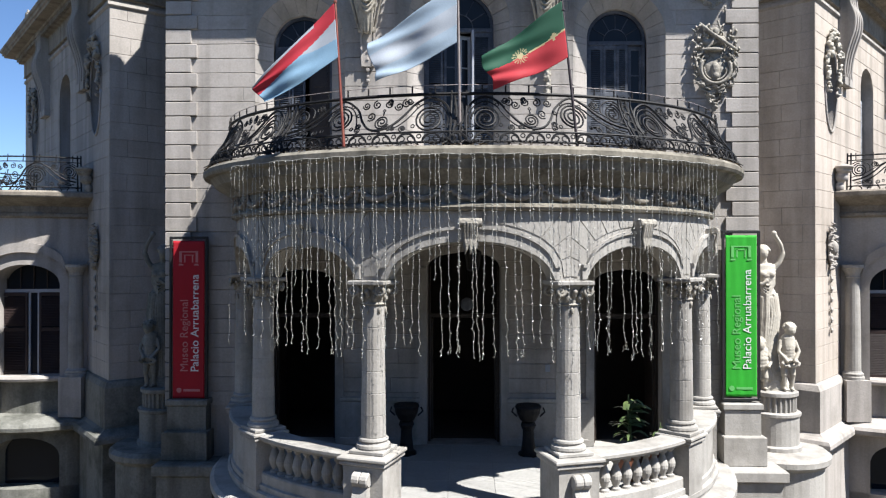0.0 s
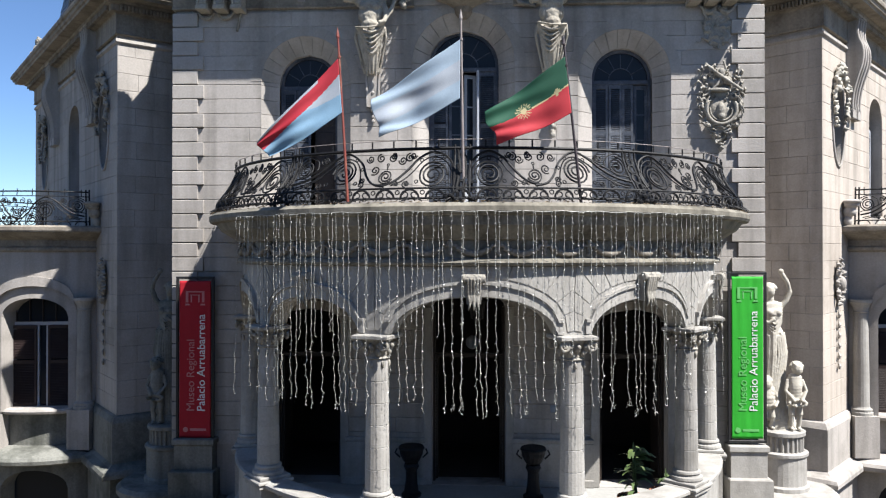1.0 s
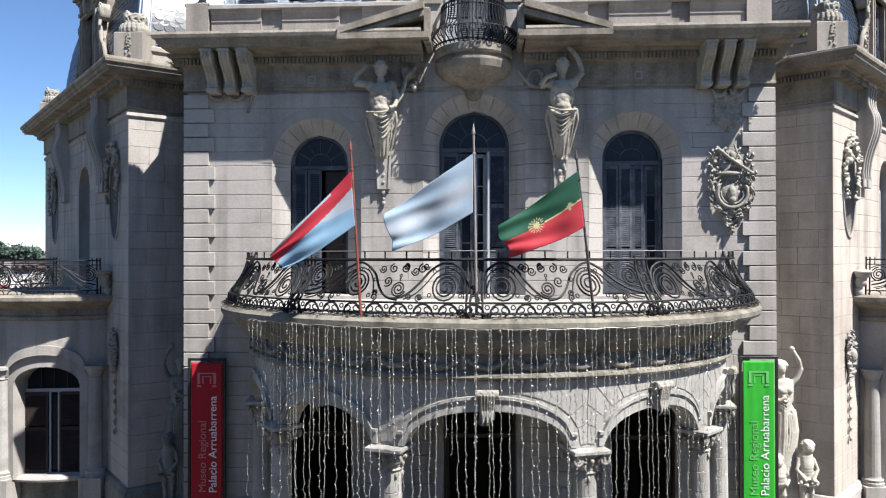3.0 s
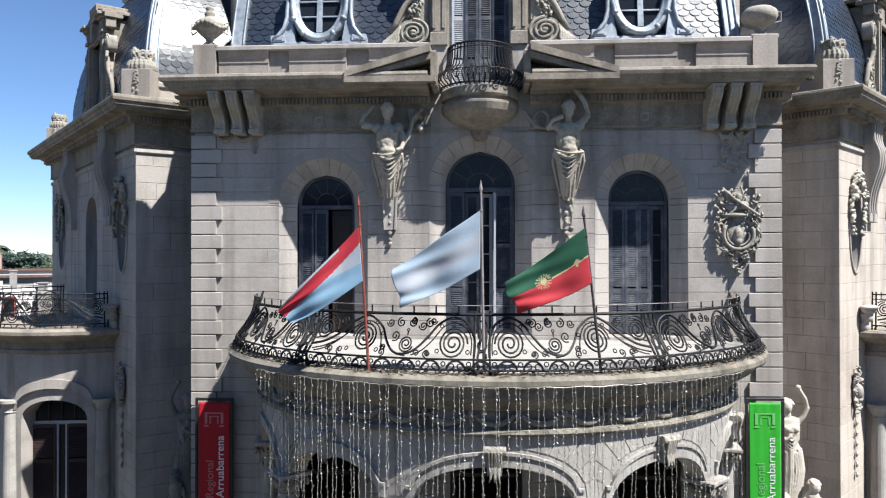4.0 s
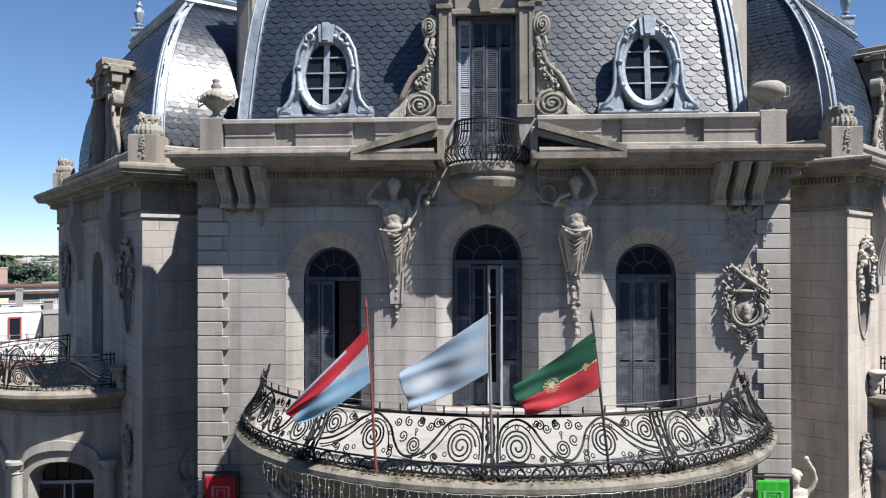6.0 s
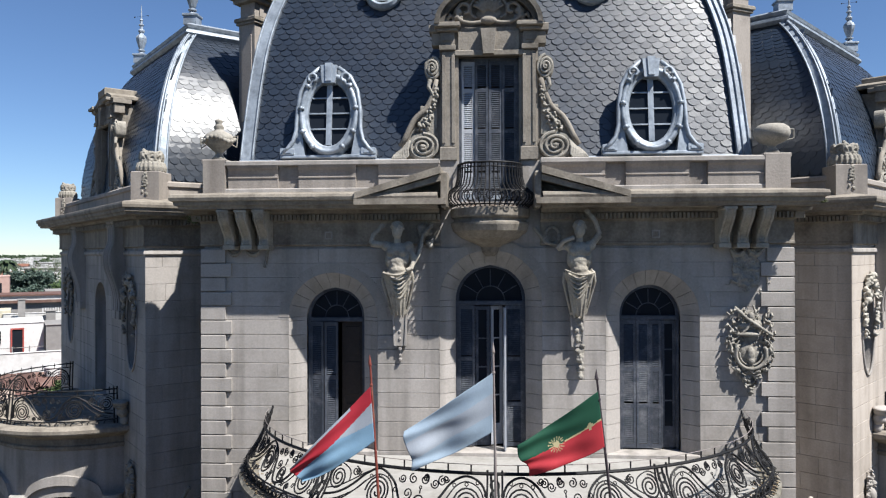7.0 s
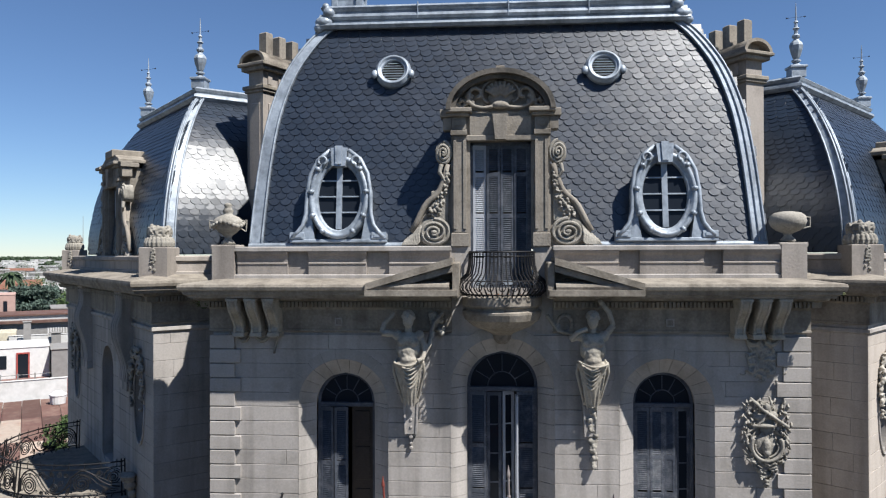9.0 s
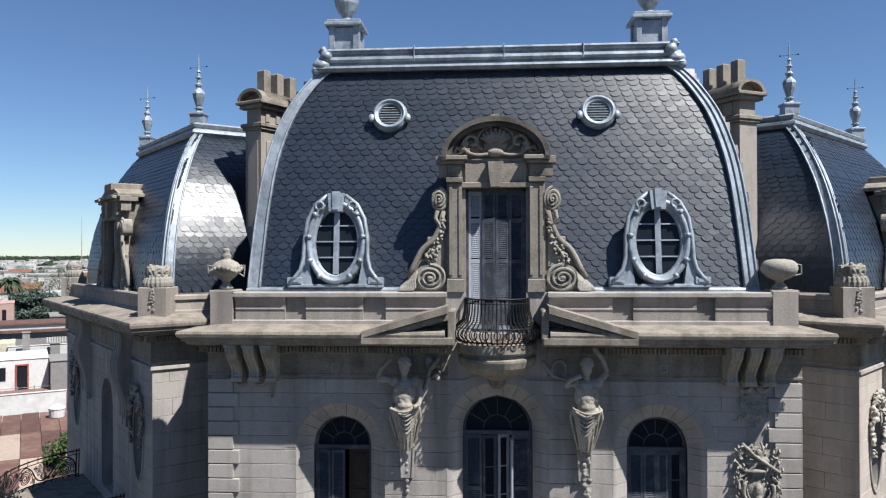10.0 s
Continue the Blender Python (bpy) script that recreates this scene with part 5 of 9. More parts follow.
def dormer(m, z0, crowned, label):
    """Local axes: x across, -y outwards, z = 0 at the sill; about 4 m high with its arched crown."""
    d = empty("dormer", m @ Matrix.Translation((0, 0, z0)), label, "dormer", "stone dormers")
    W, H = 0.70, 2.42
    bm = bmesh.new()
    for s in (-1, 1):
        box(bm, min(s * W, s * 1.14), max(s * W, s * 1.14), 0.06, 1.5, 0.0, 3.0)
    box(bm, -W, W, 0.08, 1.5, H, 3.05)
    if crowned:
        prism(bm, [(-1.14, 3.0), (1.14, 3.0)] + [(1.14 * math.cos(a), 3.1 + 0.85 * math.sin(a)) for a in np.linspace(0, math.pi, 13)], 0.1, 2.2)
    part("body", bm, DORMER, d)
    for s in (-1, 1):
        bm = bmesh.new()
        soft_box(bm, s * 0.93 - 0.20, s * 0.93 + 0.20, -0.06, 0.08, 0.0, 0.32, 0.02)
        soft_box(bm, s * 0.93 - 0.15, s * 0.93 + 0.15, -0.03, 0.08, 0.32, 2.55, 0.02)
        for q in (-0.11, 0.11):
            soft_box(bm, s * 0.93 + q - 0.035, s * 0.93 + q + 0.035, -0.055, 0.0, 0.4, 2.45, 0.012)
        part("pilaster", bm, DORMER, d)
        for name, w, za, zb, dp in (("astragal", 0.19, 2.55, 2.68, 0.09), ("frieze_block", 0.16, 2.68, 2.98, 0.05), ("frieze_panel", 0.11, 2.76, 2.92, 0.07), ("bed_moulding", 0.24, 2.98, 3.06, 0.14), ("capital", 0.30, 3.06, 3.16, 0.24)):
            bm = bmesh.new()
            soft_box(bm, s * 0.95 - w, s * 0.95 + w, -dp, 0.2, za, zb, 0.015)
            part(name, bm, DORMER, d)
        for name, w, za, zb, dp in (("frieze_block", 0.10, 2.68, 2.98, 0.0), ("capital", 0.16, 2.98, 3.16, 0.05)):
            bm = bmesh.new()
            soft_box(bm, s * 1.22 - w, s * 1.22 + w, -dp, 0.3, za, zb - 0.004, 0.015)
            part(name, bm, DORMER, d)
        # side scroll
        bm = bmesh.new()
        pts = [(s * 1.13, 0.0), (s * 2.1, 0.0), (s * 2.06, 0.28)] + [(s * (2.02 - 0.86 * u ** 0.8), 0.30 + 1.55 * u + 0.16 * math.sin(math.pi * 2 * u)) for u in np.linspace(0.05, 1, 9)] + [(s * 1.13, 2.0)]
        prism(bm, pts, 0.12, 0.9)
        part("scroll_wing", bm, DORMER, d)
        bm = bmesh.new()
        tube(bm, [(s * (2.06 - 0.86 * u ** 0.8), 0.06, 0.35 + 1.55 * u + 0.16 * math.sin(math.pi * 2 * u)) for u in np.linspace(0, 1, 12)], 0.07, 8)
        part("scroll_edge", bm, DORMER, d, smooth=True)
        def squared(cx, cz, rx, rz, k, y, n=28):
            """A ring between a circle and a square."""
            out = []
            for a in np.linspace(0, 2 * math.pi, n + 1):
                c, q = math.cos(a), math.sin(a)
                g = (abs(c) ** 2.4 + abs(q) ** 2.4) ** (-1 / 2.4)
                out.append((cx + rx * k * g * c, y, cz + rz * k * g * q))
            return out
        for (cx, cz, rx, rz) in ((s * 1.53, 0.34, 0.37, 0.31), (s * 1.31, 2.16, 0.19, 0.27)):
            bm = bmesh.new()
            turns, n = 2.6, 64
            coil = []
            for q in range(n + 1):
                u = q / n
                a = math.pi * 0.5 + s * turns * 2 * math.pi * u
                k = 1.0 - 0.82 * u
                coil.append((cx + rx * k * math.cos(a), 0.05 - 0.09 * u, cz + rz * k * math.sin(a)))
            tube(bm, coil, 0.046, 7, 0.026)
            prism(bm, [(x, z) for x, _, z in squared(cx, cz, rx, rz, 0.98, 0)[:-1]], 0.04, 0.3)
            ball(bm, (cx, -0.03, cz), (rx * 0.2, 0.04, rz * 0.16), 2)
            part("volute", bm, CARVED, d, smooth=False)
        bm = bmesh.new()
        tube(bm, [(s * 1.36, 0.03, 1.9), (s * 1.40, 0.0, 1.72), (s * 1.30, 0.02, 1.56), (s * 1.24, 0.03, 1.7)], 0.06, 8, 0.03)
        rr = random.Random(9 + s)
        for i in range(150):
            u = rr.random()
            ball(bm, (s * (1.2 + 0.36 * u ** 1.4 + rr.uniform(-0.10, 0.10) * (0.4 + u)), 0.07 + rr.uniform(-0.06, 0.05), 1.75 - 1.02 * u + rr.uniform(-0.07, 0.07)), (rr.uniform(0.022, 0.05), 0.05, rr.uniform(0.022, 0.055)), 1)
        box(bm, min(s * 1.2, s * 1.6), max(s * 1.2, s * 1.6), 0.08, 0.16, 0.6, 1.3)
        fuse(part("carved_foliage", bm, CARVED, d, smooth=True), 0.014)
        bm = bmesh.new()
        for i in range(7):
            x = 1.84 + 0.055 * i
            tube(bm, [(s * x, 0.08, 0.50 - 0.055 * i), (s * (x + 0.05), -0.02, 0.28 - 0.03 * i), (s * (x + 0.03), -0.05, 0.12), (s * (x + 0.10), -0.07, 0.035)], 0.045, 6, 0.022)
        fuse(part("acanthus_leaf", bm, CARVED, d, smooth=True), 0.016)
    bm = bmesh.new()
    soft_box(bm, -0.78, 0.78, -0.04, 0.2, H, 2.56, 0.02)
    soft_box(bm, -0.7, 0.7, 0.0, 0.2, 2.56, 3.0, 0.01)
    part("lintel", bm, DORMER, d)
    bm = bmesh.new()
    prism(bm, [(-0.12, 2.44), (0.12, 2.44), (0.18, 3.02), (-0.18, 3.02)], -0.16, 0.1)
    part("keystone", bm, DORMER, d)
    bm = bmesh.new()
    soft_box(bm, -1.36, 1.36, 0.05, 0.5, 2.98, 3.12, 0.02)
    part("cornice", bm, DORMER, d)
    if crowned:
        bm = bmesh.new()
        ring = [(1.24 * math.cos(a), 3.12 + 0.92 * math.sin(a)) for a in np.linspace(0, math.pi, 25)]
        for dr, y0, y1 in ((0.0, -0.26, 0.5), (-0.1, -0.14, 0.4)):
            o = [((1.24 + dr) * math.cos(a), 3.12 + (0.92 + dr) * math.sin(a)) for a in np.linspace(0, math.pi, 25)]
            n_ = [((1.24 + dr - 0.11) * math.cos(a), 3.12 + (0.92 + dr - 0.11) * math.sin(a)) for a in np.linspace(0, math.pi, 25)]
            for i in range(24):
                prism(bm, [o[i], o[i + 1], n_[i + 1], n_[i]], y0, y1)
        part("arched_crown", bm, BLACKENED, d)
        B = [((0, 0.06, 3.42), (0.30, 0.08, 0.24)), ((0, -0.02, 3.24), (0.20, 0.10, 0.10))]
        curls = []
        for k in range(9):
            # ribs of the shell
            a = radians(20 + 17.5 * k)
            curls.append(([(0.10 * math.cos(a), -0.02, 3.42 + 0.06 * math.sin(a)), (0.26 * math.cos(a), -0.08, 3.46 + 0.20 * math.sin(a)), (0.36 * math.cos(a), -0.04, 3.48 + 0.30 * math.sin(a))], 0.034))
        for s in (-1, 1):
            curls.append(([(s * x, -0.03, z) for x, z in smooth_line([(0.18, 3.20), (0.42, 3.18), (0.66, 3.26), (0.74, 3.46), (0.62, 3.62), (0.46, 3.58), (0.46, 3.44), (0.56, 3.42)])], 0.045))
            curls.append(([(s * x, 0.0, z) for x, z in smooth_line([(0.28, 3.30), (0.40, 3.40), (0.40, 3.62), (0.26, 3.78), (0.08, 3.82)])], 0.03))
            curls.append(([(s * x, 0.02, z) for x, z in smooth_line([(0.72, 3.30), (0.88, 3.22), (1.0, 3.24), (1.02, 3.34)])], 0.04))
            rz = random.Random(31)
            for i in range(26):
                B.append(((s * rz.uniform(0.62, 1.02), rz.uniform(-0.02, 0.06), 3.22 + rz.uniform(0.0, 0.26)), (rz.uniform(0.03, 0.055), 0.06, rz.uniform(0.03, 0.06))))
        bm = bmesh.new()
        for c, r in B:
            ball(bm, c, r, 2)
        for pts, r in curls:
            tube(bm, pts, r, 7)
        fuse(part("carved_shell", bm, DORMER, d), 0.017)
        bm = bmesh.new()
        soft_box(bm, -0.1, 0.1, -0.2, 0.1, 4.02, 4.1, 0.01)
        part("top_block", bm, WEATHERED, d)
    else:
        bm = bmesh.new()
        soft_box(bm, -1.3, 1.3, -0.1, 1.2, 3.12, 3.24, 0.02)
        prism(bm, [(-1.15, 3.24), (1.15, 3.24), (0.6, 3.42), (-0.6, 3.42)], -0.05, 1.0)
        soft_box(bm, -0.45, 0.45, -0.1, 0.9, 3.36, 3.62, 0.03)
        part("top_block", bm, WEATHERED, d)
    # louvred doors in the opening; behind the small balcony they reach down to its floor
    low = -1.08 if crowned else 0.0
    bm = bmesh.new()
    for s in (-1, 1):
        box(bm, s * (W - 0.03) - 0.03, s * (W - 0.03) + 0.03, 0.22, 0.3, low, H)
    box(bm, -W, W, 0.22, 0.3, H - 0.06, H)
    part("door_frame", bm, SHUTTER, d)
    for k, (a, b, mat, tn) in enumerate(((-0.64, -0.33, PALEWOOD, 8), (-0.32, -0.01, SHUTTER, -4), (0.0, 0.31, SHUTTER, 4), (0.32, 0.64, SHUTTER, -3))):
        louvre_leaf(d, a, b, low + 0.02, H - 0.06, 0.26, mat, tn, rails=(0.22, 0.52, 0.80) if crowned else (0.32, 0.72))
    # near-black sheet painted as the shade behind the louvres
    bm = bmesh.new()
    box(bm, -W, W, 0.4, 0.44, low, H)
    part("shade_sheet", bm, ROOM_SHADE, d)
    return d


dormer(Matrix.Translation((FC - 0.02, 16.75, 0)), 15.5, True, "carved stone dormer with arched crown and louvred doors")


# ---- oval roof windows in zinc frames ----
def oculus(m):
    ob = empty("oval_roof_window", m, "oval roof window in a moulded zinc frame", "roof window", "oval roof windows")
    def ellipse(a, b, n=32):
        return [(a * math.cos(2 * math.pi * i / n), b * math.sin(2 * math.pi * i / n)) for i in range(n)]
    bm = bmesh.new()
    prof = [(0.50, 0.16), (0.50, -0.02), (0.54, -0.08), (0.58, -0.06), (0.61, -0.12), (0.67, -0.15), (0.72, -0.10), (0.74, 0.0), (0.76, 0.5)]
    rings = []
    for k, y in prof:
        rings.append([bm.verts.new((x, y, z)) for x, z in ellipse(k, k + 0.28)])
    for r, s in zip(rings, rings[1:]):
        for i in range(32):
            bm.faces.new((r[i], r[(i + 1) % 32], s[(i + 1) % 32], s[i]))
    part("moulded_ring", bm, ZINC, ob, smooth=True)
    for s in (-1, 1):
        bm = bmesh.new()
        pts = [(s * 0.55, -1.02), (s * 1.13, -1.02), (s * 1.13, -0.90), (s * 0.98, -0.86), (s * 0.86, -0.72), (s * 0.78, -0.5), (s * 0.75, -0.15), (s * 0.66, -0.3)]
        prism(bm, pts, -0.06, 0.5)
        part("flared_foot", bm, ZINC, ob)
        bm = bmesh.new()
        tube(bm, [(s * 1.08, -0.09, -0.96), (s * 0.95, -0.09, -0.83), (s * 0.83, -0.09, -0.66), (s * 0.77, -0.09, -0.4), (s * 0.75, -0.09, 0.1), (s * 0.68, -0.1, 0.55), (s * 0.5, -0.1, 0.9), (s * 0.22, -0.12, 1.12)], 0.05, 8)
        part("outer_roll", bm, ZINC, ob, smooth=True)
        bm = bmesh.new()
        tube(bm, [(s * 0.4 + 0.1 * math.cos(a) * s, -0.14, 0.86 + 0.1 * math.sin(a)) for a in np.linspace(-1, 4.5, 10)], 0.035, 6)
        part("small_scroll", bm, ZINC, ob, smooth=True)
        bm = bmesh.new()
        for bx, bz in ((0.50, 0.66), (0.65, 0.12), (0.60, -0.45), (0.36, -0.82)):
            ball(bm, (s * bx, -0.14, bz), (0.055, 0.06, 0.06), 2)
            tube(bm, [(s * bx * 0.9, -0.13, bz * 0.93), (s * bx * 1.1, -0.13, bz * 1.06)], 0.045, 6)
        part("boss", bm, ZINC, ob, smooth=True)
    bm = bmesh.new()
    prism(bm, [(-0.16, 0.72), (0.16, 0.72), (0.2, 1.16), (-0.2, 1.16)], -0.2, 0.5)
    prism(bm, [(-0.07, 0.76), (0.07, 0.76), (0.09, 1.2), (-0.09, 1.2)], -0.23, 0.3)
    part("key_block", bm, ZINC, ob)
    for s in (-1, 1):
        bm = bmesh.new()
        soft_box(bm, s * 0.97 - 0.17, s * 0.97 + 0.17, -0.10, 0.2, -1.0, -0.84, 0.012)
        soft_box(bm, s * 0.97 - 0.11, s * 0.97 + 0.11, -0.115, 0.0, -0.965, -0.885, 0.006)
        part("foot_block", bm, ZINC, ob)
    bm = bmesh.new()
    soft_box(bm, -1.14, 1.14, -0.08, 0.3, -1.08, -1.0, 0.015)
    part("sill", bm, ZINC, ob)
    bm = bmesh.new()
    box(bm, -0.065, 0.065, -0.03, 0.03, -0.76, 0.76)
    for z in (-0.36, 0.02, 0.40):
        w = 0.49 * math.sqrt(1 - (z / 0.78) ** 2)
        box(bm, -w, w, -0.02, 0.02, z - 0.016, z + 0.016)
    part("glazing_bars", bm, ZINC, ob)
    bm = bmesh.new()
    v = ellipse(0.5, 0.78)
    prism(bm, v, 0.03, 0.045)
    part("pane", bm, GLASS, ob)
    return ob


oc = oculus(pose(-4.09, 17.06, 16.68, -7, 0, 0))
copy_thing(oc, pose(3.46, 17.06, 16.68, -7, 0, 0))

# ---- round louvred vents ----
def vent(m):
    ob = empty("round_vent", m, "small round louvred zinc roof vent", "roof vent", "round roof vents")
    bm = bmesh.new()
    prof = [(0.28, 0.1), (0.28, -0.03), (0.305, -0.06), (0.33, -0.05), (0.345, -0.09), (0.375, -0.11), (0.40, -0.09), (0.41, -0.04), (0.44, -0.03), (0.45, 0.02), (0.45, 0.35)]
    rings = [[bm.verts.new((r * math.cos(2 * math.pi * i / 28), y, r * math.sin(2 * math.pi * i / 28))) for i in range(28)] for r, y in prof]
    for r, s in zip(rings, rings[1:]):
        for i in range(28):
            bm.faces.new((r[i], r[(i + 1) % 28], s[(i + 1) % 28], s[i]))
    part("ring", bm, ZINC, ob, smooth=True)
    for i in range(7):
        z = -0.21 + i * 0.07
        w = math.sqrt(max(0.27 ** 2 - z * z, 0.001))
        bm = bmesh.new()
        poly(bm, [(-w, -0.03, z - 0.02), (w, -0.03, z - 0.02), (w, 0.03, z + 0.045), (-w, 0.03, z + 0.045), (-w, -0.02, z - 0.012), (w, -0.02, z - 0.012), (w, 0.04, z + 0.053), (-w, 0.04, z + 0.053)], CUBE_F)
        part("slat", bm, ZINC, ob)
    for s in (-1, 1):
        bm = bmesh.new()
        ball(bm, (s * 0.45, -0.04, -0.10), (0.09, 0.07, 0.12), 2)
        part("side_lug", bm, ZINC, ob, smooth=True)
    # near-black disc painted as the shade inside the vent
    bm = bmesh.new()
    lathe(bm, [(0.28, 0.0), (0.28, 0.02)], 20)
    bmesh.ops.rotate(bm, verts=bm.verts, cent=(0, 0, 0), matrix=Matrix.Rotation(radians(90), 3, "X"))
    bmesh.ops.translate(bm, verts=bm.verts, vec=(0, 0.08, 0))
    part("shade_sheet", bm, ROOM_SHADE, ob)
    return ob


vt = vent(pose(-2.94, 18.07, 19.90, -17, 0, 0))
copy_thing(vt, pose(2.24, 18.07, 19.90, -17, 0, 0))


# ---- chimneys beside the main roof ----
def chimney(p, d):
    m = frame_at(p, d)
    ob = empty("chimney", m, "tall stone chimney with arched hood and three pots", "chimney", "chimneys")
    bm = bmesh.new()
    box(bm, 0, 1.9, 0, 0.62, 14.0, 20.2)
    part("chimney_shaft", bm, STONE_TAN, ob)
    bm = bmesh.new()
    for s in (0, 1):
        soft_box(bm, 0.2, 1.7, -0.025 if s == 0 else 0.6, 0.02 if s == 0 else 0.645, 17.2, 19.7, 0.02)
    soft_box(bm, -0.02, 0.02, 0.12, 0.5, 17.2, 19.7, 0.02)
    part("panel", bm, STONE_TAN, ob)
    for z0, z1, g in ((20.0, 20.08, 0.06), (20.08, 20.2, 0.1), (20.62, 20.74, 0.12), (20.74, 20.84, 0.2)):
        bm = bmesh.new()
        soft_box(bm, -g, 1.9 + g, -g, 0.62 + g, z0, z1, 0.02)
        part("band", bm, WEATHERED, ob)
    bm = bmesh.new()
    box(bm, 0.03, 1.87, 0.03, 0.59, 20.2, 20.62)
    part("neck", bm, STONE_TAN, ob)
    for i in range(4):
        for y0 in (-0.01, 0.57):
            bm = bmesh.new()
            soft_box(bm, 0.2 + i * 0.42, 0.36 + i * 0.42, y0, y0 + 0.06, 20.24, 20.6, 0.01)
            part("bracket", bm, STONE_TAN, ob)
    bm = bmesh.new()
    arcp = [(0.31 + 0.5 * math.cos(a), 20.84 + 0.36 * math.sin(a)) for a in np.linspace(0, math.pi, 13)]
    arci = [(0.31 + 0.4 * math.cos(a), 20.84 + 0.27 * math.sin(a)) for a in np.linspace(math.pi, 0, 13)]
    sw = Matrix(((0, 1, 0, 0), (1, 0, 0, 0), (0, 0, 1, 0), (0, 0, 0, 1)))
    for i in range(12):
        prism(bm, [arcp[i], arcp[i + 1], arci[11 - i], arci[12 - i]], -0.15, 2.05, sw)
    prism(bm, [(-0.1, 20.84), (0.72, 20.84)] + arcp[1:-1], 0.1, 1.8, sw)
    part("arched_hood", bm, WEATHERED, ob)
    for x in (0.3, 0.85, 1.4):
        bm = bmesh.new()
        soft_box(bm, x, x + 0.27, 0.17, 0.45, 21.05, 21.82, 0.03)
        part("chimney_pot", bm, WEATHERED, ob)
    return ob


chimney((-7.02, 20.46), (0.45, 0.893))
chimney((5.57, 22.15), (0.45, -0.893))

# ---- the two angled wings ----
class Bay:
    """Plan of a half-round bay; 0 degrees faces straight out of the wing."""

    def __init__(self, c, along, out, s, a, b):
        self.c, self.u, self.o, self.a, self.b = c + along * s, along, out, a, b

    def at(self, deg, grow=0.0):
        f = radians(deg)
        return self.c + self.u * ((self.a + grow) * math.sin(f)) + self.o * ((self.b + grow) * math.cos(f))

    def path(self, grow, d0, d1, n):
        return [tuple(self.at(d0 + (d1 - d0) * i / n, grow)) for i in range(n + 1)]


def bay_strip(bm, bay, degs, low, high, g_in, g_out):
    rows = []
    for d in degs:
        lo, hi = low(d), high(d)
        pi, po = bay.at(d, g_in), bay.at(d, g_out)
        rows.append([bm.verts.new((*po, lo)), bm.verts.new((*po, hi)), bm.verts.new((*pi, hi)), bm.verts.new((*pi, lo))])
    for a, b in zip(rows, rows[1:]):
        for i in range(4):
            j = (i + 1) % 4
            bm.faces.new((a[i], a[j], b[j], b[i]))
    bm.faces.new(rows[0])
    bm.faces.new(rows[-1][::-1])


def bay_loft(bm, bay, lev, n=40):
    rings = [[bm.verts.new((*bay.at(-90 + 180 * i / n, g), z)) for i in range(n + 1)] for g, z in lev]
    for r, s in zip(rings, rings[1:]):
        for i in range(n):
            bm.faces.new((r[i], r[i + 1], s[i + 1], s[i]))
    bm.faces.new(rings[-1])
    bm.faces.new(rings[0][::-1])


def engaged_column(parent, p, z0, z1, r):
    bm = bmesh.new()
    lathe(bm, [(r * 1.45, z0), (r * 1.45, z0 + 0.08), (r * 1.3, z0 + 0.1), (r * 1.35, z0 + 0.16), (r * 1.1, z0 + 0.2), (r * 1.02, z0 + 0.24), (r, z0 + 0.9), (r * 0.86, z1 - 0.36), (r * 1.0, z1 - 0.34), (r * 0.9, z1 - 0.3), (r * 1.0, z1 - 0.22), (r * 1.35, z1 - 0.1), (r * 1.5, z1 - 0.08), (r * 1.5, z1)], 18, p[0], p[1])
    return part("column", bm, PORCH, parent, smooth=False)


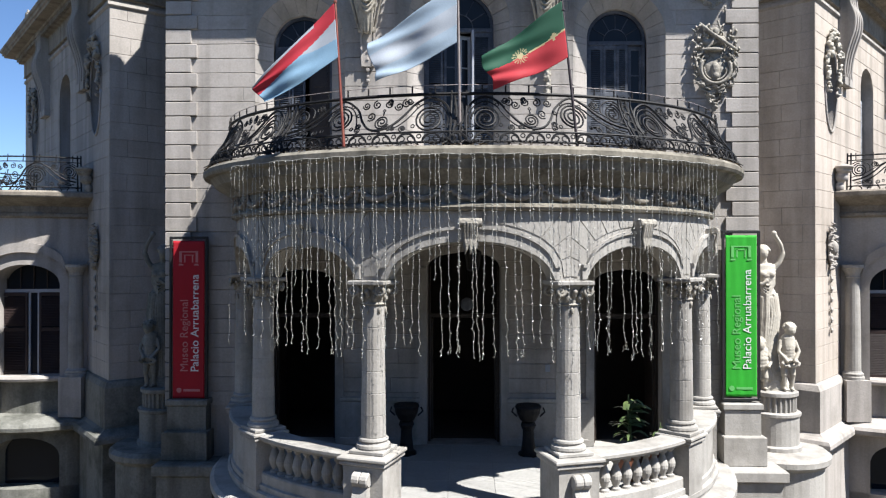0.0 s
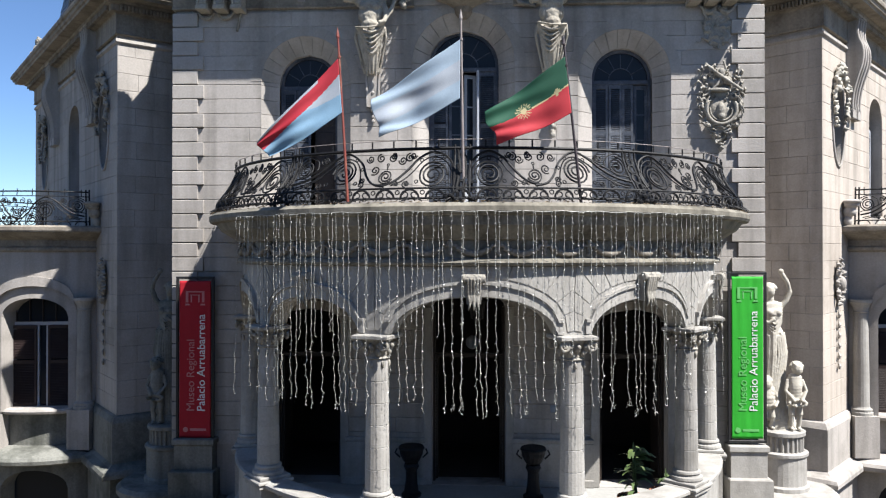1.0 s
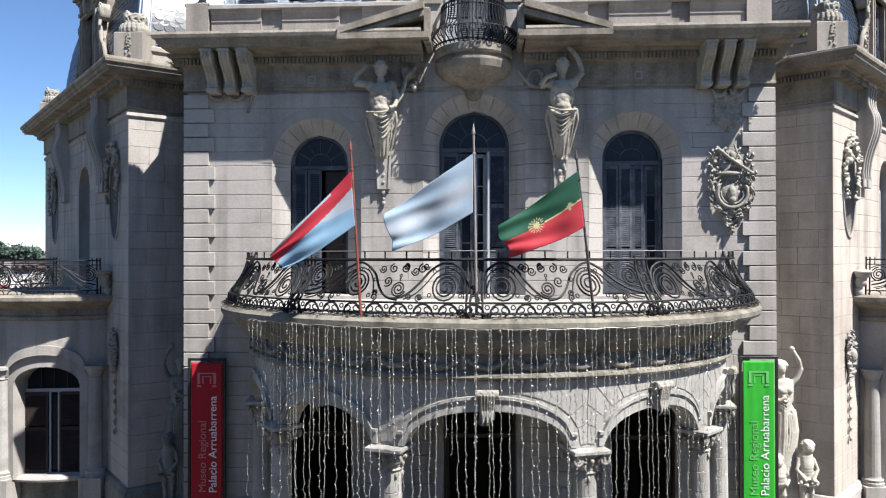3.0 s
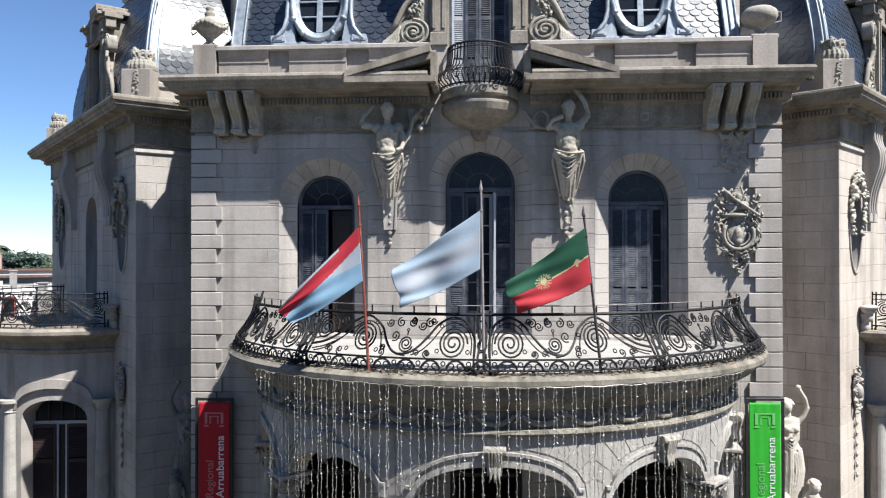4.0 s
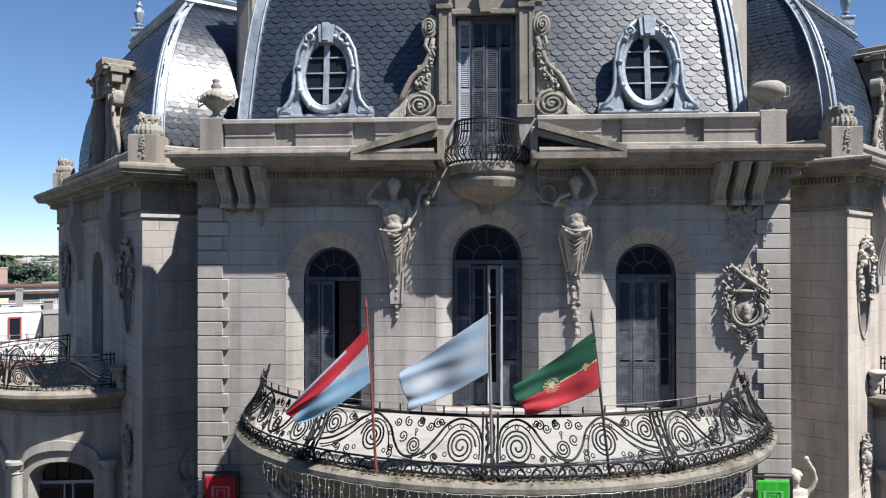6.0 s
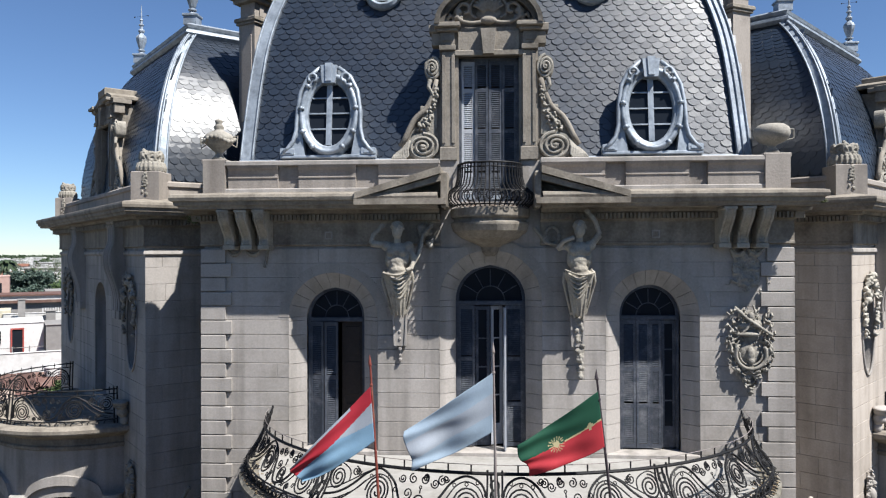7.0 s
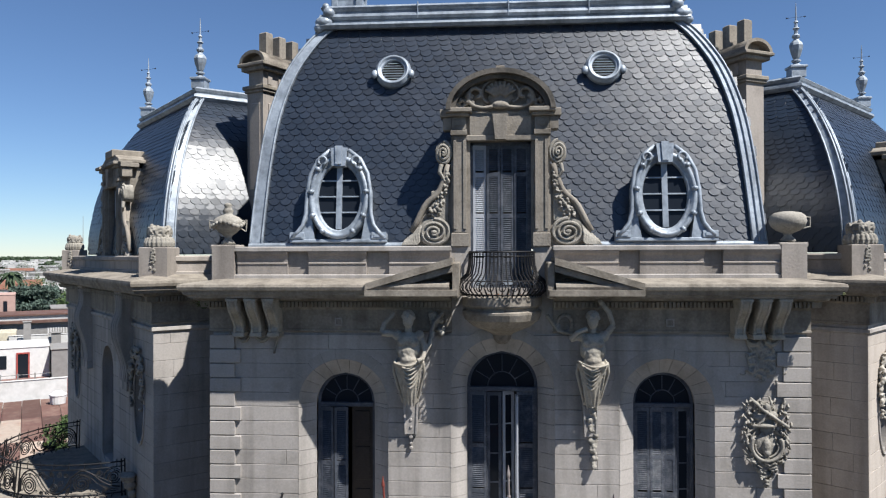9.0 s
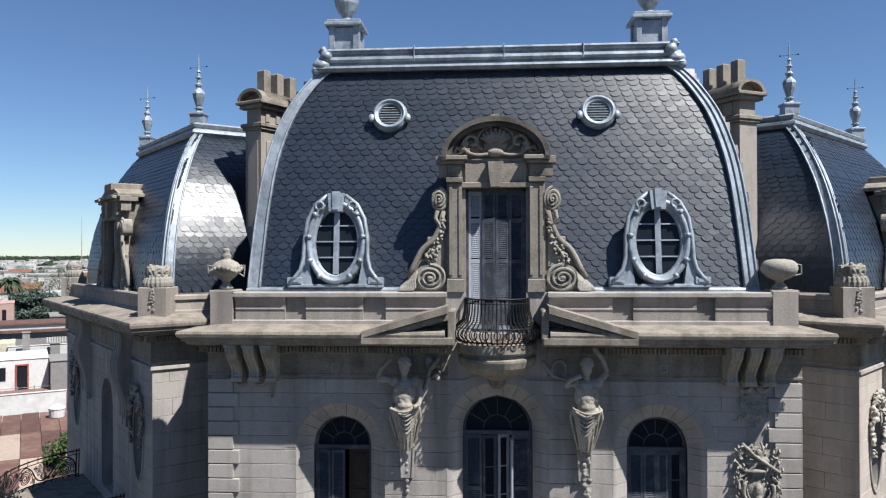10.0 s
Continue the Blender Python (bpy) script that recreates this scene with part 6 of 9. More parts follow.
def scrollwork(bm, place, s0, hand, k, z0, z1, reach=9.9, bar=0.019):
    """One bay of wrought iron: three spirals under a long double wave. place(s, z) gives the point; the bay starts
    at s0 and runs in the direction of hand, k times 3.1 long, between the bars at z0 and z1; it stops at reach."""
    h = (z1 - z0) / 0.68

    def go(pts, r=bar, fine=True):
        if pts[-1][0] > reach or pts[0][0] > reach:
            return
        line = smooth_line(pts, 4) if fine else pts
        tube(bm, [place(s0 + hand * k * x, z0 + (z - 8.92) * h) for x, z in line], r, 5)

    def curl(x, z, r, turns, start, way, thick=bar):
        go([(x + q / k * h, z + w) for q, w in spiral(0, 0, r, turns, start, way, 16)], thick, False)

    def ring(x, z, r=0.03):
        go([(x + r / k * h * math.cos(q), z + r * math.sin(q)) for q in np.linspace(0, 6.2832, 9)], bar * 0.5, False)
    thin = bar * 0.65
    # first spiral under its arch, down into the valley
    curl(0.46, 9.15, 0.25, 3.0, 180, -1, bar * 0.9)
    go([(0.12, 8.95), (0.12, 9.2), (0.22, 9.45), (0.46, 9.565), (0.70, 9.46), (0.87, 9.25), (1.02, 9.08), (1.16, 8.99), (1.34, 8.97)], bar * 1.15)
    go([(0.17, 8.98), (0.17, 9.2), (0.26, 9.39), (0.46, 9.48), (0.64, 9.40), (0.79, 9.20), (0.94, 9.04), (1.10, 8.96)], thin)
    for x, z in ((0.14, 9.30), (0.28, 9.47), (0.46, 9.44), (0.66, 9.42), (0.22, 9.02), (0.70, 9.03)):
        ring(x, z)
    # small spirals in the valley
    curl(1.22, 9.13, 0.13, 2.4, 200, 1, bar * 0.8)
    for x, z, r, st, w in ((0.80, 9.50, 0.06, 180, 1), (0.98, 9.42, 0.075, 0, -1), (1.14, 9.50, 0.06, 90, 1), (1.55, 9.46, 0.07, 0, -1), (0.84, 8.99, 0.045, 90, -1), (1.60, 9.06, 0.05, 0, 1), (2.40, 9.48, 0.06, 180, 1), (2.62, 9.02, 0.05, 90, 1)):
        curl(x, z, r, 1.6, st, w, thin)
    go([(1.22, 9.26), (1.22, 9.33)], thin, False)
    ring(1.22, 9.35, 0.022)
    curl(1.43, 9.25, 0.085, 1.5, 300, -1, thin)
    curl(1.02, 8.99, 0.05, 1.3, 0, 1, thin)
    # second arch and spiral
    curl(1.97, 9.21, 0.24, 3.0, 0, 1, bar * 0.9)
    go([(1.20, 8.95), (1.40, 9.0), (1.56, 9.16), (1.70, 9.40), (1.97, 9.57), (2.24, 9.46), (2.46, 9.27), (2.70, 9.12), (2.97, 9.05)], bar * 1.15)
    go([(1.62, 9.0), (1.68, 9.22), (1.79, 9.41), (1.97, 9.48), (2.17, 9.39), (2.40, 9.19), (2.68, 9.04), (2.92, 8.98)], thin)
    go([(2.22, 9.36), (2.48, 9.12), (2.70, 8.99), (2.86, 8.95)], thin)
    go([(1.97, 9.57), (2.20, 9.50), (2.50, 9.33), (2.75, 9.20), (2.98, 9.14)], thin)
    for x, z in ((1.66, 9.28), (1.80, 9.46), (1.97, 9.45), (2.14, 9.43), (1.70, 9.02), (2.24, 9.02)):
        ring(x, z)
    # third spiral beside the far pier
    curl(2.80, 9.33, 0.19, 2.6, 90, -1, bar * 0.85)
    go([(2.55, 9.30), (2.58, 9.47), (2.80, 9.57), (2.98, 9.50)], thin)
    # leaf curls over the foot bar and under the hand rail
    for x, way in ((0.86, 1), (1.60, -1), (2.36, 1), (2.56, -1)):
        curl(x, 8.99, 0.06, 1.4, 270, way, thin)
    for x, way in ((0.86, -1), (1.16, 1), (1.36, -1), (2.46, 1)):
        curl(x, 9.47, 0.08, 1.5, 90, way, thin)


BAYS = {}
for tag, c, out, inn in (("west", L0, LOUT, LIN), ("east", R0, ROUT, RIN)):
    nrm = Vector((-out.y, out.x)) if tag == "west" else Vector((out.y, -out.x))
    if nrm.y > 0:
        nrm = -nrm
    mo, mi = WALLS[tag, "outer"].matrix_basis.copy(), WALLS[tag, "inner"].matrix_basis.copy()
    # west base darker: moss stains plus painted shade
    low_stone = MOSS_SHADE if tag == "west" else STONE

    def loc(s):
        return WING - s if tag == "west" else s

    # oval and arched windows of the upper floor
    for i, o in enumerate(WALLS[tag, "outer", "holes"]):
        if i == 0:
            # sun and shade put into the shutter colour: dark on west, pale on east
            w = arched_window("window_wing_" + tag, o, mo, "tall arched wing window, shutters coloured dark for the shaded side" if tag == "west" else "tall arched wing window, shutters coloured pale for the sunny side", SHUTTER if tag == "west" else PALEWOOD, 11.7)
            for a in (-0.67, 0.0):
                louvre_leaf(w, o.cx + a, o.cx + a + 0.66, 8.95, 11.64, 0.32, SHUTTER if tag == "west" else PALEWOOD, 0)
        else:
            w = empty("oval_window_" + tag, mo, "dark oval window with carved foliage above", "window", kind="structure")
            bm = bmesh.new()
            prism(bm, [(o.cx + 0.49 * math.cos(a), 11.3 + 1.14 * math.sin(a)) for a in np.linspace(0, 6.2832, 33)[:-1]], 0.28, 0.3)
            part("pane", bm, GLASS, w)
            bm = bmesh.new()
            tube(bm, [(o.cx + 0.52 * math.cos(a), -0.01, 11.3 + 1.17 * math.sin(a)) for a in np.linspace(0, 6.2832, 33)], 0.035, 6)
            part("rim", bm, STONE, w, smooth=True)
            rr = random.Random(i + 5)
            B = []
            bars = []
            for k in range(80):
                # fruit and curled leaves over the head of the oval
                a = rr.uniform(0.2, 2.95)
                q = rr.uniform(0.82, 1.22)
                r = rr.uniform(0.035, 0.085)
                px, py, pz = o.cx + 0.46 * q * math.cos(a), -0.05 - rr.uniform(0, 0.11), 11.95 + 0.72 * q * math.sin(a)
                if k % 2:
                    B.append(((px, py, pz), (r, r * 0.9, r)))
                else:
                    d = rr.uniform(0, 6.28)
                    bars.append(([(px, py + 0.04, pz), (px + 0.07 * math.cos(d), py - 0.05, pz + 0.07 * math.sin(d)), (px + 0.13 * math.cos(d + 0.5), py + 0.01, pz + 0.13 * math.sin(d + 0.5))], rr.uniform(0.02, 0.034)))
            for k in range(56):
                s = -1 if k % 2 else 1
                u = rr.random()
                B.append(((o.cx + s * (0.46 + 0.12 * (1 - u) + rr.uniform(-0.06, 0.06)), -0.06 - rr.uniform(0, 0.06), 12.1 - 0.95 * u), (rr.uniform(0.025, 0.06) * (1.3 - 0.6 * u), 0.05, rr.uniform(0.03, 0.07))))
            # paler stone on the sunny east, darker on the shaded west: light in the colour
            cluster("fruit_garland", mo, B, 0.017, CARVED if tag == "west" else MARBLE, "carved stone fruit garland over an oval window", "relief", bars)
    # tall scroll brackets
    for s in (2.4, 7.6):
        scroll_bracket(mo, loc(s), 14.30, 2.75, 0.40, 0.32, STONE, "tall double scroll bracket under the wing cornice", "tall wing brackets", TALL_S, (-0.22, 0.22))
    # band under the cornice on both faces, and moulded base
    trim = empty("trim_wing_" + tag, None, "moulded stone bands round the wing", "moulding", kind="structure")
    far = c + out * WING
    pth = [tuple(far), tuple(c), tuple(c + inn * 3.0)] if tag == "west" else [tuple(c + inn * 3.0), tuple(c), tuple(far)]
    for prof in ([(0.0, 13.46), (0.05, 13.44), (0.06, 13.36), (0.03, 13.33), (0.0, 13.31)],
                 [(0.0, 3.62), (0.07, 3.58), (0.10, 3.52), (0.14, 3.44), (0.14, 2.4), (0.22, 2.34), (0.42, 2.28), (0.46, 2.2), (0.46, 2.1), (0.2, 2.02), (0.2, 0.0), (0.0, 0.0)]):
        bm = bmesh.new()
        sweep(bm, pth, prof)
        part("band", bm, low_stone if prof[0][1] < 5 else STONE, trim)
    # round-bellied bay with balcony
    bay = Bay(c, out, nrm, 5.15, 2.95, 2.85)
    BAYS[tag] = bay
    sgn = -1  # the side that faces the entrance
    bw = empty("bay_" + tag, None, "half-round stone bay of the wing with a balcony on top", "bay", kind="structure")
    gaps = [(-76, -40), (-22, 22), (40, 76)]

    def low_edge(d, top=True):
        for a, b in gaps:
            if a < d < b:
                u = (d - (a + b) / 2) / ((b - a) / 2)
                return 6.05 + 0.55 * math.sqrt(max(1 - u * u, 0))
        return 3.45
    ds = sorted({-90 + 1.5 * i for i in range(121)} | {a - 0.01 for g in gaps for a in g} | {a + 0.01 for g in gaps for a in g})
    bm = bmesh.new()
    bay_strip(bm, bay, ds, low_edge, lambda d: 7.9, -0.78, 0.0)
    part("bay_wall", bm, STONE, bw)
    bm = bmesh.new()
    bay_strip(bm, bay, ds, lambda d: 0.0 if low_edge(d) < 4 else low_edge(d) - 4.75, lambda d: 2.2, -0.8, 0.0)
    bay_strip(bm, bay, ds, lambda d: 0.0, lambda d: 0.45, -0.8, 0.0)
    bay_strip(bm, bay, ds, lambda d: 2.2, lambda d: 3.45, -0.8, -0.42)
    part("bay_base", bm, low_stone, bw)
    bm = bmesh.new()
    bay_loft(bm, bay, [(-0.35, 7.86), (0.03, 7.88), (0.10, 7.92), (0.10, 8.0), (0.05, 8.03), (0.05, 8.2), (0.18, 8.26), (0.38, 8.34), (0.48, 8.4), (0.58, 8.42), (0.60, 8.46), (0.60, 8.55), (0.54, 8.6)])
    part("balcony_slab", bm, WEATHERED, bw)
    # sill lip carried out past the dado, added to shade the wall below
    bm = bmesh.new()
    sweep(bm, bay.path(0, 90, -90, 40) if tag == "west" else bay.path(0, -90, 90, 40), [(-0.6, 3.52), (-0.12, 3.50), (-0.08, 3.44), (-0.10, 3.38), (-0.22, 3.34), (-0.45, 3.3)])
    part("sill_band", bm, STONE, bw)
    bm = bmesh.new()
    sweep(bm, bay.path(0, 90, -90, 40) if tag == "west" else bay.path(0, -90, 90, 40), [(-0.5, 2.44), (0.0, 2.42), (0.25, 2.36), (0.45, 2.3), (0.5, 2.22), (0.48, 2.12), (0.2, 2.02), (0.0, 2.0)])
    part("ledge", bm, low_stone, bw)
    for a, b in gaps:
        dd = [a - 3 + (b - a + 6) * i / 20 for i in range(21)]

        def hood(d, a=a, b=b):
            u = (d - (a + b) / 2) / ((b - a) / 2 + 3)
            return 6.32 + 0.62 * math.sqrt(max(1 - u * u, 0))
        bm = bmesh.new()
        bay_strip(bm, bay, dd, hood, lambda d: hood(d) + 0.26, -0.1, 0.10)
        part("hood_moulding", bm, STONE, bw)
        mid = (a + b) / 2
        p = bay.at(mid, 0.0)
        t = (bay.at(mid + 1) - bay.at(mid - 1)).normalized()
        fm = frame_at(p, t if t.cross(bay.at(mid) - bay.c) < 0 else -t)
        half = (bay.at(b) - bay.at(a)).length / 2
        bw2 = empty("bay_window_" + tag, fm, "tall bay window with red-brown louvred shutters, one open", "window", kind="structure")
        bm = bmesh.new()
        box(bm, -half - 0.1, half + 0.1, 0.60, 0.64, 5.80, 5.9)
        for q in (-0.13, 0.11):
            box(bm, q, q + 0.05, 0.60, 0.65, 3.5, 5.85)
        part("window_frame", bm, PALEWOOD, bw2)
        bm = bmesh.new()
        box(bm, -half - 0.12, half + 0.12, 0.68, 0.70, 3.45, 6.75)
        part("pane", bm, GLASS, bw2)
        for x0, x1, tn in ((-half, -0.14, 0), (0.17, half, 5)):
            louvre_leaf(bw2, x0, x1, 3.5, 5.8, 0.57, REDWOOD, tn)
        bm = bmesh.new()
        for x in (-0.5, -0.25, 0, 0.25, 0.5):
            box(bm, x * half * 1.6 - 0.012, x * half * 1.6 + 0.012, 0.62, 0.65, 5.9, 6.6)
        part("glazing_bars", bm, DARKWOOD, bw2)
        bm = bmesh.new()
        box(bm, -half - 0.1, half + 0.1, 0.62, 0.66, 0.3, 2.1)
        part("cellar_pane", bm, GLASS, bw2, "dark cellar window below the sill")
    for d in (-84, -33, 33, 84):
        p = bay.at(d, 0.02)
        pd = empty("bay_column", None, "engaged stone column on the wing bay", "column", "bay columns", "structure")
        engaged_column(pd, p, 3.5, 6.6, 0.2)
        bm = bmesh.new()
        box(bm, p.x - 0.32, p.x + 0.32, p.y - 0.32, p.y + 0.32, 2.4, 3.5)
        part("plinth", bm, STONE, pd)
    # railing of the bay balcony
    rl = empty("balcony_railing", None, "black wrought iron scroll railing on the wing balcony", "railing", "wing balcony railings")
    def on_bay(s, z, bay=bay):
        p = bay.at(s, 0.22 - 0.10 * max(z - 8.6, 0))
        return (p.x, p.y, z)
    for z, r in ((8.72, 0.018), (9.42, 0.014), (9.55, 0.022)):
        bm = bmesh.new()
        tube(bm, [on_bay(-86 + 172 * i / 60, z) for i in range(61)], r, 6)
        part("rail_bar", bm, IRON, rl)
    def along_bay(q, z, on_bay=on_bay):
        return on_bay(-86 + 172 * min(max(q, 0.0), 9.3) / 9.3, z)
    for i in range(22):
        q = 9.3 * (i + 0.5) / 22
        bm = bmesh.new()
        tube(bm, [along_bay(q, 9.42), along_bay(q, 9.62)], 0.012, 5)
        part("stay", bm, IRON, rl)
        bm = bmesh.new()
        tube(bm, [along_bay(q + 0.15 * math.cos(a), 8.62 + 0.11 * math.sin(a)) for a in np.linspace(0, math.pi, 8)], 0.014, 5)
        part("foot_scroll", bm, IRON, rl)
    for q in (0.02, 3.1, 6.2, 9.28):
        for w in (-0.07, 0.07):
            bm = bmesh.new()
            tube(bm, [along_bay(q + w, 8.6), along_bay(q + w, 9.62)], 0.02, 6)
            part("baluster_post", bm, IRON, rl)
    for q, hand in ((3.1, -1), (3.1, 1), (9.3, -1)):
        bm = bmesh.new()
        scrollwork(bm, along_bay, q, hand, 1.0, 8.74, 9.42)
        part("scroll_panel", bm, IRON, rl)
    # bracket under the balcony's end and rosette drop on the wall below
    for s in (1.75,):
        B = [((loc(s), -0.22, 9.22), (0.34, 0.24, 0.07)), ((loc(s), -0.2, 9.12), (0.26, 0.2, 0.07)), ((loc(s), -0.15, 8.95), (0.2, 0.17, 0.15)), ((loc(s), -0.1, 8.7), (0.14, 0.12, 0.16)), ((loc(s), -0.06, 8.5), (0.09, 0.08, 0.1))]
        # console stone lightened on the east for the sun there
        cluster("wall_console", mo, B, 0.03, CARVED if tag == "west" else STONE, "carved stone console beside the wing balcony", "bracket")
        rr = random.Random(8)
        x = loc(1.15)
        B = [((x + 0.02, -0.11, 7.05), (0.15, 0.12, 0.20)), ((x, -0.04, 7.1), (0.24, 0.05, 0.48))]
        bars = []
        for k in range(60):
            a, q = rr.uniform(0, 6.28), rr.uniform(0.75, 1.15)
            px, pz = x + 0.25 * q * math.cos(a), 7.08 + 0.52 * q * math.sin(a)
            d = rr.uniform(0, 6.28)
            bars.append(([(px - 0.05 * math.cos(d), -0.06, pz - 0.05 * math.sin(d)), (px, -0.12 - rr.uniform(0, 0.05), pz), (px + 0.05 * math.cos(d + 0.7), -0.06, pz + 0.05 * math.sin(d + 0.7))], rr.uniform(0.018, 0.034)))
        bars.append(([(x, -0.035, 6.5), (x, -0.03, 4.85)], 0.012))
        for k in range(6):
            z = 6.24 - 0.27 * k
            for q in (-1, 0, 1):
                bars.append(([(x, -0.05, z + 0.06), (x + 0.05 * q, -0.08, z), (x + 0.02 * q, -0.05, z - 0.08)], 0.024))
        # rosette stone likewise coloured by its sunny or shaded side
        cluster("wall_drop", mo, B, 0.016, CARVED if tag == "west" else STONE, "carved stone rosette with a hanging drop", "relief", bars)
    # parapet, corner pedestal with carved crown, far pedestal
    par = empty("wing_parapet_" + tag, None, "plain stone parapet of the wing", "parapet", kind="structure")
    pth2 = [tuple(far), tuple(c), tuple(c + inn * 3.4)] if tag == "west" else [tuple(c + inn * 3.4), tuple(c), tuple(far)]
    bm = bmesh.new()
    sweep(bm, pth2, [(-0.45, 15.30), (-0.12, 15.32), (-0.08, 15.28), (-0.08, 15.18), (-0.14, 15.16), (-0.14, 14.9), (-0.08, 14.88), (-0.08, 14.7), (-0.45, 14.7)])
    part("parapet_wall", bm, STONE_TAN, par)
    bm = bmesh.new()
    slab(bm, [tuple(c), tuple(c + out * WING), tuple(c + out * WING + inn * 8), tuple(c + inn * 8)], 14.6, 14.72)
    part("gutter_floor", bm, ZINC, par)
    for s, sc, turn in ((0.0, 1.0, 0), (WING - 0.35, 0.85, 0)):
        p = c + out * (s + 0.22) + inn * 0.22
        pd = empty("parapet_pedestal", Matrix.Translation((p.x, p.y, 14.72)), "square stone pedestal crowned by a carved scroll block", "pedestal", "parapet pedestals")
        bm = bmesh.new()
        soft_box(bm, -0.38 * sc, 0.38 * sc, -0.38 * sc, 0.38 * sc, 0, 0.82, 0.02)
        part("block", bm, STONE_TAN, pd)
        bm = bmesh.new()
        rr = random.Random(3)
        for k in range(20):
            # drooping leaves round the foot, curls above
            a = 2 * math.pi * k / 20
            ca, sa = math.cos(a), math.sin(a)
            tube(bm, [(0.24 * sc * ca, 0.24 * sc * sa, 1.06), (0.33 * sc * ca, 0.33 * sc * sa, 1.04), (0.37 * sc * ca, 0.37 * sc * sa, 0.93), (0.36 * sc * ca, 0.36 * sc * sa, 0.83)], 0.05 * sc, 6, 0.03)
        for k in range(10):
            a = 2 * math.pi * k / 10 + 0.2
            t = Vector((-math.sin(a), math.cos(a), 0))
            p = Vector((0.27 * sc * math.cos(a), 0.27 * sc * math.sin(a), 1.20))
            tube(bm, [p + t * u * sc + Vector((0, 0, w * sc)) for u, w in spiral(0, 0, 0.14, 1.5, 90 * (k % 2), 1, 12)], 0.042 * sc, 6)
        for k in range(16):
            a = rr.uniform(0, 6.28)
            ball(bm, (rr.uniform(0.05, 0.26) * sc * math.cos(a), rr.uniform(0.05, 0.26) * sc * math.sin(a), 1.30 + rr.uniform(-0.05, 0.08)), rr.uniform(0.04, 0.08) * sc, 1)
        lathe(bm, [(0.36 * sc, 0.82), (0.38 * sc, 0.95), (0.26 * sc, 1.08), (0.28 * sc, 1.2), (0.2 * sc, 1.34), (0.05 * sc, 1.38)], 16)
        fuse(part("carved_crown", bm, CARVED, pd), 0.016)
        bm = bmesh.new()
        for k in range(22):
            ball(bm, (rr.uniform(-0.07, 0.07), -0.385 * sc, 0.76 - 0.55 * rr.random()), (rr.uniform(0.025, 0.045), 0.035, rr.uniform(0.03, 0.06)), 1)
        fuse(part("husk_drop", bm, CARVED, pd), 0.014)
    dormer(mo @ Matrix.Translation((loc(5.6), 0.25, 0)), 15.1, False, "carved stone wing dormer with side scrolls seen from its side")
    # roof trim: hip strips, crown and finials
    lines = WING_HIPS[tag]
    wr = WING_HIPS[tag, "ob"]
    i3, o3 = Vector((*inn, 0)), Vector((*out, 0))
    hip_strip(lines[0], i3, 0.2, wr, 1, 0.10)
    hip_strip(lines[0], o3, 0.10, wr, 1, 0.10)
    bm = bmesh.new()
    tp = [l[-1].xy for l in lines]
    ring = [tuple(p) for p in (tp if tag == "east" else tp[::-1])]
    sweep(bm, ring, [(-0.5, 20.5), (0.05, 20.48), (0.13, 20.42), (0.1, 20.34), (0.06, 20.3), (0.16, 20.24), (0.18, 20.16), (0.1, 20.06), (0.0, 20.04)], closed=True)
    part("crown_moulding", bm, ZINC, wr)
    bm = bmesh.new()
    slab(bm, [tuple(p) for p in tp], 20.05, 20.46)
    part("crown_flat", bm, ZINC, wr)
    for k in (0, 1):
        p = tp[k] + (tp[2] - tp[0] if k == 0 else tp[3] - tp[1]).normalized() * 0.25
        fn = empty("roof_finial", Matrix.Translation((p.x, p.y, 20.46)) @ Matrix.Diagonal((0.86, 0.86, 0.77, 1)), "pale zinc roof finial with urn and spike", "finial", "roof finials")
        bm = bmesh.new()
        soft_box(bm, -0.24, 0.24, -0.24, 0.24, 0, 0.42, 0.02)
        soft_box(bm, -0.28, 0.28, -0.28, 0.28, 0.36, 0.46, 0.02)
        part("base", bm, ZINC, fn)
        bm = bmesh.new()
        lathe(bm, [(0.2, 0.46), (0.12, 0.54), (0.08, 0.6), (0.16, 0.64), (0.16, 0.68), (0.09, 0.72), (0.12, 0.78), (0.21, 1.08), (0.235, 1.24), (0.20, 1.34), (0.11, 1.44), (0.08, 1.5), (0.13, 1.56), (0.14, 1.62), (0.07, 1.7), (0.07, 1.85), (0.12, 1.9), (0.06, 1.96), (0.05, 2.1), (0.08, 2.14), (0.03, 2.22), (0.02, 2.7), (0.006, 2.9)], 8)
        part("urn_and_spike", bm, ZINC, fn)
        bm = bmesh.new()
        tube(bm, [(-0.3, 0, 2.3), (0.3, 0, 2.36)], 0.006, 4)
        ball(bm, (-0.3, 0, 2.3), 0.035, 1)
        ball(bm, (0.3, 0, 2.36), 0.035, 1)
        part("cross_wire", bm, IRON, fn)

# ---- porch columns ----
def tangent(d):
    return (bow(CA, CB, d + 0.5) - bow(CA, CB, d - 0.5)).normalized()


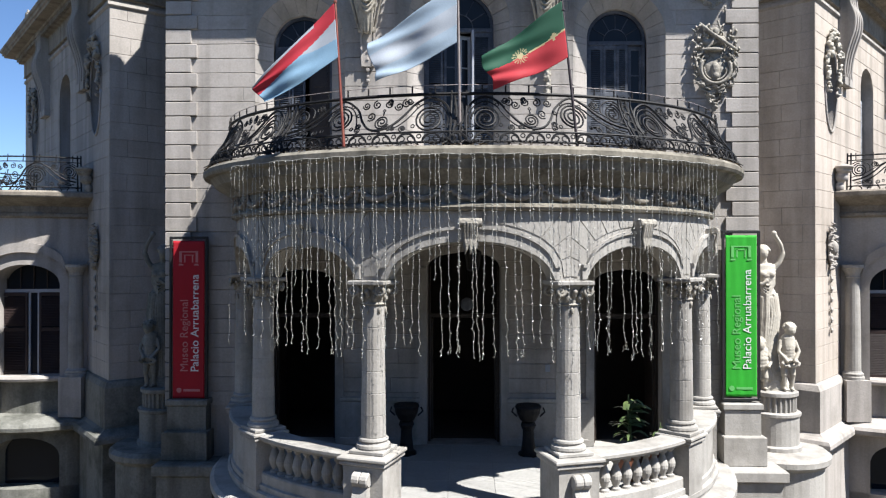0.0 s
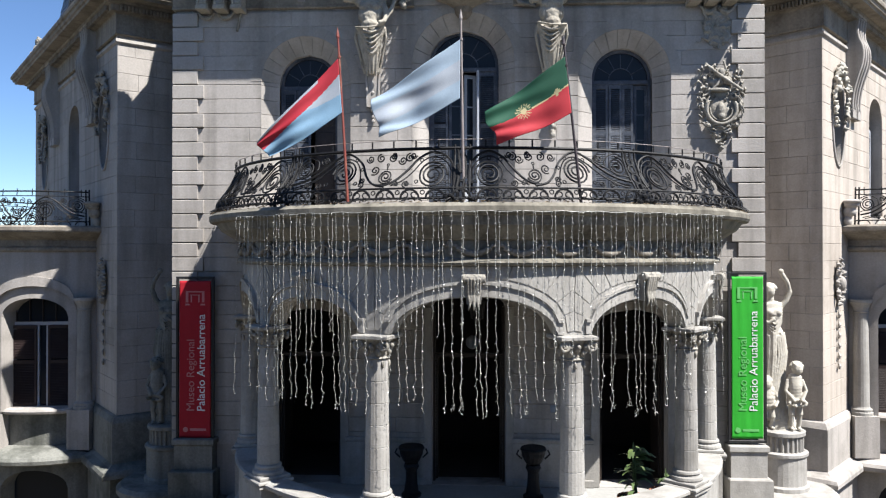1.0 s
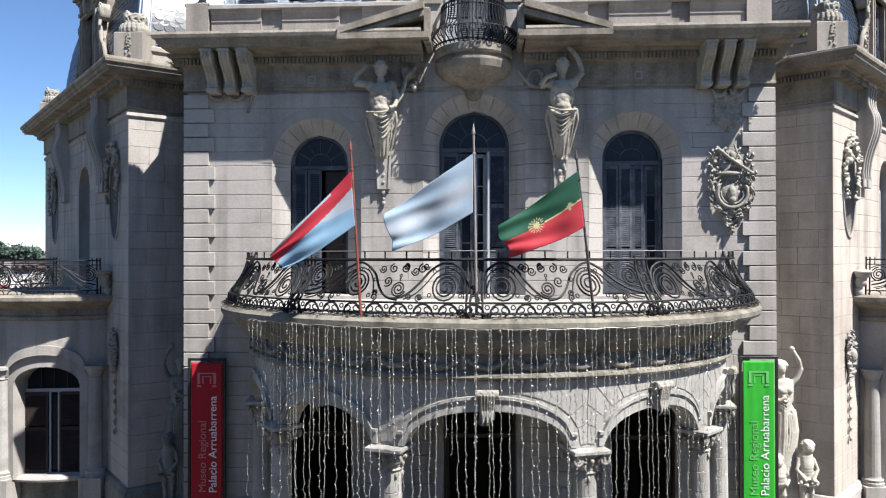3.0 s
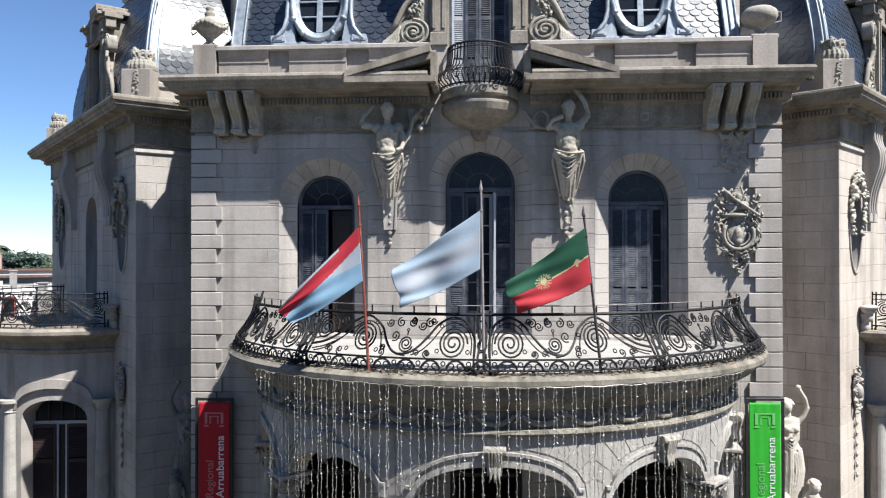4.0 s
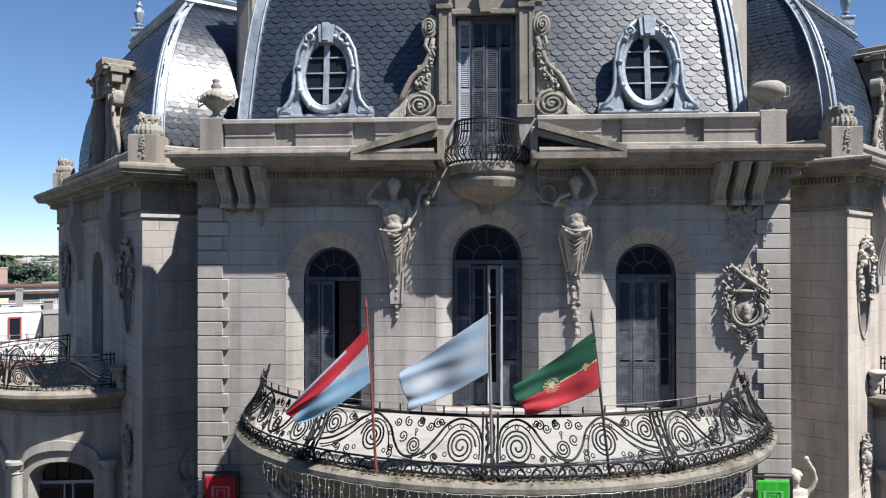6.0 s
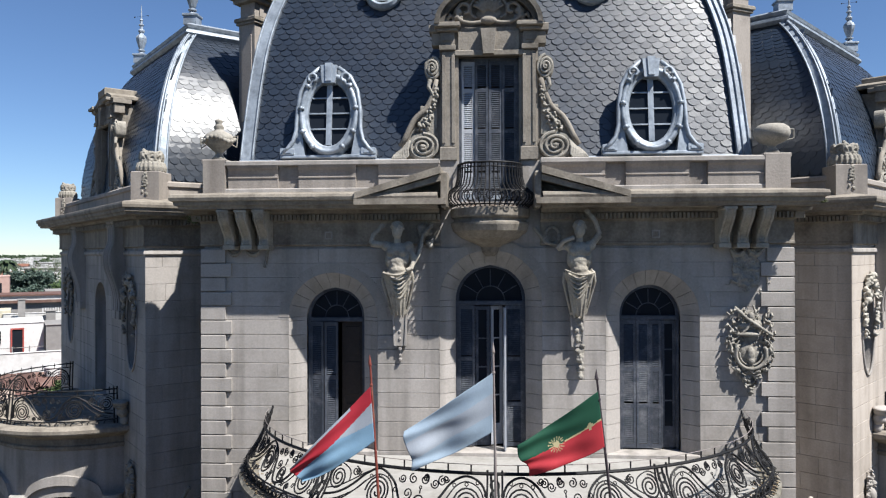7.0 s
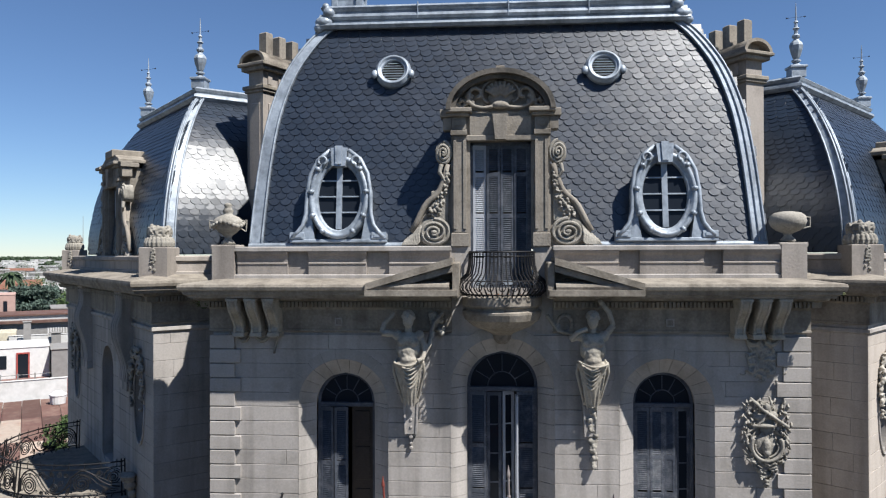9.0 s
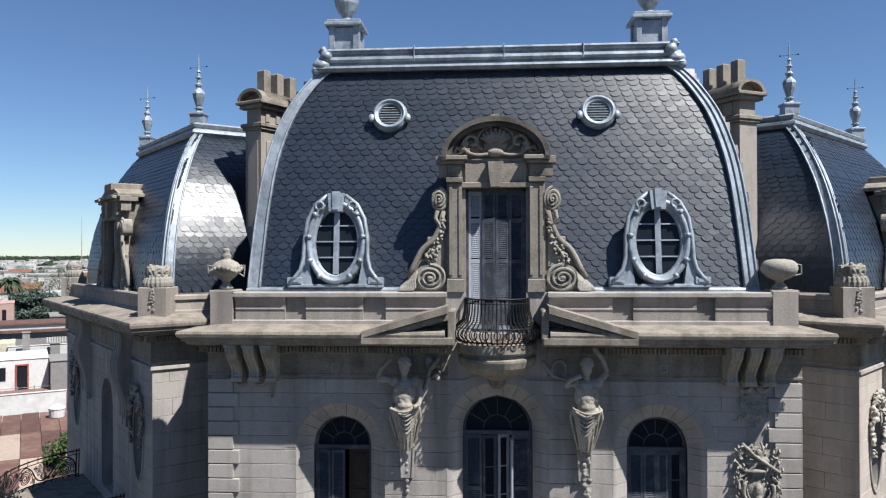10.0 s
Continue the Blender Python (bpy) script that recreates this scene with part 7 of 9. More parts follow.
def porch_column(m, z0, z1, label):
    """Base, drums and a capital with corner scrolls; local axes, z from the world."""
    ob = empty("porch_column", m, label, "column", "porch columns")
    bm = bmesh.new()
    soft_box(bm, -0.31, 0.31, -0.31, 0.31, z0, z0 + 0.07, 0.015)
    lathe(bm, [(0.29, z0 + 0.07), (0.30, z0 + 0.10), (0.29, z0 + 0.14), (0.25, z0 + 0.16), (0.24, z0 + 0.18), (0.26, z0 + 0.21), (0.25, z0 + 0.24), (0.22, z0 + 0.26)], 22)
    part("base", bm, PORCH, ob)
    zc = z1 - 0.42
    n = 6
    for i in range(n):
        a, b = z0 + 0.26 + (zc - z0 - 0.26) * i / n, z0 + 0.26 + (zc - z0 - 0.26) * (i + 1) / n
        ra, rb = 0.215 - 0.03 * i / n, 0.215 - 0.03 * (i + 1) / n
        bm = bmesh.new()
        lathe(bm, [(ra - 0.008, a), (ra, a + 0.008), (rb, b - 0.008), (rb - 0.008, b)], 22)
        part("drum", bm, PORCH, ob, smooth=False)
    bm = bmesh.new()
    lathe(bm, [(0.185, zc), (0.215, zc + 0.02), (0.19, zc + 0.05), (0.2, zc + 0.14), (0.23, zc + 0.26), (0.28, zc + 0.34)], 22)
    part("bell", bm, CARVED, ob)
    bm = bmesh.new()
    soft_box(bm, -0.33, 0.33, -0.33, 0.33, z1 - 0.075, z1, 0.015)
    part("abacus", bm, PORCH, ob)
    for sx in (-1, 1):
        for sy in (-1, 1):
            bm = bmesh.new()
            sp = spiral(0, 0, 0.095, 1.6, 90, sx, 12)
            tube(bm, [(sx * 0.25 + x, sy * 0.26, z1 - 0.17 + z) for x, z in sp], 0.03, 6)
            part("volute", bm, CARVED, ob, smooth=True)
    bm = bmesh.new()
    for i in range(12):
        a = i * math.pi / 6
        ball(bm, (0.22 * math.cos(a), 0.22 * math.sin(a), zc + 0.14 + (0.06 if i % 2 else 0)), (0.05, 0.05, 0.085), 1)
        ball(bm, (0.27 * math.cos(a), 0.27 * math.sin(a), zc + 0.24), (0.045, 0.045, 0.05), 1)
    for i in range(6):
        a = i * math.pi / 3 + 0.4
        ball(bm, (0.20 * math.cos(a), 0.20 * math.sin(a), zc - 0.08), (0.03, 0.03, 0.07), 1)
    part("leaf_carving", bm, CARVED, ob, smooth=True)
    return ob


first = None
for d in COLS:
    p = bow(CA, CB, d)
    m = frame_at(p, tangent(d))
    if first is None:
        first = porch_column(m, COPE_Z, CAP_Z, "pale stone porch column with drums and scrolled capital")
    else:
        copy_thing(first, m)

# ---- pedestals, balusters and coping ----
for d in COLS:
    big = abs(d) < 20
    p = bow(CA, CB, d)
    pd = empty("column_pedestal", frame_at(p, tangent(d)), "stone pedestal under a porch column" + (" with a scroll on its front" if big else ""), "pedestal", "column pedestals")
    w = 0.36 if big else 0.28
    dp = 0.42 if big else 0.28
    bm = bmesh.new()
    soft_box(bm, -w, w, -dp, w, 1.2 if big else 2.36, COPE_Z - 0.15, 0.015)
    part("block", bm, PORCH, pd)
    bm = bmesh.new()
    soft_box(bm, -w - 0.05, w + 0.05, -dp - 0.05, w + 0.05, COPE_Z - 0.15, COPE_Z - 0.07, 0.02)
    soft_box(bm, -w - 0.08, w + 0.08, -dp - 0.08, w + 0.08, COPE_Z - 0.07, COPE_Z, 0.02)
    part("cap", bm, PORCH, pd)
    if big:
        bm = bmesh.new()
        sp = [(-dp - 0.02 - 0.13 * math.sin(u * 3.1) - 0.25 * u * u, 3.25 - 0.95 * u) for u in np.linspace(0, 1, 10)]
        pts = [(a, b) for a, b in sp] + [(-dp + 0.02, 2.3), (-dp + 0.02, 3.25)]
        prism(bm, pts, -0.13, 0.13, Matrix(((0, 1, 0, 0), (1, 0, 0, 0), (0, 0, 1, 0), (0, 0, 0, 1))))
        part("scroll", bm, PORCH, pd)
        for s in (-1, 1):
            bm = bmesh.new()
            lathe(bm, [(0.1, 0), (0.12, 0.02), (0.12, 0.13), (0.1, 0.15)], 14)
            bmesh.ops.rotate(bm, verts=bm.verts, cent=(0, 0, 0), matrix=Matrix.Rotation(radians(90), 3, "Y"))
            bmesh.ops.translate(bm, verts=bm.verts, vec=(0.0 if s > 0 else -0.15, -dp - 0.06, 3.2))
            part("scroll_roll", bm, PORCH, pd)


def baluster_mesh():
    bm = bmesh.new()
    lathe(bm, [(0.085, 2.82), (0.085, 2.86), (0.05, 2.88), (0.06, 2.92), (0.10, 3.02), (0.105, 3.08), (0.08, 3.17), (0.045, 3.26), (0.045, 3.29), (0.075, 3.31), (0.08, 3.34), (0.08, 3.40)], 14)
    me = bpy.data.meshes.new("baluster")
    bmesh.ops.recalc_face_normals(bm, faces=bm.faces)
    bm.to_mesh(me)
    bm.free()
    me.materials.append(PORCH)
    return me


BAL = baluster_mesh()
for d0, d1, kind in ((-51.1, -18.9, 1), (18.9, 51.1, 1), (-90, -51.1, 0), (51.1, 90, 0)):
    bs = empty("balustrade", None, "curved stone balustrade with turned balusters" if kind else "solid curved stone parapet with a coping", "balustrade", "porch balustrades")
    bm = bmesh.new()
    sweep(bm, bow_path(CA, CB, d0, d1, 22), [(-0.22, 3.53), (0.22, 3.53), (0.26, 3.51), (0.26, 3.46), (0.22, 3.44), (0.20, 3.40), (-0.20, 3.40), (-0.24, 3.46)], cap=True)
    part("coping", bm, PORCH, bs)
    bm = bmesh.new()
    top = 2.82 if kind else 3.40
    sweep(bm, bow_path(CA, CB, d0, d1, 22), [(-0.16, top), (0.16, top), (0.18, top - 0.03), (0.18, 2.62), (0.22, 2.6), (0.22, 2.4), (-0.16, 2.4)])
    part("base_course", bm, PORCH, bs)
    if kind:
        n = 9
        for i in range(n):
            d = d0 + 5.2 + (d1 - d0 - 10.4) * i / (n - 1)
            link("baluster", BAL, None, bs, mw=Matrix.Translation((*bow(CA, CB, d), 0)))

# lower outer ledge round the podium
bm = bmesh.new()
sweep(bm, bow_path(5.55, 5.15, 30, 90, 26), [(-0.3, 2.3), (0.12, 2.26), (0.2, 2.2), (0.2, 2.08), (0.05, 2.0), (0.0, 0.0), (-0.3, 0.0)])
part("outer_ledge", bm, PORCH, podium)
bm = bmesh.new()
sweep(bm, bow_path(5.55, 5.15, -90, -30, 26), [(-0.3, 2.3), (0.12, 2.26), (0.2, 2.2), (0.2, 2.08), (0.05, 2.0), (0.0, 0.0), (-0.3, 0.0)])
part("outer_ledge", bm, PORCH, podium)
# front steps between the two big pedestals
for i in range(13):
    bm = bmesh.new()
    soft_box(bm, -1.2, 1.2, 12.05 - 0.31 * (i + 1), 12.1 - 0.31 * i, 0.0, 2.5 - 0.178 * (i + 1), 0.012)
    st = part("stair_step", bm, PORCH, podium)
bm = bmesh.new()
soft_box(bm, -1.2, 1.2, 12.0, 12.6, 2.28, 2.496, 0.01)
part("threshold", bm, FLOOR, podium)

# ---- keystones ----
for d, z in ((0.0, 7.0), (34.8, 7.02), (-34.8, 7.02), (67, 6.95)):
    p = bow(CA + 0.13, CB + 0.13, d)
    ks = empty("keystone", frame_at(p, tangent(d)), "carved stone keystone bracket over a porch arch", "keystone", "porch keystones")
    bm = bmesh.new()
    prism(bm, [(-0.12, z - 0.0), (0.12, z - 0.0), (0.15, z + 0.46), (-0.15, z + 0.46)], -0.10, 0.1)
    part("block", bm, PORCH, ks)
    bm = bmesh.new()
    tube(bm, [(-0.19, -0.13, z + 0.42), (0.19, -0.13, z + 0.42)], 0.075, 12)
    for k in range(5):
        x = -0.10 + 0.05 * k
        tube(bm, [(x, -0.2, z + 0.42), (x, -0.17, z + 0.3), (x * 0.9, -0.13, z + 0.16), (x * 0.7, -0.14, z + 0.04)], 0.024, 6)
    for k in range(3):
        tube(bm, [(0.05 * (k - 1), -0.13, z + 0.08), (0.07 * (k - 1), -0.15, z - 0.03), (0.09 * (k - 1), -0.12, z - 0.1)], 0.03, 6, 0.012)
    fuse(part("scroll_carving", bm, CARVED, ks), 0.011)

# ---- garlands in the frieze ----
n = 19
for i in range(n):
    a, b = -82 + 164 * i / n, -82 + 164 * (i + 1) / n
    bm = bmesh.new()
    for k in range(11):
        u = k / 10
        d = a + (b - a) * u
        z = 8.03 - 0.19 * 4 * u * (1 - u)
        p = bow(5.25, 4.84, d)
        r = 0.024 + 0.032 * 4 * u * (1 - u)
        ball(bm, (p.x, p.y, z), (r * 1.8, r, r * 0.9), 1)
        ball(bm, (p.x, p.y, z - 0.05 * 4 * u * (1 - u) + 0.01), (r * 1.6, r * 0.8, r * 0.5), 1)
    for k in range(4):
        p = bow(5.24, 4.83, a)
        ball(bm, (p.x, p.y, 8.02 - 0.065 * k), 0.055 - 0.007 * k, 1)
    g = fuse(part("frieze_garland", bm, WEATHERED, None, smooth=True), 0.016)
    tagged(g, "carved stone garland swag in the balcony frieze", "relief", "frieze garlands")

# ---- wrought iron railing of the balcony ----
def rail_ab(z):
    u = min(max((z - 8.68) / 0.95, 0), 1)
    k = 1 - (3 * u * u - 2 * u ** 3)
    bulge = 0.06 * math.exp(-((u - 0.2) / 0.18) ** 2)
    return 5.40 + 0.36 * k + bulge, 4.52 + 0.44 * k + bulge


ARC = []
acc, last = 0.0, None
for i in range(721):
    d = -90 + i * 0.25
    p = bow(5.6, 4.8, d)
    if last is not None:
        acc += (p - last).length
    last = p
    ARC.append((acc, d))
TOTAL = acc


def rail_at(s, z):
    """s: metres along the railing from its left end."""
    s = min(max(s, 0), TOTAL)
    i = min(int(s / TOTAL * 720), 719)
    while i > 0 and ARC[i][0] > s:
        i -= 1
    while i < 719 and ARC[i + 1][0] < s:
        i += 1
    d = ARC[i][1] + 0.25 * (s - ARC[i][0]) / (ARC[i + 1][0] - ARC[i][0])
    a, b = rail_ab(z)
    p = bow(a, b, d)
    return (p.x, p.y, z)


railing = empty("balcony_railing", None, "bellied black wrought iron balcony railing with large scrolls", "railing")
for z, r in ((8.74, 0.02), (8.91, 0.0189), (9.62, 0.030)):
    bm = bmesh.new()
    tube(bm, [rail_at(0.1 + (TOTAL - 0.2) * i / 110, z) for i in range(111)], r, 6)
    part("rail_bar", bm, IRON, railing)
PIERS = [0.26, 4.65, 7.98, 11.07, TOTAL - 0.2]
for s in PIERS:
    bm = bmesh.new()
    for q in (-0.13, 0.13):
        tube(bm, [rail_at(s + q, z) for z in (8.66, 8.75, 8.9, 9.1, 9.3, 9.5, 9.68)], 0.02, 6)
    for z in (8.95, 9.12, 9.29, 9.44):
        c = s
        tube(bm, [rail_at(c + 0.075 * math.cos(a), z + 0.075 * math.sin(a)) for a in np.linspace(0, 6.28, 13)], 0.0175, 5)
    for q in (-0.05, 0.05):
        tube(bm, [rail_at(s + q + 0.02 * math.sin(9 * z), z) for z in np.linspace(8.72, 9.6, 9)], 0.0216, 5)
    part("pier_panel", bm, IRON, railing)
    bm = bmesh.new()
    rr = random.Random(int(s * 10))
    for k in range(16):
        x, y, z = rail_at(s + rr.uniform(-0.26, 0.26), 8.70 + rr.uniform(-0.02, 0.1))
        ball(bm, (x, y - 0.03, z), rr.uniform(0.025, 0.05), 1)
    part("cast_leaves", bm, IRON, railing)


def ironwork(s0, hand, k, reach=9.9):
    bm = bmesh.new()
    scrollwork(bm, rail_at, s0, hand, k, 8.92, 9.60, reach)
    part("scroll_panel", bm, IRON, railing)


C = PIERS[2]
ironwork(C, 1, (PIERS[3] - C) / 3.1)
ironwork(C, -1, (C - PIERS[1]) / 3.1)
ironwork(PIERS[3], 1, 1.0)
ironwork(PIERS[3] + 3.1, 1, 1.0, 1.9)
ironwork(PIERS[1], -1, 1.0)
ironwork(PIERS[1] - 3.1, -1, 1.0, 1.35)
# row of small arches at the foot, short stays and a thin wire over the hand rail
for i in range(38):
    c = 0.35 + (TOTAL - 0.7) * (i + 0.5) / 38
    bm = bmesh.new()
    tube(bm, [rail_at(c + 0.15 * math.cos(a), 8.75 + 0.14 * math.sin(a)) for a in np.linspace(0, math.pi, 9)], 0.019, 5)
    for q in (-1, 1):
        tube(bm, [rail_at(c + q * (0.07 + 0.045 * math.cos(a)), 8.80 + 0.045 * math.sin(a)) for a in np.linspace(0, 5.2, 8)], 0.012, 5)
    tube(bm, [rail_at(c + 0.21 + 0.035 * math.cos(a), 8.84 + 0.035 * math.sin(a)) for a in np.linspace(0, 6.28, 9)], 0.011, 5)
    part("foot_scroll", bm, IRON, railing)
    bm = bmesh.new()
    tube(bm, [rail_at(c, 9.62), rail_at(c, 9.76)], 0.015, 5)
    part("stay", bm, IRON, railing)
bm = bmesh.new()
tube(bm, [rail_at(0.3 + (TOTAL - 0.6) * i / 90, 9.77) for i in range(91)], 0.007, 5)
part("wire", bm, POLE_GREY, railing, "thin pale wire over the hand rail")


for s, sg in ((0.12, 1), (TOTAL - 0.12, -1)):
    bm = bmesh.new()
    x, y, z = rail_at(s, 9.62)
    tube(bm, [(x, y, z), (x + sg * 0.02, y + 0.18, z + 0.22), (x + sg * 0.10, y + 0.3, z + 0.42), (x + sg * 0.16, y + 0.3, z + 0.34), (x + sg * 0.12, y + 0.28, z + 0.28)], 0.03, 6, 0.0162)
    tube(bm, [(x, y, z), (x - sg * 0.02, y + 0.4, z), (x - sg * 0.02, 16.72, z)], 0.02, 6)
    tube(bm, [(x + sg * 0.1, y + 0.3, z + 0.42), (x - sg * 0.1, y + 0.75, z + 0.02)], 0.0243, 6)
    part("end_curl", bm, IRON, railing)
# small cast leaves hanging along the foot of the railing
bm = bmesh.new()
rr = random.Random(35)
for i in range(210):
    s = 0.2 + (TOTAL - 0.4) * (i + rr.uniform(-0.4, 0.4)) / 210
    x, y, z = rail_at(s, 8.72)
    out = Vector((x - PC.x, y - PC.y, 0)).normalized()
    p = Vector((x, y, z + rr.uniform(-0.01, 0.03)))
    tube(bm, [p, p + out * 0.05 + Vector((rr.uniform(-0.04, 0.04), 0, 0.01)), p + out * rr.uniform(0.07, 0.12) + Vector((rr.uniform(-0.06, 0.06), 0, -0.035))], 0.020, 5, 0.006)
part("foot_leaf", bm, IRON, railing)["kind"] = "stuff"
# dry leaves on the slab's edge
bm = bmesh.new()
rr = random.Random(12)
for i in range(650):
    d = rr.uniform(-80, 80)
    k = -0.5 * rr.random() ** 2 + 0.02
    p = bow(5.84 + k, 5.12 + k, d)
    a = rr.uniform(0, 6.28)
    r = rr.uniform(0.02, 0.06)
    v = [(p.x + r * math.cos(a + q) * (1 if j % 2 else 0.5), p.y + r * math.sin(a + q) * (1 if j % 2 else 0.5), 8.668 + rr.uniform(0, 0.02)) for j, q in enumerate((0, 1.57, 3.14, 4.71))]
    poly(bm, v, [(0, 1, 2, 3)])
LEAF_DRY = material("dry_leaves", (0.1454, 0.0999, 0.0545), 0.9, vary=0.3, grain=9, stain=(0.2726, 0.2181, 0.1363), stained=0.8, stain_size=9)
tagged(part("leaf_litter", bm, LEAF_DRY, None), "dry leaves and dirt along the balcony edge", "leaves", kind="stuff")

# ---- flags ----
def cloth(name, rgb):
    return material(name, rgb, 0.75, vary=0.08, grain=60, stain=tuple(c * 0.75 for c in rgb), stained=0.4, stain_size=3, bump=0.1)


F_RED = cloth("red_cloth", (0.3116, 0.0182, 0.0300))
F_BLUE = cloth("sky_blue_cloth", (0.15, 0.255, 0.35))
F_WHITE = cloth("white_cloth", (0.255, 0.28, 0.315))
F_PALE = cloth("faded_blue_cloth", (0.225, 0.285, 0.345))
F_GREEN = cloth("green_cloth", (0.0091, 0.0599, 0.0327))
F_ROSE = cloth("rose_red_cloth", (0.3598, 0.0273, 0.0363))
F_GOLD = cloth("gold_cloth", (0.36, 0.31, 0.17))
POLE_RED = material("red_pole_paint", (0.1454, 0.0319, 0.0228), 0.6, vary=0.15, stain=(0.2726, 0.1454, 0.0909), stained=0.5, stain_size=5)
POLE_DARK = material("dark_pole_paint", (0.0363, 0.0273, 0.0319), 0.6, vary=0.15, stain=(0.0909, 0.0727, 0.0727), stained=0.5, stain_size=5)


def flag(foot, head, pole_mat, corners, wave, pick, mats, label):
    """corners: hoist top and bottom, fly top and bottom, as (x, z); pick(u, v) gives the cloth's colour, u along the fly, v down."""
    foot, head = Vector(foot), Vector(head)
    ob = empty("flag", None, label, "flag", "flags on the balcony")
    bm = bmesh.new()
    tube(bm, [foot, foot.lerp(head, 0.5), head], 0.026, 8, 0.018)
    pole = part("pole", bm, pole_mat, ob)
    bm = bmesh.new()
    up = (head - foot).normalized()
    bmesh.ops.create_cone(bm, segments=8, radius1=0.032, radius2=0.004, depth=0.16, matrix=Matrix.Translation(head + up * 0.07))
    ball(bm, head - up * 0.02, 0.032, 1)
    part("spear_tip", bm, pole_mat, pole)
    bm = bmesh.new()
    ball(bm, head - up * 0.36, 0.034, 1)
    part("collar", bm, pole_mat, pole)
    ht, hb, ft, fb = [Vector((x, 0, z)) for x, z in corners]
    amp, ripples, phase, sag = wave
    nu, nv = 96, 64
    bm = bmesh.new()
    grid = []
    for j in range(nv + 1):
        row = []
        v = j / nv
        for i in range(nu + 1):
            u = i / nu
            top, low = ht.lerp(ft, u), hb.lerp(fb, u)
            p = top.lerp(low, v)
            y0 = foot.y + (head.y - foot.y) * (p.z - foot.z) / (head.z - foot.z)
            k = u ** 0.8
            fold = math.sin(ripples * 3.1 * u + phase + 1.6 * v) + 0.55 * math.sin(11 * u - 4.5 * v + 2 * phase) + 0.3 * math.sin(17 * v + 6 * u + phase)
            p.z -= sag * math.sin(math.pi * u) * (0.35 + 0.65 * v) + 0.018 * k * math.sin(9 * v + 7 * u + phase)
            p.x += 0.03 * k * math.sin(8 * v + ripples * u)
            row.append(bm.verts.new((p.x, y0 - 0.02 + amp * k * fold, p.z)))
        grid.append(row)
    for j in range(nv):
        for i in range(nu):
            f = bm.faces.new((grid[j][i], grid[j][i + 1], grid[j + 1][i + 1], grid[j + 1][i]))
            f.material_index = pick((i + 0.5) / nu, (j + 0.5) / nv)
            f.smooth = True
    me = bpy.data.meshes.new("cloth")
    for m in mats:
        me.materials.append(m)
    bm.to_mesh(me)
    bm.free()
    c = link("cloth", me, None, ob)
    sd = c.modifiers.new("thickness", "SOLIDIFY")
    sd.thickness = 0.004
    return ob


def diagonal_flag(u, v):
    """The half below the red diagonal; the half above it hangs folded behind."""
    if v < 0.30 + 0.25 * u:
        return 2 if v < 0.07 and u > 0.25 else 0
    return 2 if u + (1 - u) * v < 0.66 else 1


def sun_flag(u, v):
    """Green over red, a thin gold line between, a small cross and a rayed gold sun."""
    line = 0.50 + 0.03 * math.sin(4 * u)
    dx, dz = (u - 0.56) * 1.55, v - line + 0.02
    r, a = math.hypot(dx, dz), math.atan2(dz, dx)
    if r < 0.055 or (r < 0.15 and math.sin(16 * a) > 0.35 + 3 * (r - 0.055)):
        return 2
    if (abs(u - 0.14) < 0.012 and abs(v - line + 0.01) < 0.075) or (abs(u - 0.14) < 0.04 and abs(v - line + 0.03) < 0.016):
        return 2
    if abs(v - line) < 0.014 and u < 0.46:
        return 2
    return 0 if v < line else 1


flag((-2.115, 12.02, 8.70), (-2.292, 12.06, 11.50), POLE_RED, ((-2.285, 11.12), (-2.215, 10.20), (-3.70, 9.72), (-3.46, 9.46)), (0.055, 2.0, 0.6, 0.05),
     diagonal_flag, (F_RED, F_BLUE, F_WHITE), "blue and white flag with a red diagonal on a red pole")
flag((-0.17, 11.95, 8.70), (-0.215, 11.95, 11.74), POLE_GREY, ((-0.225, 11.38), (-0.23, 10.40), (-1.72, 10.40), (-1.54, 9.74)), (0.06, 2.6, 2.2, 0.03),
     lambda u, v: 0 if v < 0.34 or v > 0.68 else 1, (F_PALE, F_WHITE), "pale blue and white striped flag on a grey pole")
flag((1.785, 12.1, 8.66), (1.485, 11.98, 11.30), POLE_DARK, ((1.50, 11.08), (1.615, 10.16), (0.15, 10.16), (0.40, 9.66)), (0.05, 2.2, 4.0, 0.05),
     sun_flag, (F_GREEN, F_ROSE, F_GOLD), "green and red flag with gold sun on dark pole")

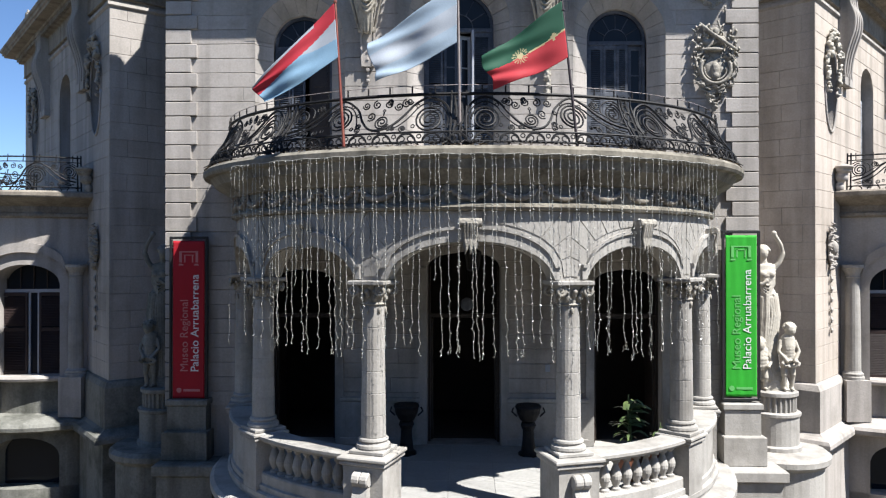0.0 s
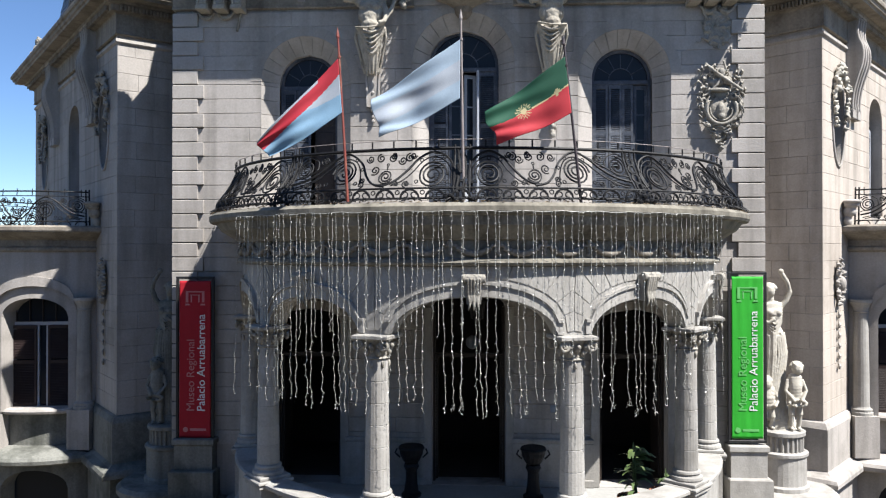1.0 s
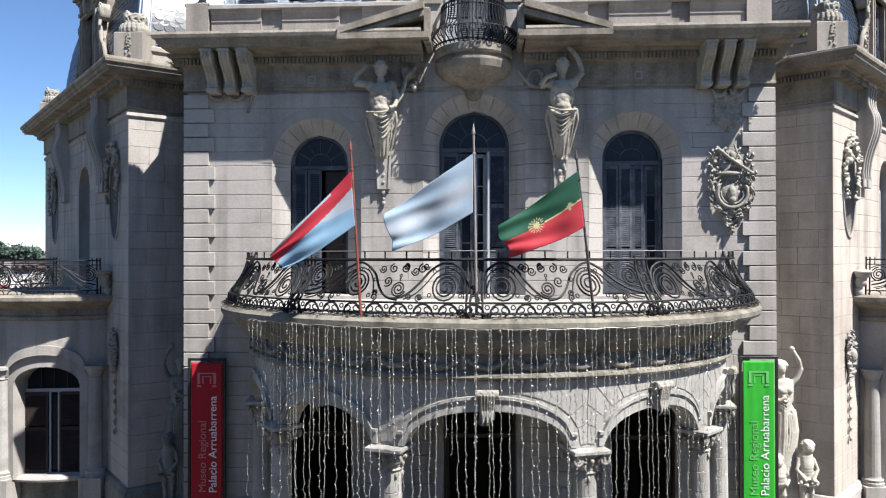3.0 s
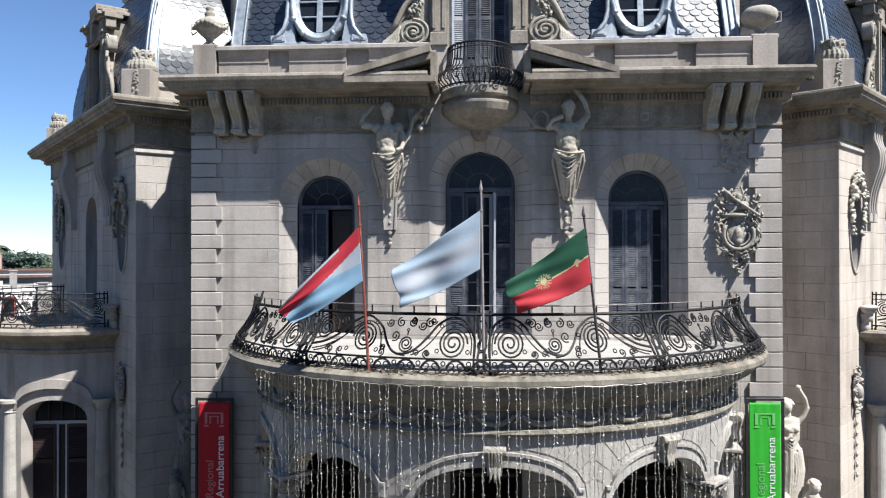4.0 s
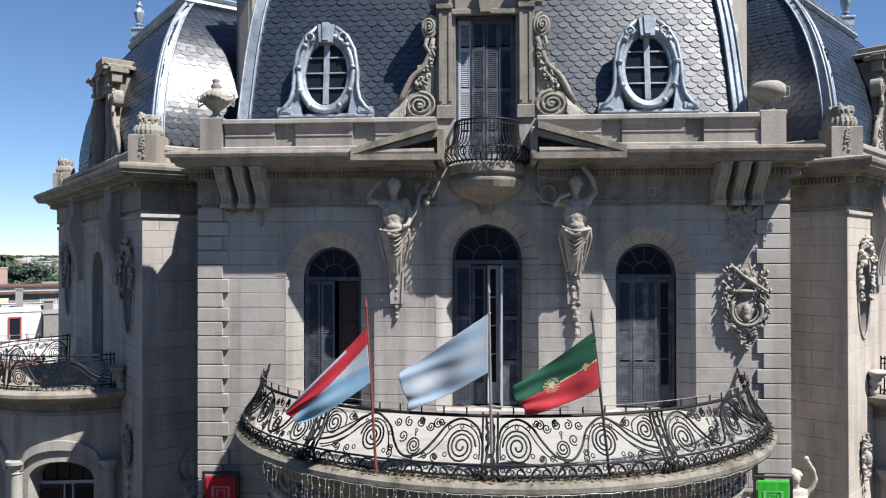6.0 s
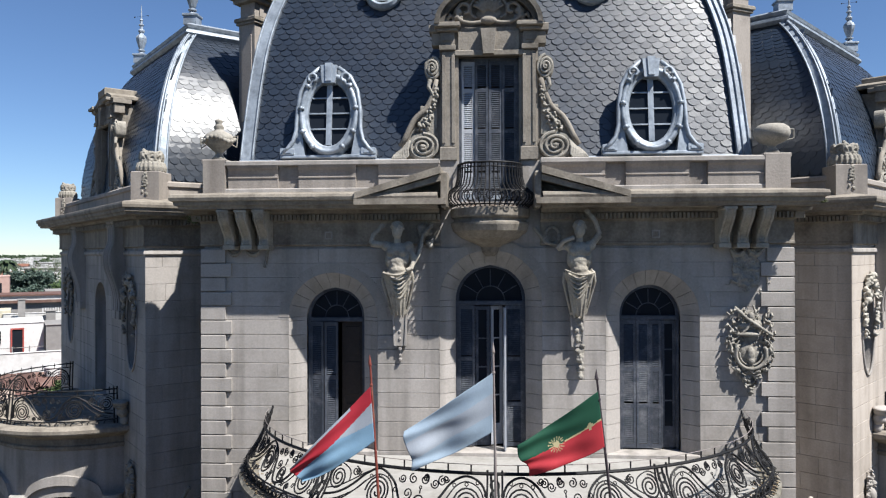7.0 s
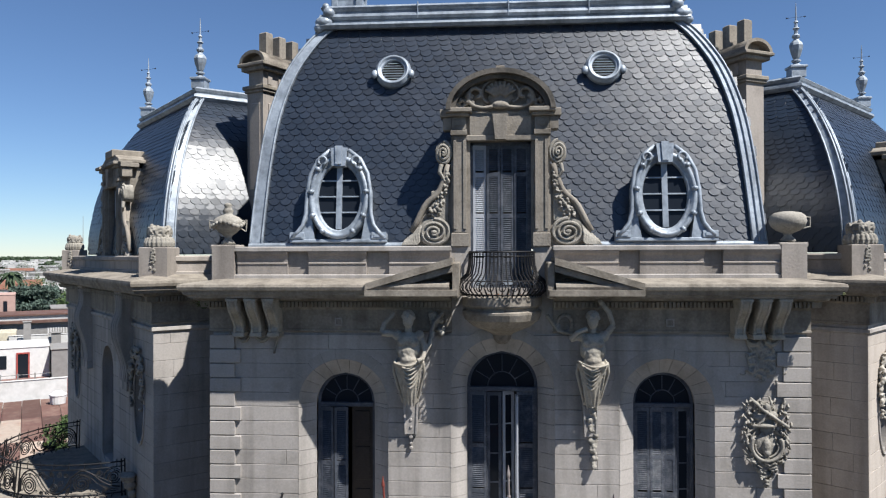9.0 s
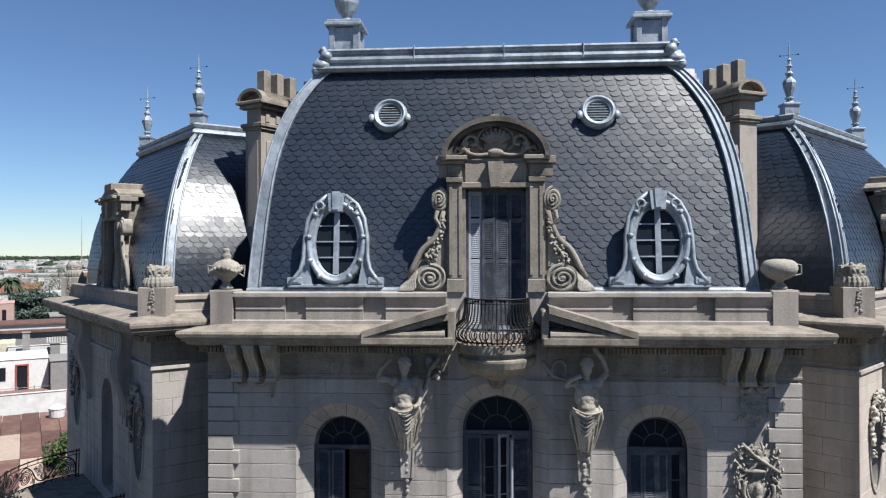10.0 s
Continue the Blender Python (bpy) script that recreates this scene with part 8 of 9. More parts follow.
# ---- strings of icicle lights along the balcony ----
BULB = material("clear_white_bulbs", (0.30, 0.293, 0.265), 0.35, vary=0.05, stain=(0.5452, 0.5270, 0.4543), stained=0.3, bump=0.0, spec=0.5)
lights = empty("icicle_lights", None, "white icicle light strings hanging from the balcony edge", "light string")
rr = random.Random(21)
strings = 88
for i in range(strings):
    d = -47.5 + 97 * (i + rr.uniform(-0.45, 0.45)) / strings
    long = rr.random() < 0.66
    z_end = rr.uniform(5.15, 5.45) if long else rr.uniform(6.2, 7.4)
    if i % 9 == 0:
        z_end = 5.2
    p0 = bow(5.955, 5.235, d)
    bm = bmesh.new()
    pts = []
    z = 8.5
    lean = rr.uniform(-0.02, 0.03)
    k = 0
    swing = rr.uniform(-0.06, 0.06)
    while z > z_end:
        u = (8.5 - z) / 3.2
        wob = 0.010 + 0.03 * max(u - 0.55, 0)
        x = p0.x + lean * u + swing * u * u + rr.uniform(-1, 1) * wob
        y = p0.y - 0.01 + rr.uniform(-1, 1) * wob * 0.7
        pts.append((x, y, z))
        if k % 1 == 0:
            a = rr.uniform(0, 6.28)
            r = rr.uniform(0.012, 0.02)
            q = (x + 0.022 * math.cos(a), y + 0.022 * math.sin(a), z - 0.012)
            tube(bm, [(x, y, z), q], 0.006 if u < 0.5 else 0.007, 4, 0.004)
        z -= rr.uniform(0.06, 0.13)
        k += 1
    if long and rr.random() < 0.25:
        x, y, z = pts[-1]
        for q in range(6):
            pts.append((x + rr.uniform(-0.05, 0.05), y + rr.uniform(-0.03, 0.03), z + rr.uniform(-0.06, 0.12)))
    tube(bm, pts, 0.0028, 4)
    part("light_strand", bm, BULB, lights)
bm = bmesh.new()
tube(bm, [(*bow(5.96, 5.24, -47.5 + 97 * i / 60), 8.51 + 0.01 * math.sin(i * 1.7)) for i in range(61)], 0.0045, 5)
part("feed_cable", bm, BULB, lights)

# ---- banners in black frames ----
BLACK = material("black_frame_paint", (0.0136, 0.0136, 0.0145), 0.5, vary=0.1, stain=(0.0273, 0.0273, 0.0273), stained=0.3)
B_RED = cloth("red_banner_vinyl", (0.2998, 0.0073, 0.0155))
B_GREEN = cloth("green_banner_vinyl", (0.0182, 0.2762, 0.0182))
B_WHITE = cloth("white_print", (0.6360, 0.6360, 0.6360))
B_PINK = cloth("pale_print_on_red", (0.4315, 0.1680, 0.1680))
B_LIME = cloth("pale_print_on_green", (0.10, 0.36, 0.10))


def lettering(text, size, mat, parent, m, thick=0.0):
    cu = bpy.data.curves.new("lettering", "FONT")
    cu.body, cu.size, cu.extrude, cu.offset = text, size, 0.002, thick
    ob = bpy.data.objects.new("lettering", cu)
    scene.collection.objects.link(ob)
    dg = bpy.context.evaluated_depsgraph_get()
    me = bpy.data.meshes.new_from_object(ob.evaluated_get(dg))
    bpy.data.objects.remove(ob)
    me.materials.clear()
    return link("lettering", me, mat, parent, mw=m)


def banner(x0, x1, y, z0, z1, turn, cloth_mat, pale, label, crease, shade_first):
    W, H = x1 - x0, z1 - z0
    ob = empty("banner", Matrix.Translation((x0, y, z0)) @ Matrix.Rotation(radians(turn), 4, "Z"), label, "banner", "banners beside the porch")
    for a, b, c, d in ((0, W, 0, 0.06), (0, W, H - 0.06, H), (0, 0.05, 0.06, H - 0.06), (W - 0.05, W, 0.06, H - 0.06)):
        bm = bmesh.new()
        soft_box(bm, a, b, -0.03, 0.03, c, d, 0.006)
        part("frame_bar", bm, BLACK, ob)
    bm = bmesh.new()
    nx, nz = 24, 60
    g = []
    for j in range(nz + 1):
        row = []
        for i in range(nx + 1):
            u, v = i / nx, j / nz
            yy = -0.012 + crease * (0.5 * math.sin(u * 11 + 1.5 * math.sin(v * 3)) + 0.4 * math.sin(u * 23 + v * 5)) * (0.3 + 0.7 * abs(v - 0.5) * 2)
            row.append(bm.verts.new((0.075 + (W - 0.15) * u, yy, 0.10 + (H - 0.2) * v)))
        g.append(row)
    for j in range(nz):
        for i in range(nx):
            bm.faces.new((g[j][i], g[j][i + 1], g[j + 1][i + 1], g[j + 1][i]))
    sh = part("sheet", bm, cloth_mat, ob, smooth=True)
    sd = sh.modifiers.new("thickness", "SOLIDIFY")
    sd.thickness = 0.003
    up = Matrix.Rotation(radians(90), 4, "X") @ Matrix.Rotation(radians(90), 4, "Z")
    f = -0.018 - crease * 1.1
    lettering("Palacio Arruabarrena", 0.262, B_WHITE, ob, Matrix.Translation((W * 0.76, f, H * 0.185)) @ up, 0.001 if crease < 0.005 else -0.002)
    lettering("Museo Regional", 0.262, pale, ob, Matrix.Translation((W * 0.48, f, H * 0.185)) @ up)
    # emblem: a small arched gateway, and a round mark with a bar at the foot
    bm = bmesh.new()
    ez = H * 0.87
    for a in (-1, 1):
        box(bm, W * 0.5 + a * 0.19 - 0.03, W * 0.5 + a * 0.19 + 0.03, f, f + 0.003, ez - 0.1, ez + 0.13)
        box(bm, W * 0.5 + a * 0.09 - 0.015, W * 0.5 + a * 0.09 + 0.015, f, f + 0.003, ez - 0.1, ez + 0.08)
    box(bm, W * 0.5 - 0.22, W * 0.5 + 0.22, f, f + 0.003, ez + 0.13, ez + 0.16)
    box(bm, W * 0.5 - 0.12, W * 0.5 + 0.12, f, f + 0.003, ez + 0.06, ez + 0.08)
    for a in (-1, 1):
        prism(bm, [(W * 0.5 + a * 0.12, ez - 0.17), (W * 0.5 + a * 0.24, ez - 0.17), (W * 0.5 + a * 0.22, ez - 0.13), (W * 0.5 + a * 0.14, ez - 0.13)], f, f + 0.003)
    part("emblem", bm, pale, ob)
    bm = bmesh.new()
    prism(bm, [(W * 0.25 + 0.06 * math.cos(a), H * 0.075 + 0.06 * math.sin(a)) for a in np.linspace(0, 6.2832, 17)[:-1]], f, f + 0.003)
    box(bm, W * 0.37, W * 0.80, f, f + 0.003, H * 0.068, H * 0.082)
    part("printed_mark", bm, pale, ob)
    return ob


banner(-6.93, -6.04, 16.56, 3.47, 7.30, 0, B_RED, B_PINK, "tall red museum banner in a black frame", 0.002, 0)
banner(5.66, 6.50, 16.56, 3.60, 7.42, 0, B_GREEN, B_LIME, "tall bright green museum banner in a black frame", 0.006, 1)
for x0, x1, tg in ((-6.98, -6.0, 0), (5.64, 6.52, 1)):
    pl = empty("banner_plinth", None, "stepped stone plinth below a banner", "plinth", "banner plinths")
    bm = bmesh.new()
    soft_box(bm, x0 + 0.04, x1 - 0.04, 16.44, 16.76, 2.4, 3.42, 0.015)
    # the west plinth takes the stone with moss and shade in its colour
    part("block", bm, MOSS_SHADE if tg == 0 else PORCH, pl)
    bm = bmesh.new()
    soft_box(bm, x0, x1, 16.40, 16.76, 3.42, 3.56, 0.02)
    part("cap", bm, MOSS_SHADE if tg == 0 else PORCH, pl)
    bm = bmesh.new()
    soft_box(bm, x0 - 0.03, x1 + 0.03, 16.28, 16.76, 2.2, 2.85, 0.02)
    part("step", bm, MOSS_SHADE if tg == 0 else PORCH, pl)
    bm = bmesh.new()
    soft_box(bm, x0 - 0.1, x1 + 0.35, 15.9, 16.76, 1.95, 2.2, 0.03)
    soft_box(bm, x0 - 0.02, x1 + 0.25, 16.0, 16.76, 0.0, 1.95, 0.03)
    part("ledge", bm, MOSS_SHADE if tg == 0 else PORCH, pl)


# ---- statue groups on drums in the corners ----
def statue_group(cx, cy, flip):
    s = -1 if flip else 1
    # west pedestal darkened in colour for moss and shade
    low_stone = MOSS_SHADE if flip else PORCH
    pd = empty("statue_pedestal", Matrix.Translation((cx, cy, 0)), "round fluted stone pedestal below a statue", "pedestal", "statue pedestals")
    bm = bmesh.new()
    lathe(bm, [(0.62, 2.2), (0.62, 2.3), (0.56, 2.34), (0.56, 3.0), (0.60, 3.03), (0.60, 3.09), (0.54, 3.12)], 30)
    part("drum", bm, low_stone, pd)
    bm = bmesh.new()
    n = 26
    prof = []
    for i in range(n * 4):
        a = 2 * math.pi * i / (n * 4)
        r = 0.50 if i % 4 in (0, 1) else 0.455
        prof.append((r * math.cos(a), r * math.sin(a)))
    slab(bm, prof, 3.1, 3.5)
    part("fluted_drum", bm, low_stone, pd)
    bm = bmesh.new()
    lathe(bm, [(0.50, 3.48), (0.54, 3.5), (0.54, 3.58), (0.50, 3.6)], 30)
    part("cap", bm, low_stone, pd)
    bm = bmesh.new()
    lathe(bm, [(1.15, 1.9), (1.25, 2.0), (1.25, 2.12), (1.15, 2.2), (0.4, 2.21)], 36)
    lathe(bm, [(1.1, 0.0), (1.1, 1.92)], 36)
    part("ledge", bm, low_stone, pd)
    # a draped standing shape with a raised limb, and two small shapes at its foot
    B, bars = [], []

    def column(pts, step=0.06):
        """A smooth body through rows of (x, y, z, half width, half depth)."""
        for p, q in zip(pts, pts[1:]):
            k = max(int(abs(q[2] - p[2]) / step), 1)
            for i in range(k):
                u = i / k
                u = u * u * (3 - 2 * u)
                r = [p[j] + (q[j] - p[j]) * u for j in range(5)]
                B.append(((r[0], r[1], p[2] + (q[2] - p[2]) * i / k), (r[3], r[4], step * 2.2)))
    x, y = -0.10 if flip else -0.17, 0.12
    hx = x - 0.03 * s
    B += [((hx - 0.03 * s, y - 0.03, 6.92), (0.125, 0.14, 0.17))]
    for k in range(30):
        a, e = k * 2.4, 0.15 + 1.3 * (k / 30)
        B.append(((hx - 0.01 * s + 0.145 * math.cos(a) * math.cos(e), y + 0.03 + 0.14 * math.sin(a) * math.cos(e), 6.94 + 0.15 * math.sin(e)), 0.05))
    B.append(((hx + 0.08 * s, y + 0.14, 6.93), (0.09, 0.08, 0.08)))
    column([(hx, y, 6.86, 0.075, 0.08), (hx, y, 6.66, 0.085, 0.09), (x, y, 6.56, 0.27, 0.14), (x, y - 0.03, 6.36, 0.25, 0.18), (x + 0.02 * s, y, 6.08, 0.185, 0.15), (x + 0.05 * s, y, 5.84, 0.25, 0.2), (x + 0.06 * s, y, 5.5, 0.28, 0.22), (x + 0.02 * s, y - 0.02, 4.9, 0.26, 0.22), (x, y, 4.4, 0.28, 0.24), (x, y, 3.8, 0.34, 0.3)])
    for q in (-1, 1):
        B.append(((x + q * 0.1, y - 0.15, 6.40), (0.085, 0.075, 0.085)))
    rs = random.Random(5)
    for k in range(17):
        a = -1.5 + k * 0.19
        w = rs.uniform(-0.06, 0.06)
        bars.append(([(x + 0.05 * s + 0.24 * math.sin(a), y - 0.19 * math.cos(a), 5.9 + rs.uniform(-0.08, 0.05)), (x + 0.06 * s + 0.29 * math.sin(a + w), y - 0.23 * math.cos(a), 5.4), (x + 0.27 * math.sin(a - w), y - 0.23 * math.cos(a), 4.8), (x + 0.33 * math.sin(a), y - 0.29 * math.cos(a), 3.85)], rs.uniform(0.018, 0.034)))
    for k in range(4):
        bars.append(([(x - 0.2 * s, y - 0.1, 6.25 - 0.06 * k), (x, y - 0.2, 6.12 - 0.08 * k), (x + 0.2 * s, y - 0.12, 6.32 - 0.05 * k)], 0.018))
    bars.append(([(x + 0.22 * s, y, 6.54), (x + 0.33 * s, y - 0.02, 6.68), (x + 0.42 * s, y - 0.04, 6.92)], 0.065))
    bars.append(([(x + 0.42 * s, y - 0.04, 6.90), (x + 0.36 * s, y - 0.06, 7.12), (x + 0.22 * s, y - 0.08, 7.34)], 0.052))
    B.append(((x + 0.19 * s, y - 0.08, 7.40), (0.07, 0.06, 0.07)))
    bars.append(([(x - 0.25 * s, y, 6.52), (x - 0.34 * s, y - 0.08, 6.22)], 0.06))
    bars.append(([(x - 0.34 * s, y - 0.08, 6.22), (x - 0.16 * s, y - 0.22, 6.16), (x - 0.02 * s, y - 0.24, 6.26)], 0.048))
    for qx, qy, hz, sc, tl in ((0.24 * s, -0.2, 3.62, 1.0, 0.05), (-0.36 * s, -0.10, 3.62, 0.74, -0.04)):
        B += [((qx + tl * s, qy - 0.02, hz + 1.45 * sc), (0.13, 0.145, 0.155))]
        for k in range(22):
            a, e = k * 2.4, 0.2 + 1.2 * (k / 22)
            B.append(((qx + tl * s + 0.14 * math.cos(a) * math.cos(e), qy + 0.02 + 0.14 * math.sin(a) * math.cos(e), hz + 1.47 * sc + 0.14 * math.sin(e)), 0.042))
        column([(qx + tl * 0.7 * s, qy, hz + 1.34 * sc, 0.06, 0.07), (qx, qy, hz + 1.24 * sc, 0.17, 0.12), (qx, qy - 0.02, hz + 1.0 * sc, 0.16, 0.14), (qx, qy, hz + 0.78 * sc, 0.17, 0.15), (qx, qy, hz + 0.62 * sc, 0.15, 0.13)])
        for q in (-1, 1):
            bars.append(([(qx + q * 0.08, qy, hz + 0.68 * sc), (qx + q * 0.10, qy - 0.05, hz + 0.36 * sc)], 0.078))
            bars.append(([(qx + q * 0.10, qy - 0.05, hz + 0.36 * sc), (qx + q * 0.085, qy, hz + 0.04)], 0.058))
            B.append(((qx + q * 0.085, qy - 0.06, hz + 0.03), (0.05, 0.1, 0.035)))
            bars.append(([(qx + q * 0.165, qy, hz + 1.2 * sc), (qx + q * 0.24, qy - 0.06, hz + 0.94 * sc), (qx + q * 0.1, qy - 0.18, hz + 0.74 * sc)], 0.046))
    for k in range(24):
        a = k * 0.2618
        B.append(((0.24 * s + 0.19 * math.cos(a), -0.36 + rs.uniform(-0.04, 0.04), 4.28 + 0.07 * math.sin(a)), rs.uniform(0.03, 0.05)))
    column([(0, 0.12, 3.6, 0.42, 0.34), (0, 0.12, 4.1, 0.30, 0.26)])
    # the west statue's shade is put into its stone colour
    cluster("statue", Matrix.Translation((cx, cy, 0)), B, 0.017, MOSS_SHADE if flip else MARBLE, "stone statue group, coloured dark for shade and moss, on a round pedestal" if flip else "pale stone statue group on a round pedestal", "statue", bars)


statue_group(7.40, 18.0, False)
statue_group(-7.66, 17.95, True)

# ---- urns, plants and fittings under the porch ----
pot = empty("iron_urn", Matrix.Translation((-1.40, 15.95, 2.5)), "black iron urn on a stem beside the entrance", "urn", "entrance urns")
bm = bmesh.new()
lathe(bm, [(0.22, 0), (0.22, 0.06), (0.16, 0.1), (0.13, 0.35), (0.12, 0.55), (0.17, 0.66), (0.15, 0.72)], 16)
part("stem", bm, IRON, pot)
bm = bmesh.new()
lathe(bm, [(0.08, 0.7), (0.18, 0.78), (0.25, 0.92), (0.26, 1.0), (0.29, 1.06), (0.27, 1.1), (0.2, 1.1)], 16)
part("bowl", bm, IRON, pot)
for s in (-1, 1):
    bm = bmesh.new()
    tube(bm, [(s * 0.25, 0, 0.85), (s * 0.36, 0, 0.95), (s * 0.32, 0, 1.04)], 0.02, 6)
    part("handle", bm, IRON, pot)
copy_thing(pot, Matrix.Translation((1.27, 15.95, 2.5)))

LEAF = material("dusty_green_leaves", (0.075, 0.11, 0.045), 0.5, vary=0.25, grain=8, stain=(0.1454, 0.1817, 0.0545), stained=0.6, stain_size=5, bump=0.0, piece=0.2)
TERRA = material("terracotta", (0.2544, 0.1090, 0.0636), 0.85, vary=0.15, stain=(0.1817, 0.0909, 0.0636), stained=0.5, stain_size=4)


def potted_plant(x, y, h, spread, seed, label, count):
    ob = empty("potted_plant", Matrix.Translation((x, y, 2.5)), label, "plant", "porch plants")
    bm = bmesh.new()
    lathe(bm, [(0.2, 0), (0.24, 0.1), (0.3, 0.5), (0.32, 0.5), (0.32, 0.58), (0.27, 0.58), (0.26, 0.52)], 18)
    part("pot", bm, TERRA, ob)
    rr = random.Random(seed)
    bm = bmesh.new()
    for i in range(count):
        a = rr.uniform(0, 6.28)
        z0 = 0.5 + (h - 0.9) * rr.random() ** 0.7
        L = rr.uniform(0.35, 0.6) * spread
        lift = rr.uniform(0.2, 0.9)
        w = rr.uniform(0.025, 0.05)
        prev = None
        for k in range(6):
            u = k / 5
            r = L * u
            z = z0 + L * lift * (u - 0.95 * u * u) * 1.6
            wk = w * math.sin(math.pi * (0.12 + 0.88 * (1 - u)) * 0.9)
            c = Vector((r * math.cos(a), r * math.sin(a), z))
            t = Vector((-math.sin(a), math.cos(a), 0.3)) * wk
            cur = (bm.verts.new(c - t), bm.verts.new(c + t))
            if prev:
                bm.faces.new((prev[0], prev[1], cur[1], cur[0]))
            prev = cur
    part("leaves", bm, LEAF, ob)
    bm = bmesh.new()
    for i in range(4):
        tube(bm, [(0.03 * i, 0, 0.5), (0.05 * math.sin(i), 0.04 * i, h - 0.2 - 0.1 * i)], 0.014, 5)
    part("stems", bm, LEAF, ob)


potted_plant(3.10, 14.35, 1.85, 0.72, 3, "thin strap-leaved potted plant behind the balustrade", 52)
potted_plant(3.82, 14.75, 1.22, 0.5, 5, "small leafy potted plant behind the balustrade", 40)
bm = bmesh.new()
soft_box(bm, 1.72, 1.83, 16.70, 16.76, 4.2, 4.36, 0.01)
tagged(part("wall_switch_box", bm, F_WHITE, None), "small white box on the porch wall", "switch box")
lamp = empty("hall_lamp", Matrix.Translation((-0.08, 17.75, 5.55)), "white glass hall lamp on a thin rod", "lamp")
bm = bmesh.new()
ball(bm, (0, 0, 0.12), (0.16, 0.16, 0.17), 2)
part("globe", bm, F_WHITE, lamp, smooth=True)
bm = bmesh.new()
tube(bm, [(0, 0, 0.25), (0, 0, 2.93)], 0.012, 6)
part("rod", bm, IRON, lamp)
lamp2 = empty("porch_lantern", Matrix.Translation((0.05, 13.6, 7.0)), "dark iron lantern hanging under the porch ceiling", "lantern")
bm = bmesh.new()
tube(bm, [(0, 0, 0.0), (0, 0, 0.6)], 0.012, 6)
part("chain", bm, IRON, lamp2)
bm = bmesh.new()
lathe(bm, [(0.05, -0.42), (0.12, -0.38), (0.15, -0.1), (0.16, -0.06), (0.06, 0.02)], 8)
part("body", bm, IRON, lamp2)

# ---- small growth and litter on the ledges ----
rr = random.Random(66)
WEED = material("ledge_weed", (0.055, 0.075, 0.028), 0.8, vary=0.3, grain=20, stain=(0.11, 0.10, 0.05), stained=0.6, stain_size=8)


def weed(x, y, z, spread, count, label):
    bm = bmesh.new()
    for i in range(count):
        a, r, h = rr.uniform(0, 6.28), rr.uniform(0.3, 1.0) * spread, rr.uniform(0.3, 1.0) * spread
        p = Vector((x + rr.uniform(-0.04, 0.04), y, z))
        q = p + Vector((r * math.cos(a), r * math.sin(a) * 0.6, h * 0.7))
        t = q + Vector((0.3 * r * math.cos(a), 0, -0.3 * h))
        s = Vector((-math.sin(a), math.cos(a), 0.3)) * 0.016
        poly(bm, [p - s * 0.5, p + s * 0.5, q + s, q - s, t], [(0, 1, 2, 3), (3, 2, 4)])
    tagged(part("weed", bm, WEED, None), label, "plant", kind="stuff")


for x, y, z, r, n in ((-7.22, 16.66, 14.08, 0.28, 70), (-7.05, 16.60, 14.12, 0.16, 30), (6.9, 16.1, 14.42, 0.12, 24)):
    weed(x, y, z, r, n, "green weed growing on the cornice ledge")
bm = bmesh.new()
for i in range(170):
    a, r = rr.uniform(math.pi, 2 * math.pi), 0.8 * math.sqrt(rr.random())
    p = Vector((FC + r * math.cos(a), FY + r * math.sin(a), 14.405 + rr.uniform(0, 0.02)))
    u, v = Vector((rr.uniform(-1, 1), rr.uniform(-1, 1), rr.uniform(-0.2, 0.4))) * 0.045, Vector((rr.uniform(-1, 1), rr.uniform(-1, 1), 0.1)) * 0.03
    poly(bm, [p - u, p + v, p + u, p - v], [(0, 1, 2, 3)])
tagged(part("leaf_litter", bm, material("rust_brown_leaves", (0.16, 0.075, 0.04), 0.9, vary=0.3, grain=9, stain=(0.09, 0.06, 0.04), stained=0.7, stain_size=6), None), "rust-brown dry leaves on the small balcony", "leaves", kind="stuff")

# ---- the town beyond, to the left ----
PLASTER = material("white_town_plaster", (0.46, 0.45, 0.435), 0.9, vary=0.1, grain=3, stain=(0.2635, 0.2544, 0.2362), stained=0.6, stain_size=0.5, piece=0.15)
ROOFTILE = material("red_town_roof", (0.1545, 0.0681, 0.0454), 0.9, vary=0.2, grain=5, stain=(0.2362, 0.1545, 0.1136), stained=0.7, stain_size=0.45)
TOWN_GREY = material("grey_town_concrete", (0.1908, 0.1817, 0.1726), 0.9, vary=0.15, grain=3, stain=(0.1817, 0.1726, 0.1635), stained=0.6, stain_size=0.5)
FOLIAGE = material("dark_tree_foliage", (0.0273, 0.0454, 0.0218), 0.7, vary=0.35, grain=4, stain=(0.0727, 0.0999, 0.0409), stained=0.7, stain_size=0.8, bump=0.0, piece=0.3)
FOLIAGE2 = material("fresh_tree_foliage", (0.0454, 0.0773, 0.0245), 0.7, vary=0.35, grain=4, stain=(0.1090, 0.1454, 0.0454), stained=0.7, stain_size=0.8, bump=0.0, piece=0.3)
BARK = material("bark", (0.0909, 0.0681, 0.0499), 0.95, vary=0.3, grain=6, stain=(0.0454, 0.0363, 0.0273))
REDPAINT = material("faded_red_paint", (0.2726, 0.0545, 0.0454), 0.8, vary=0.2, grain=3, stain=(0.3634, 0.1817, 0.1454), stained=0.5, stain_size=1)


REDPLASTER = material("faded_pink_plaster", (0.3540, 0.2360, 0.2006), 0.9, vary=0.1, grain=3, stain=(0.2596, 0.1888, 0.1652), stained=0.5, stain_size=0.5)


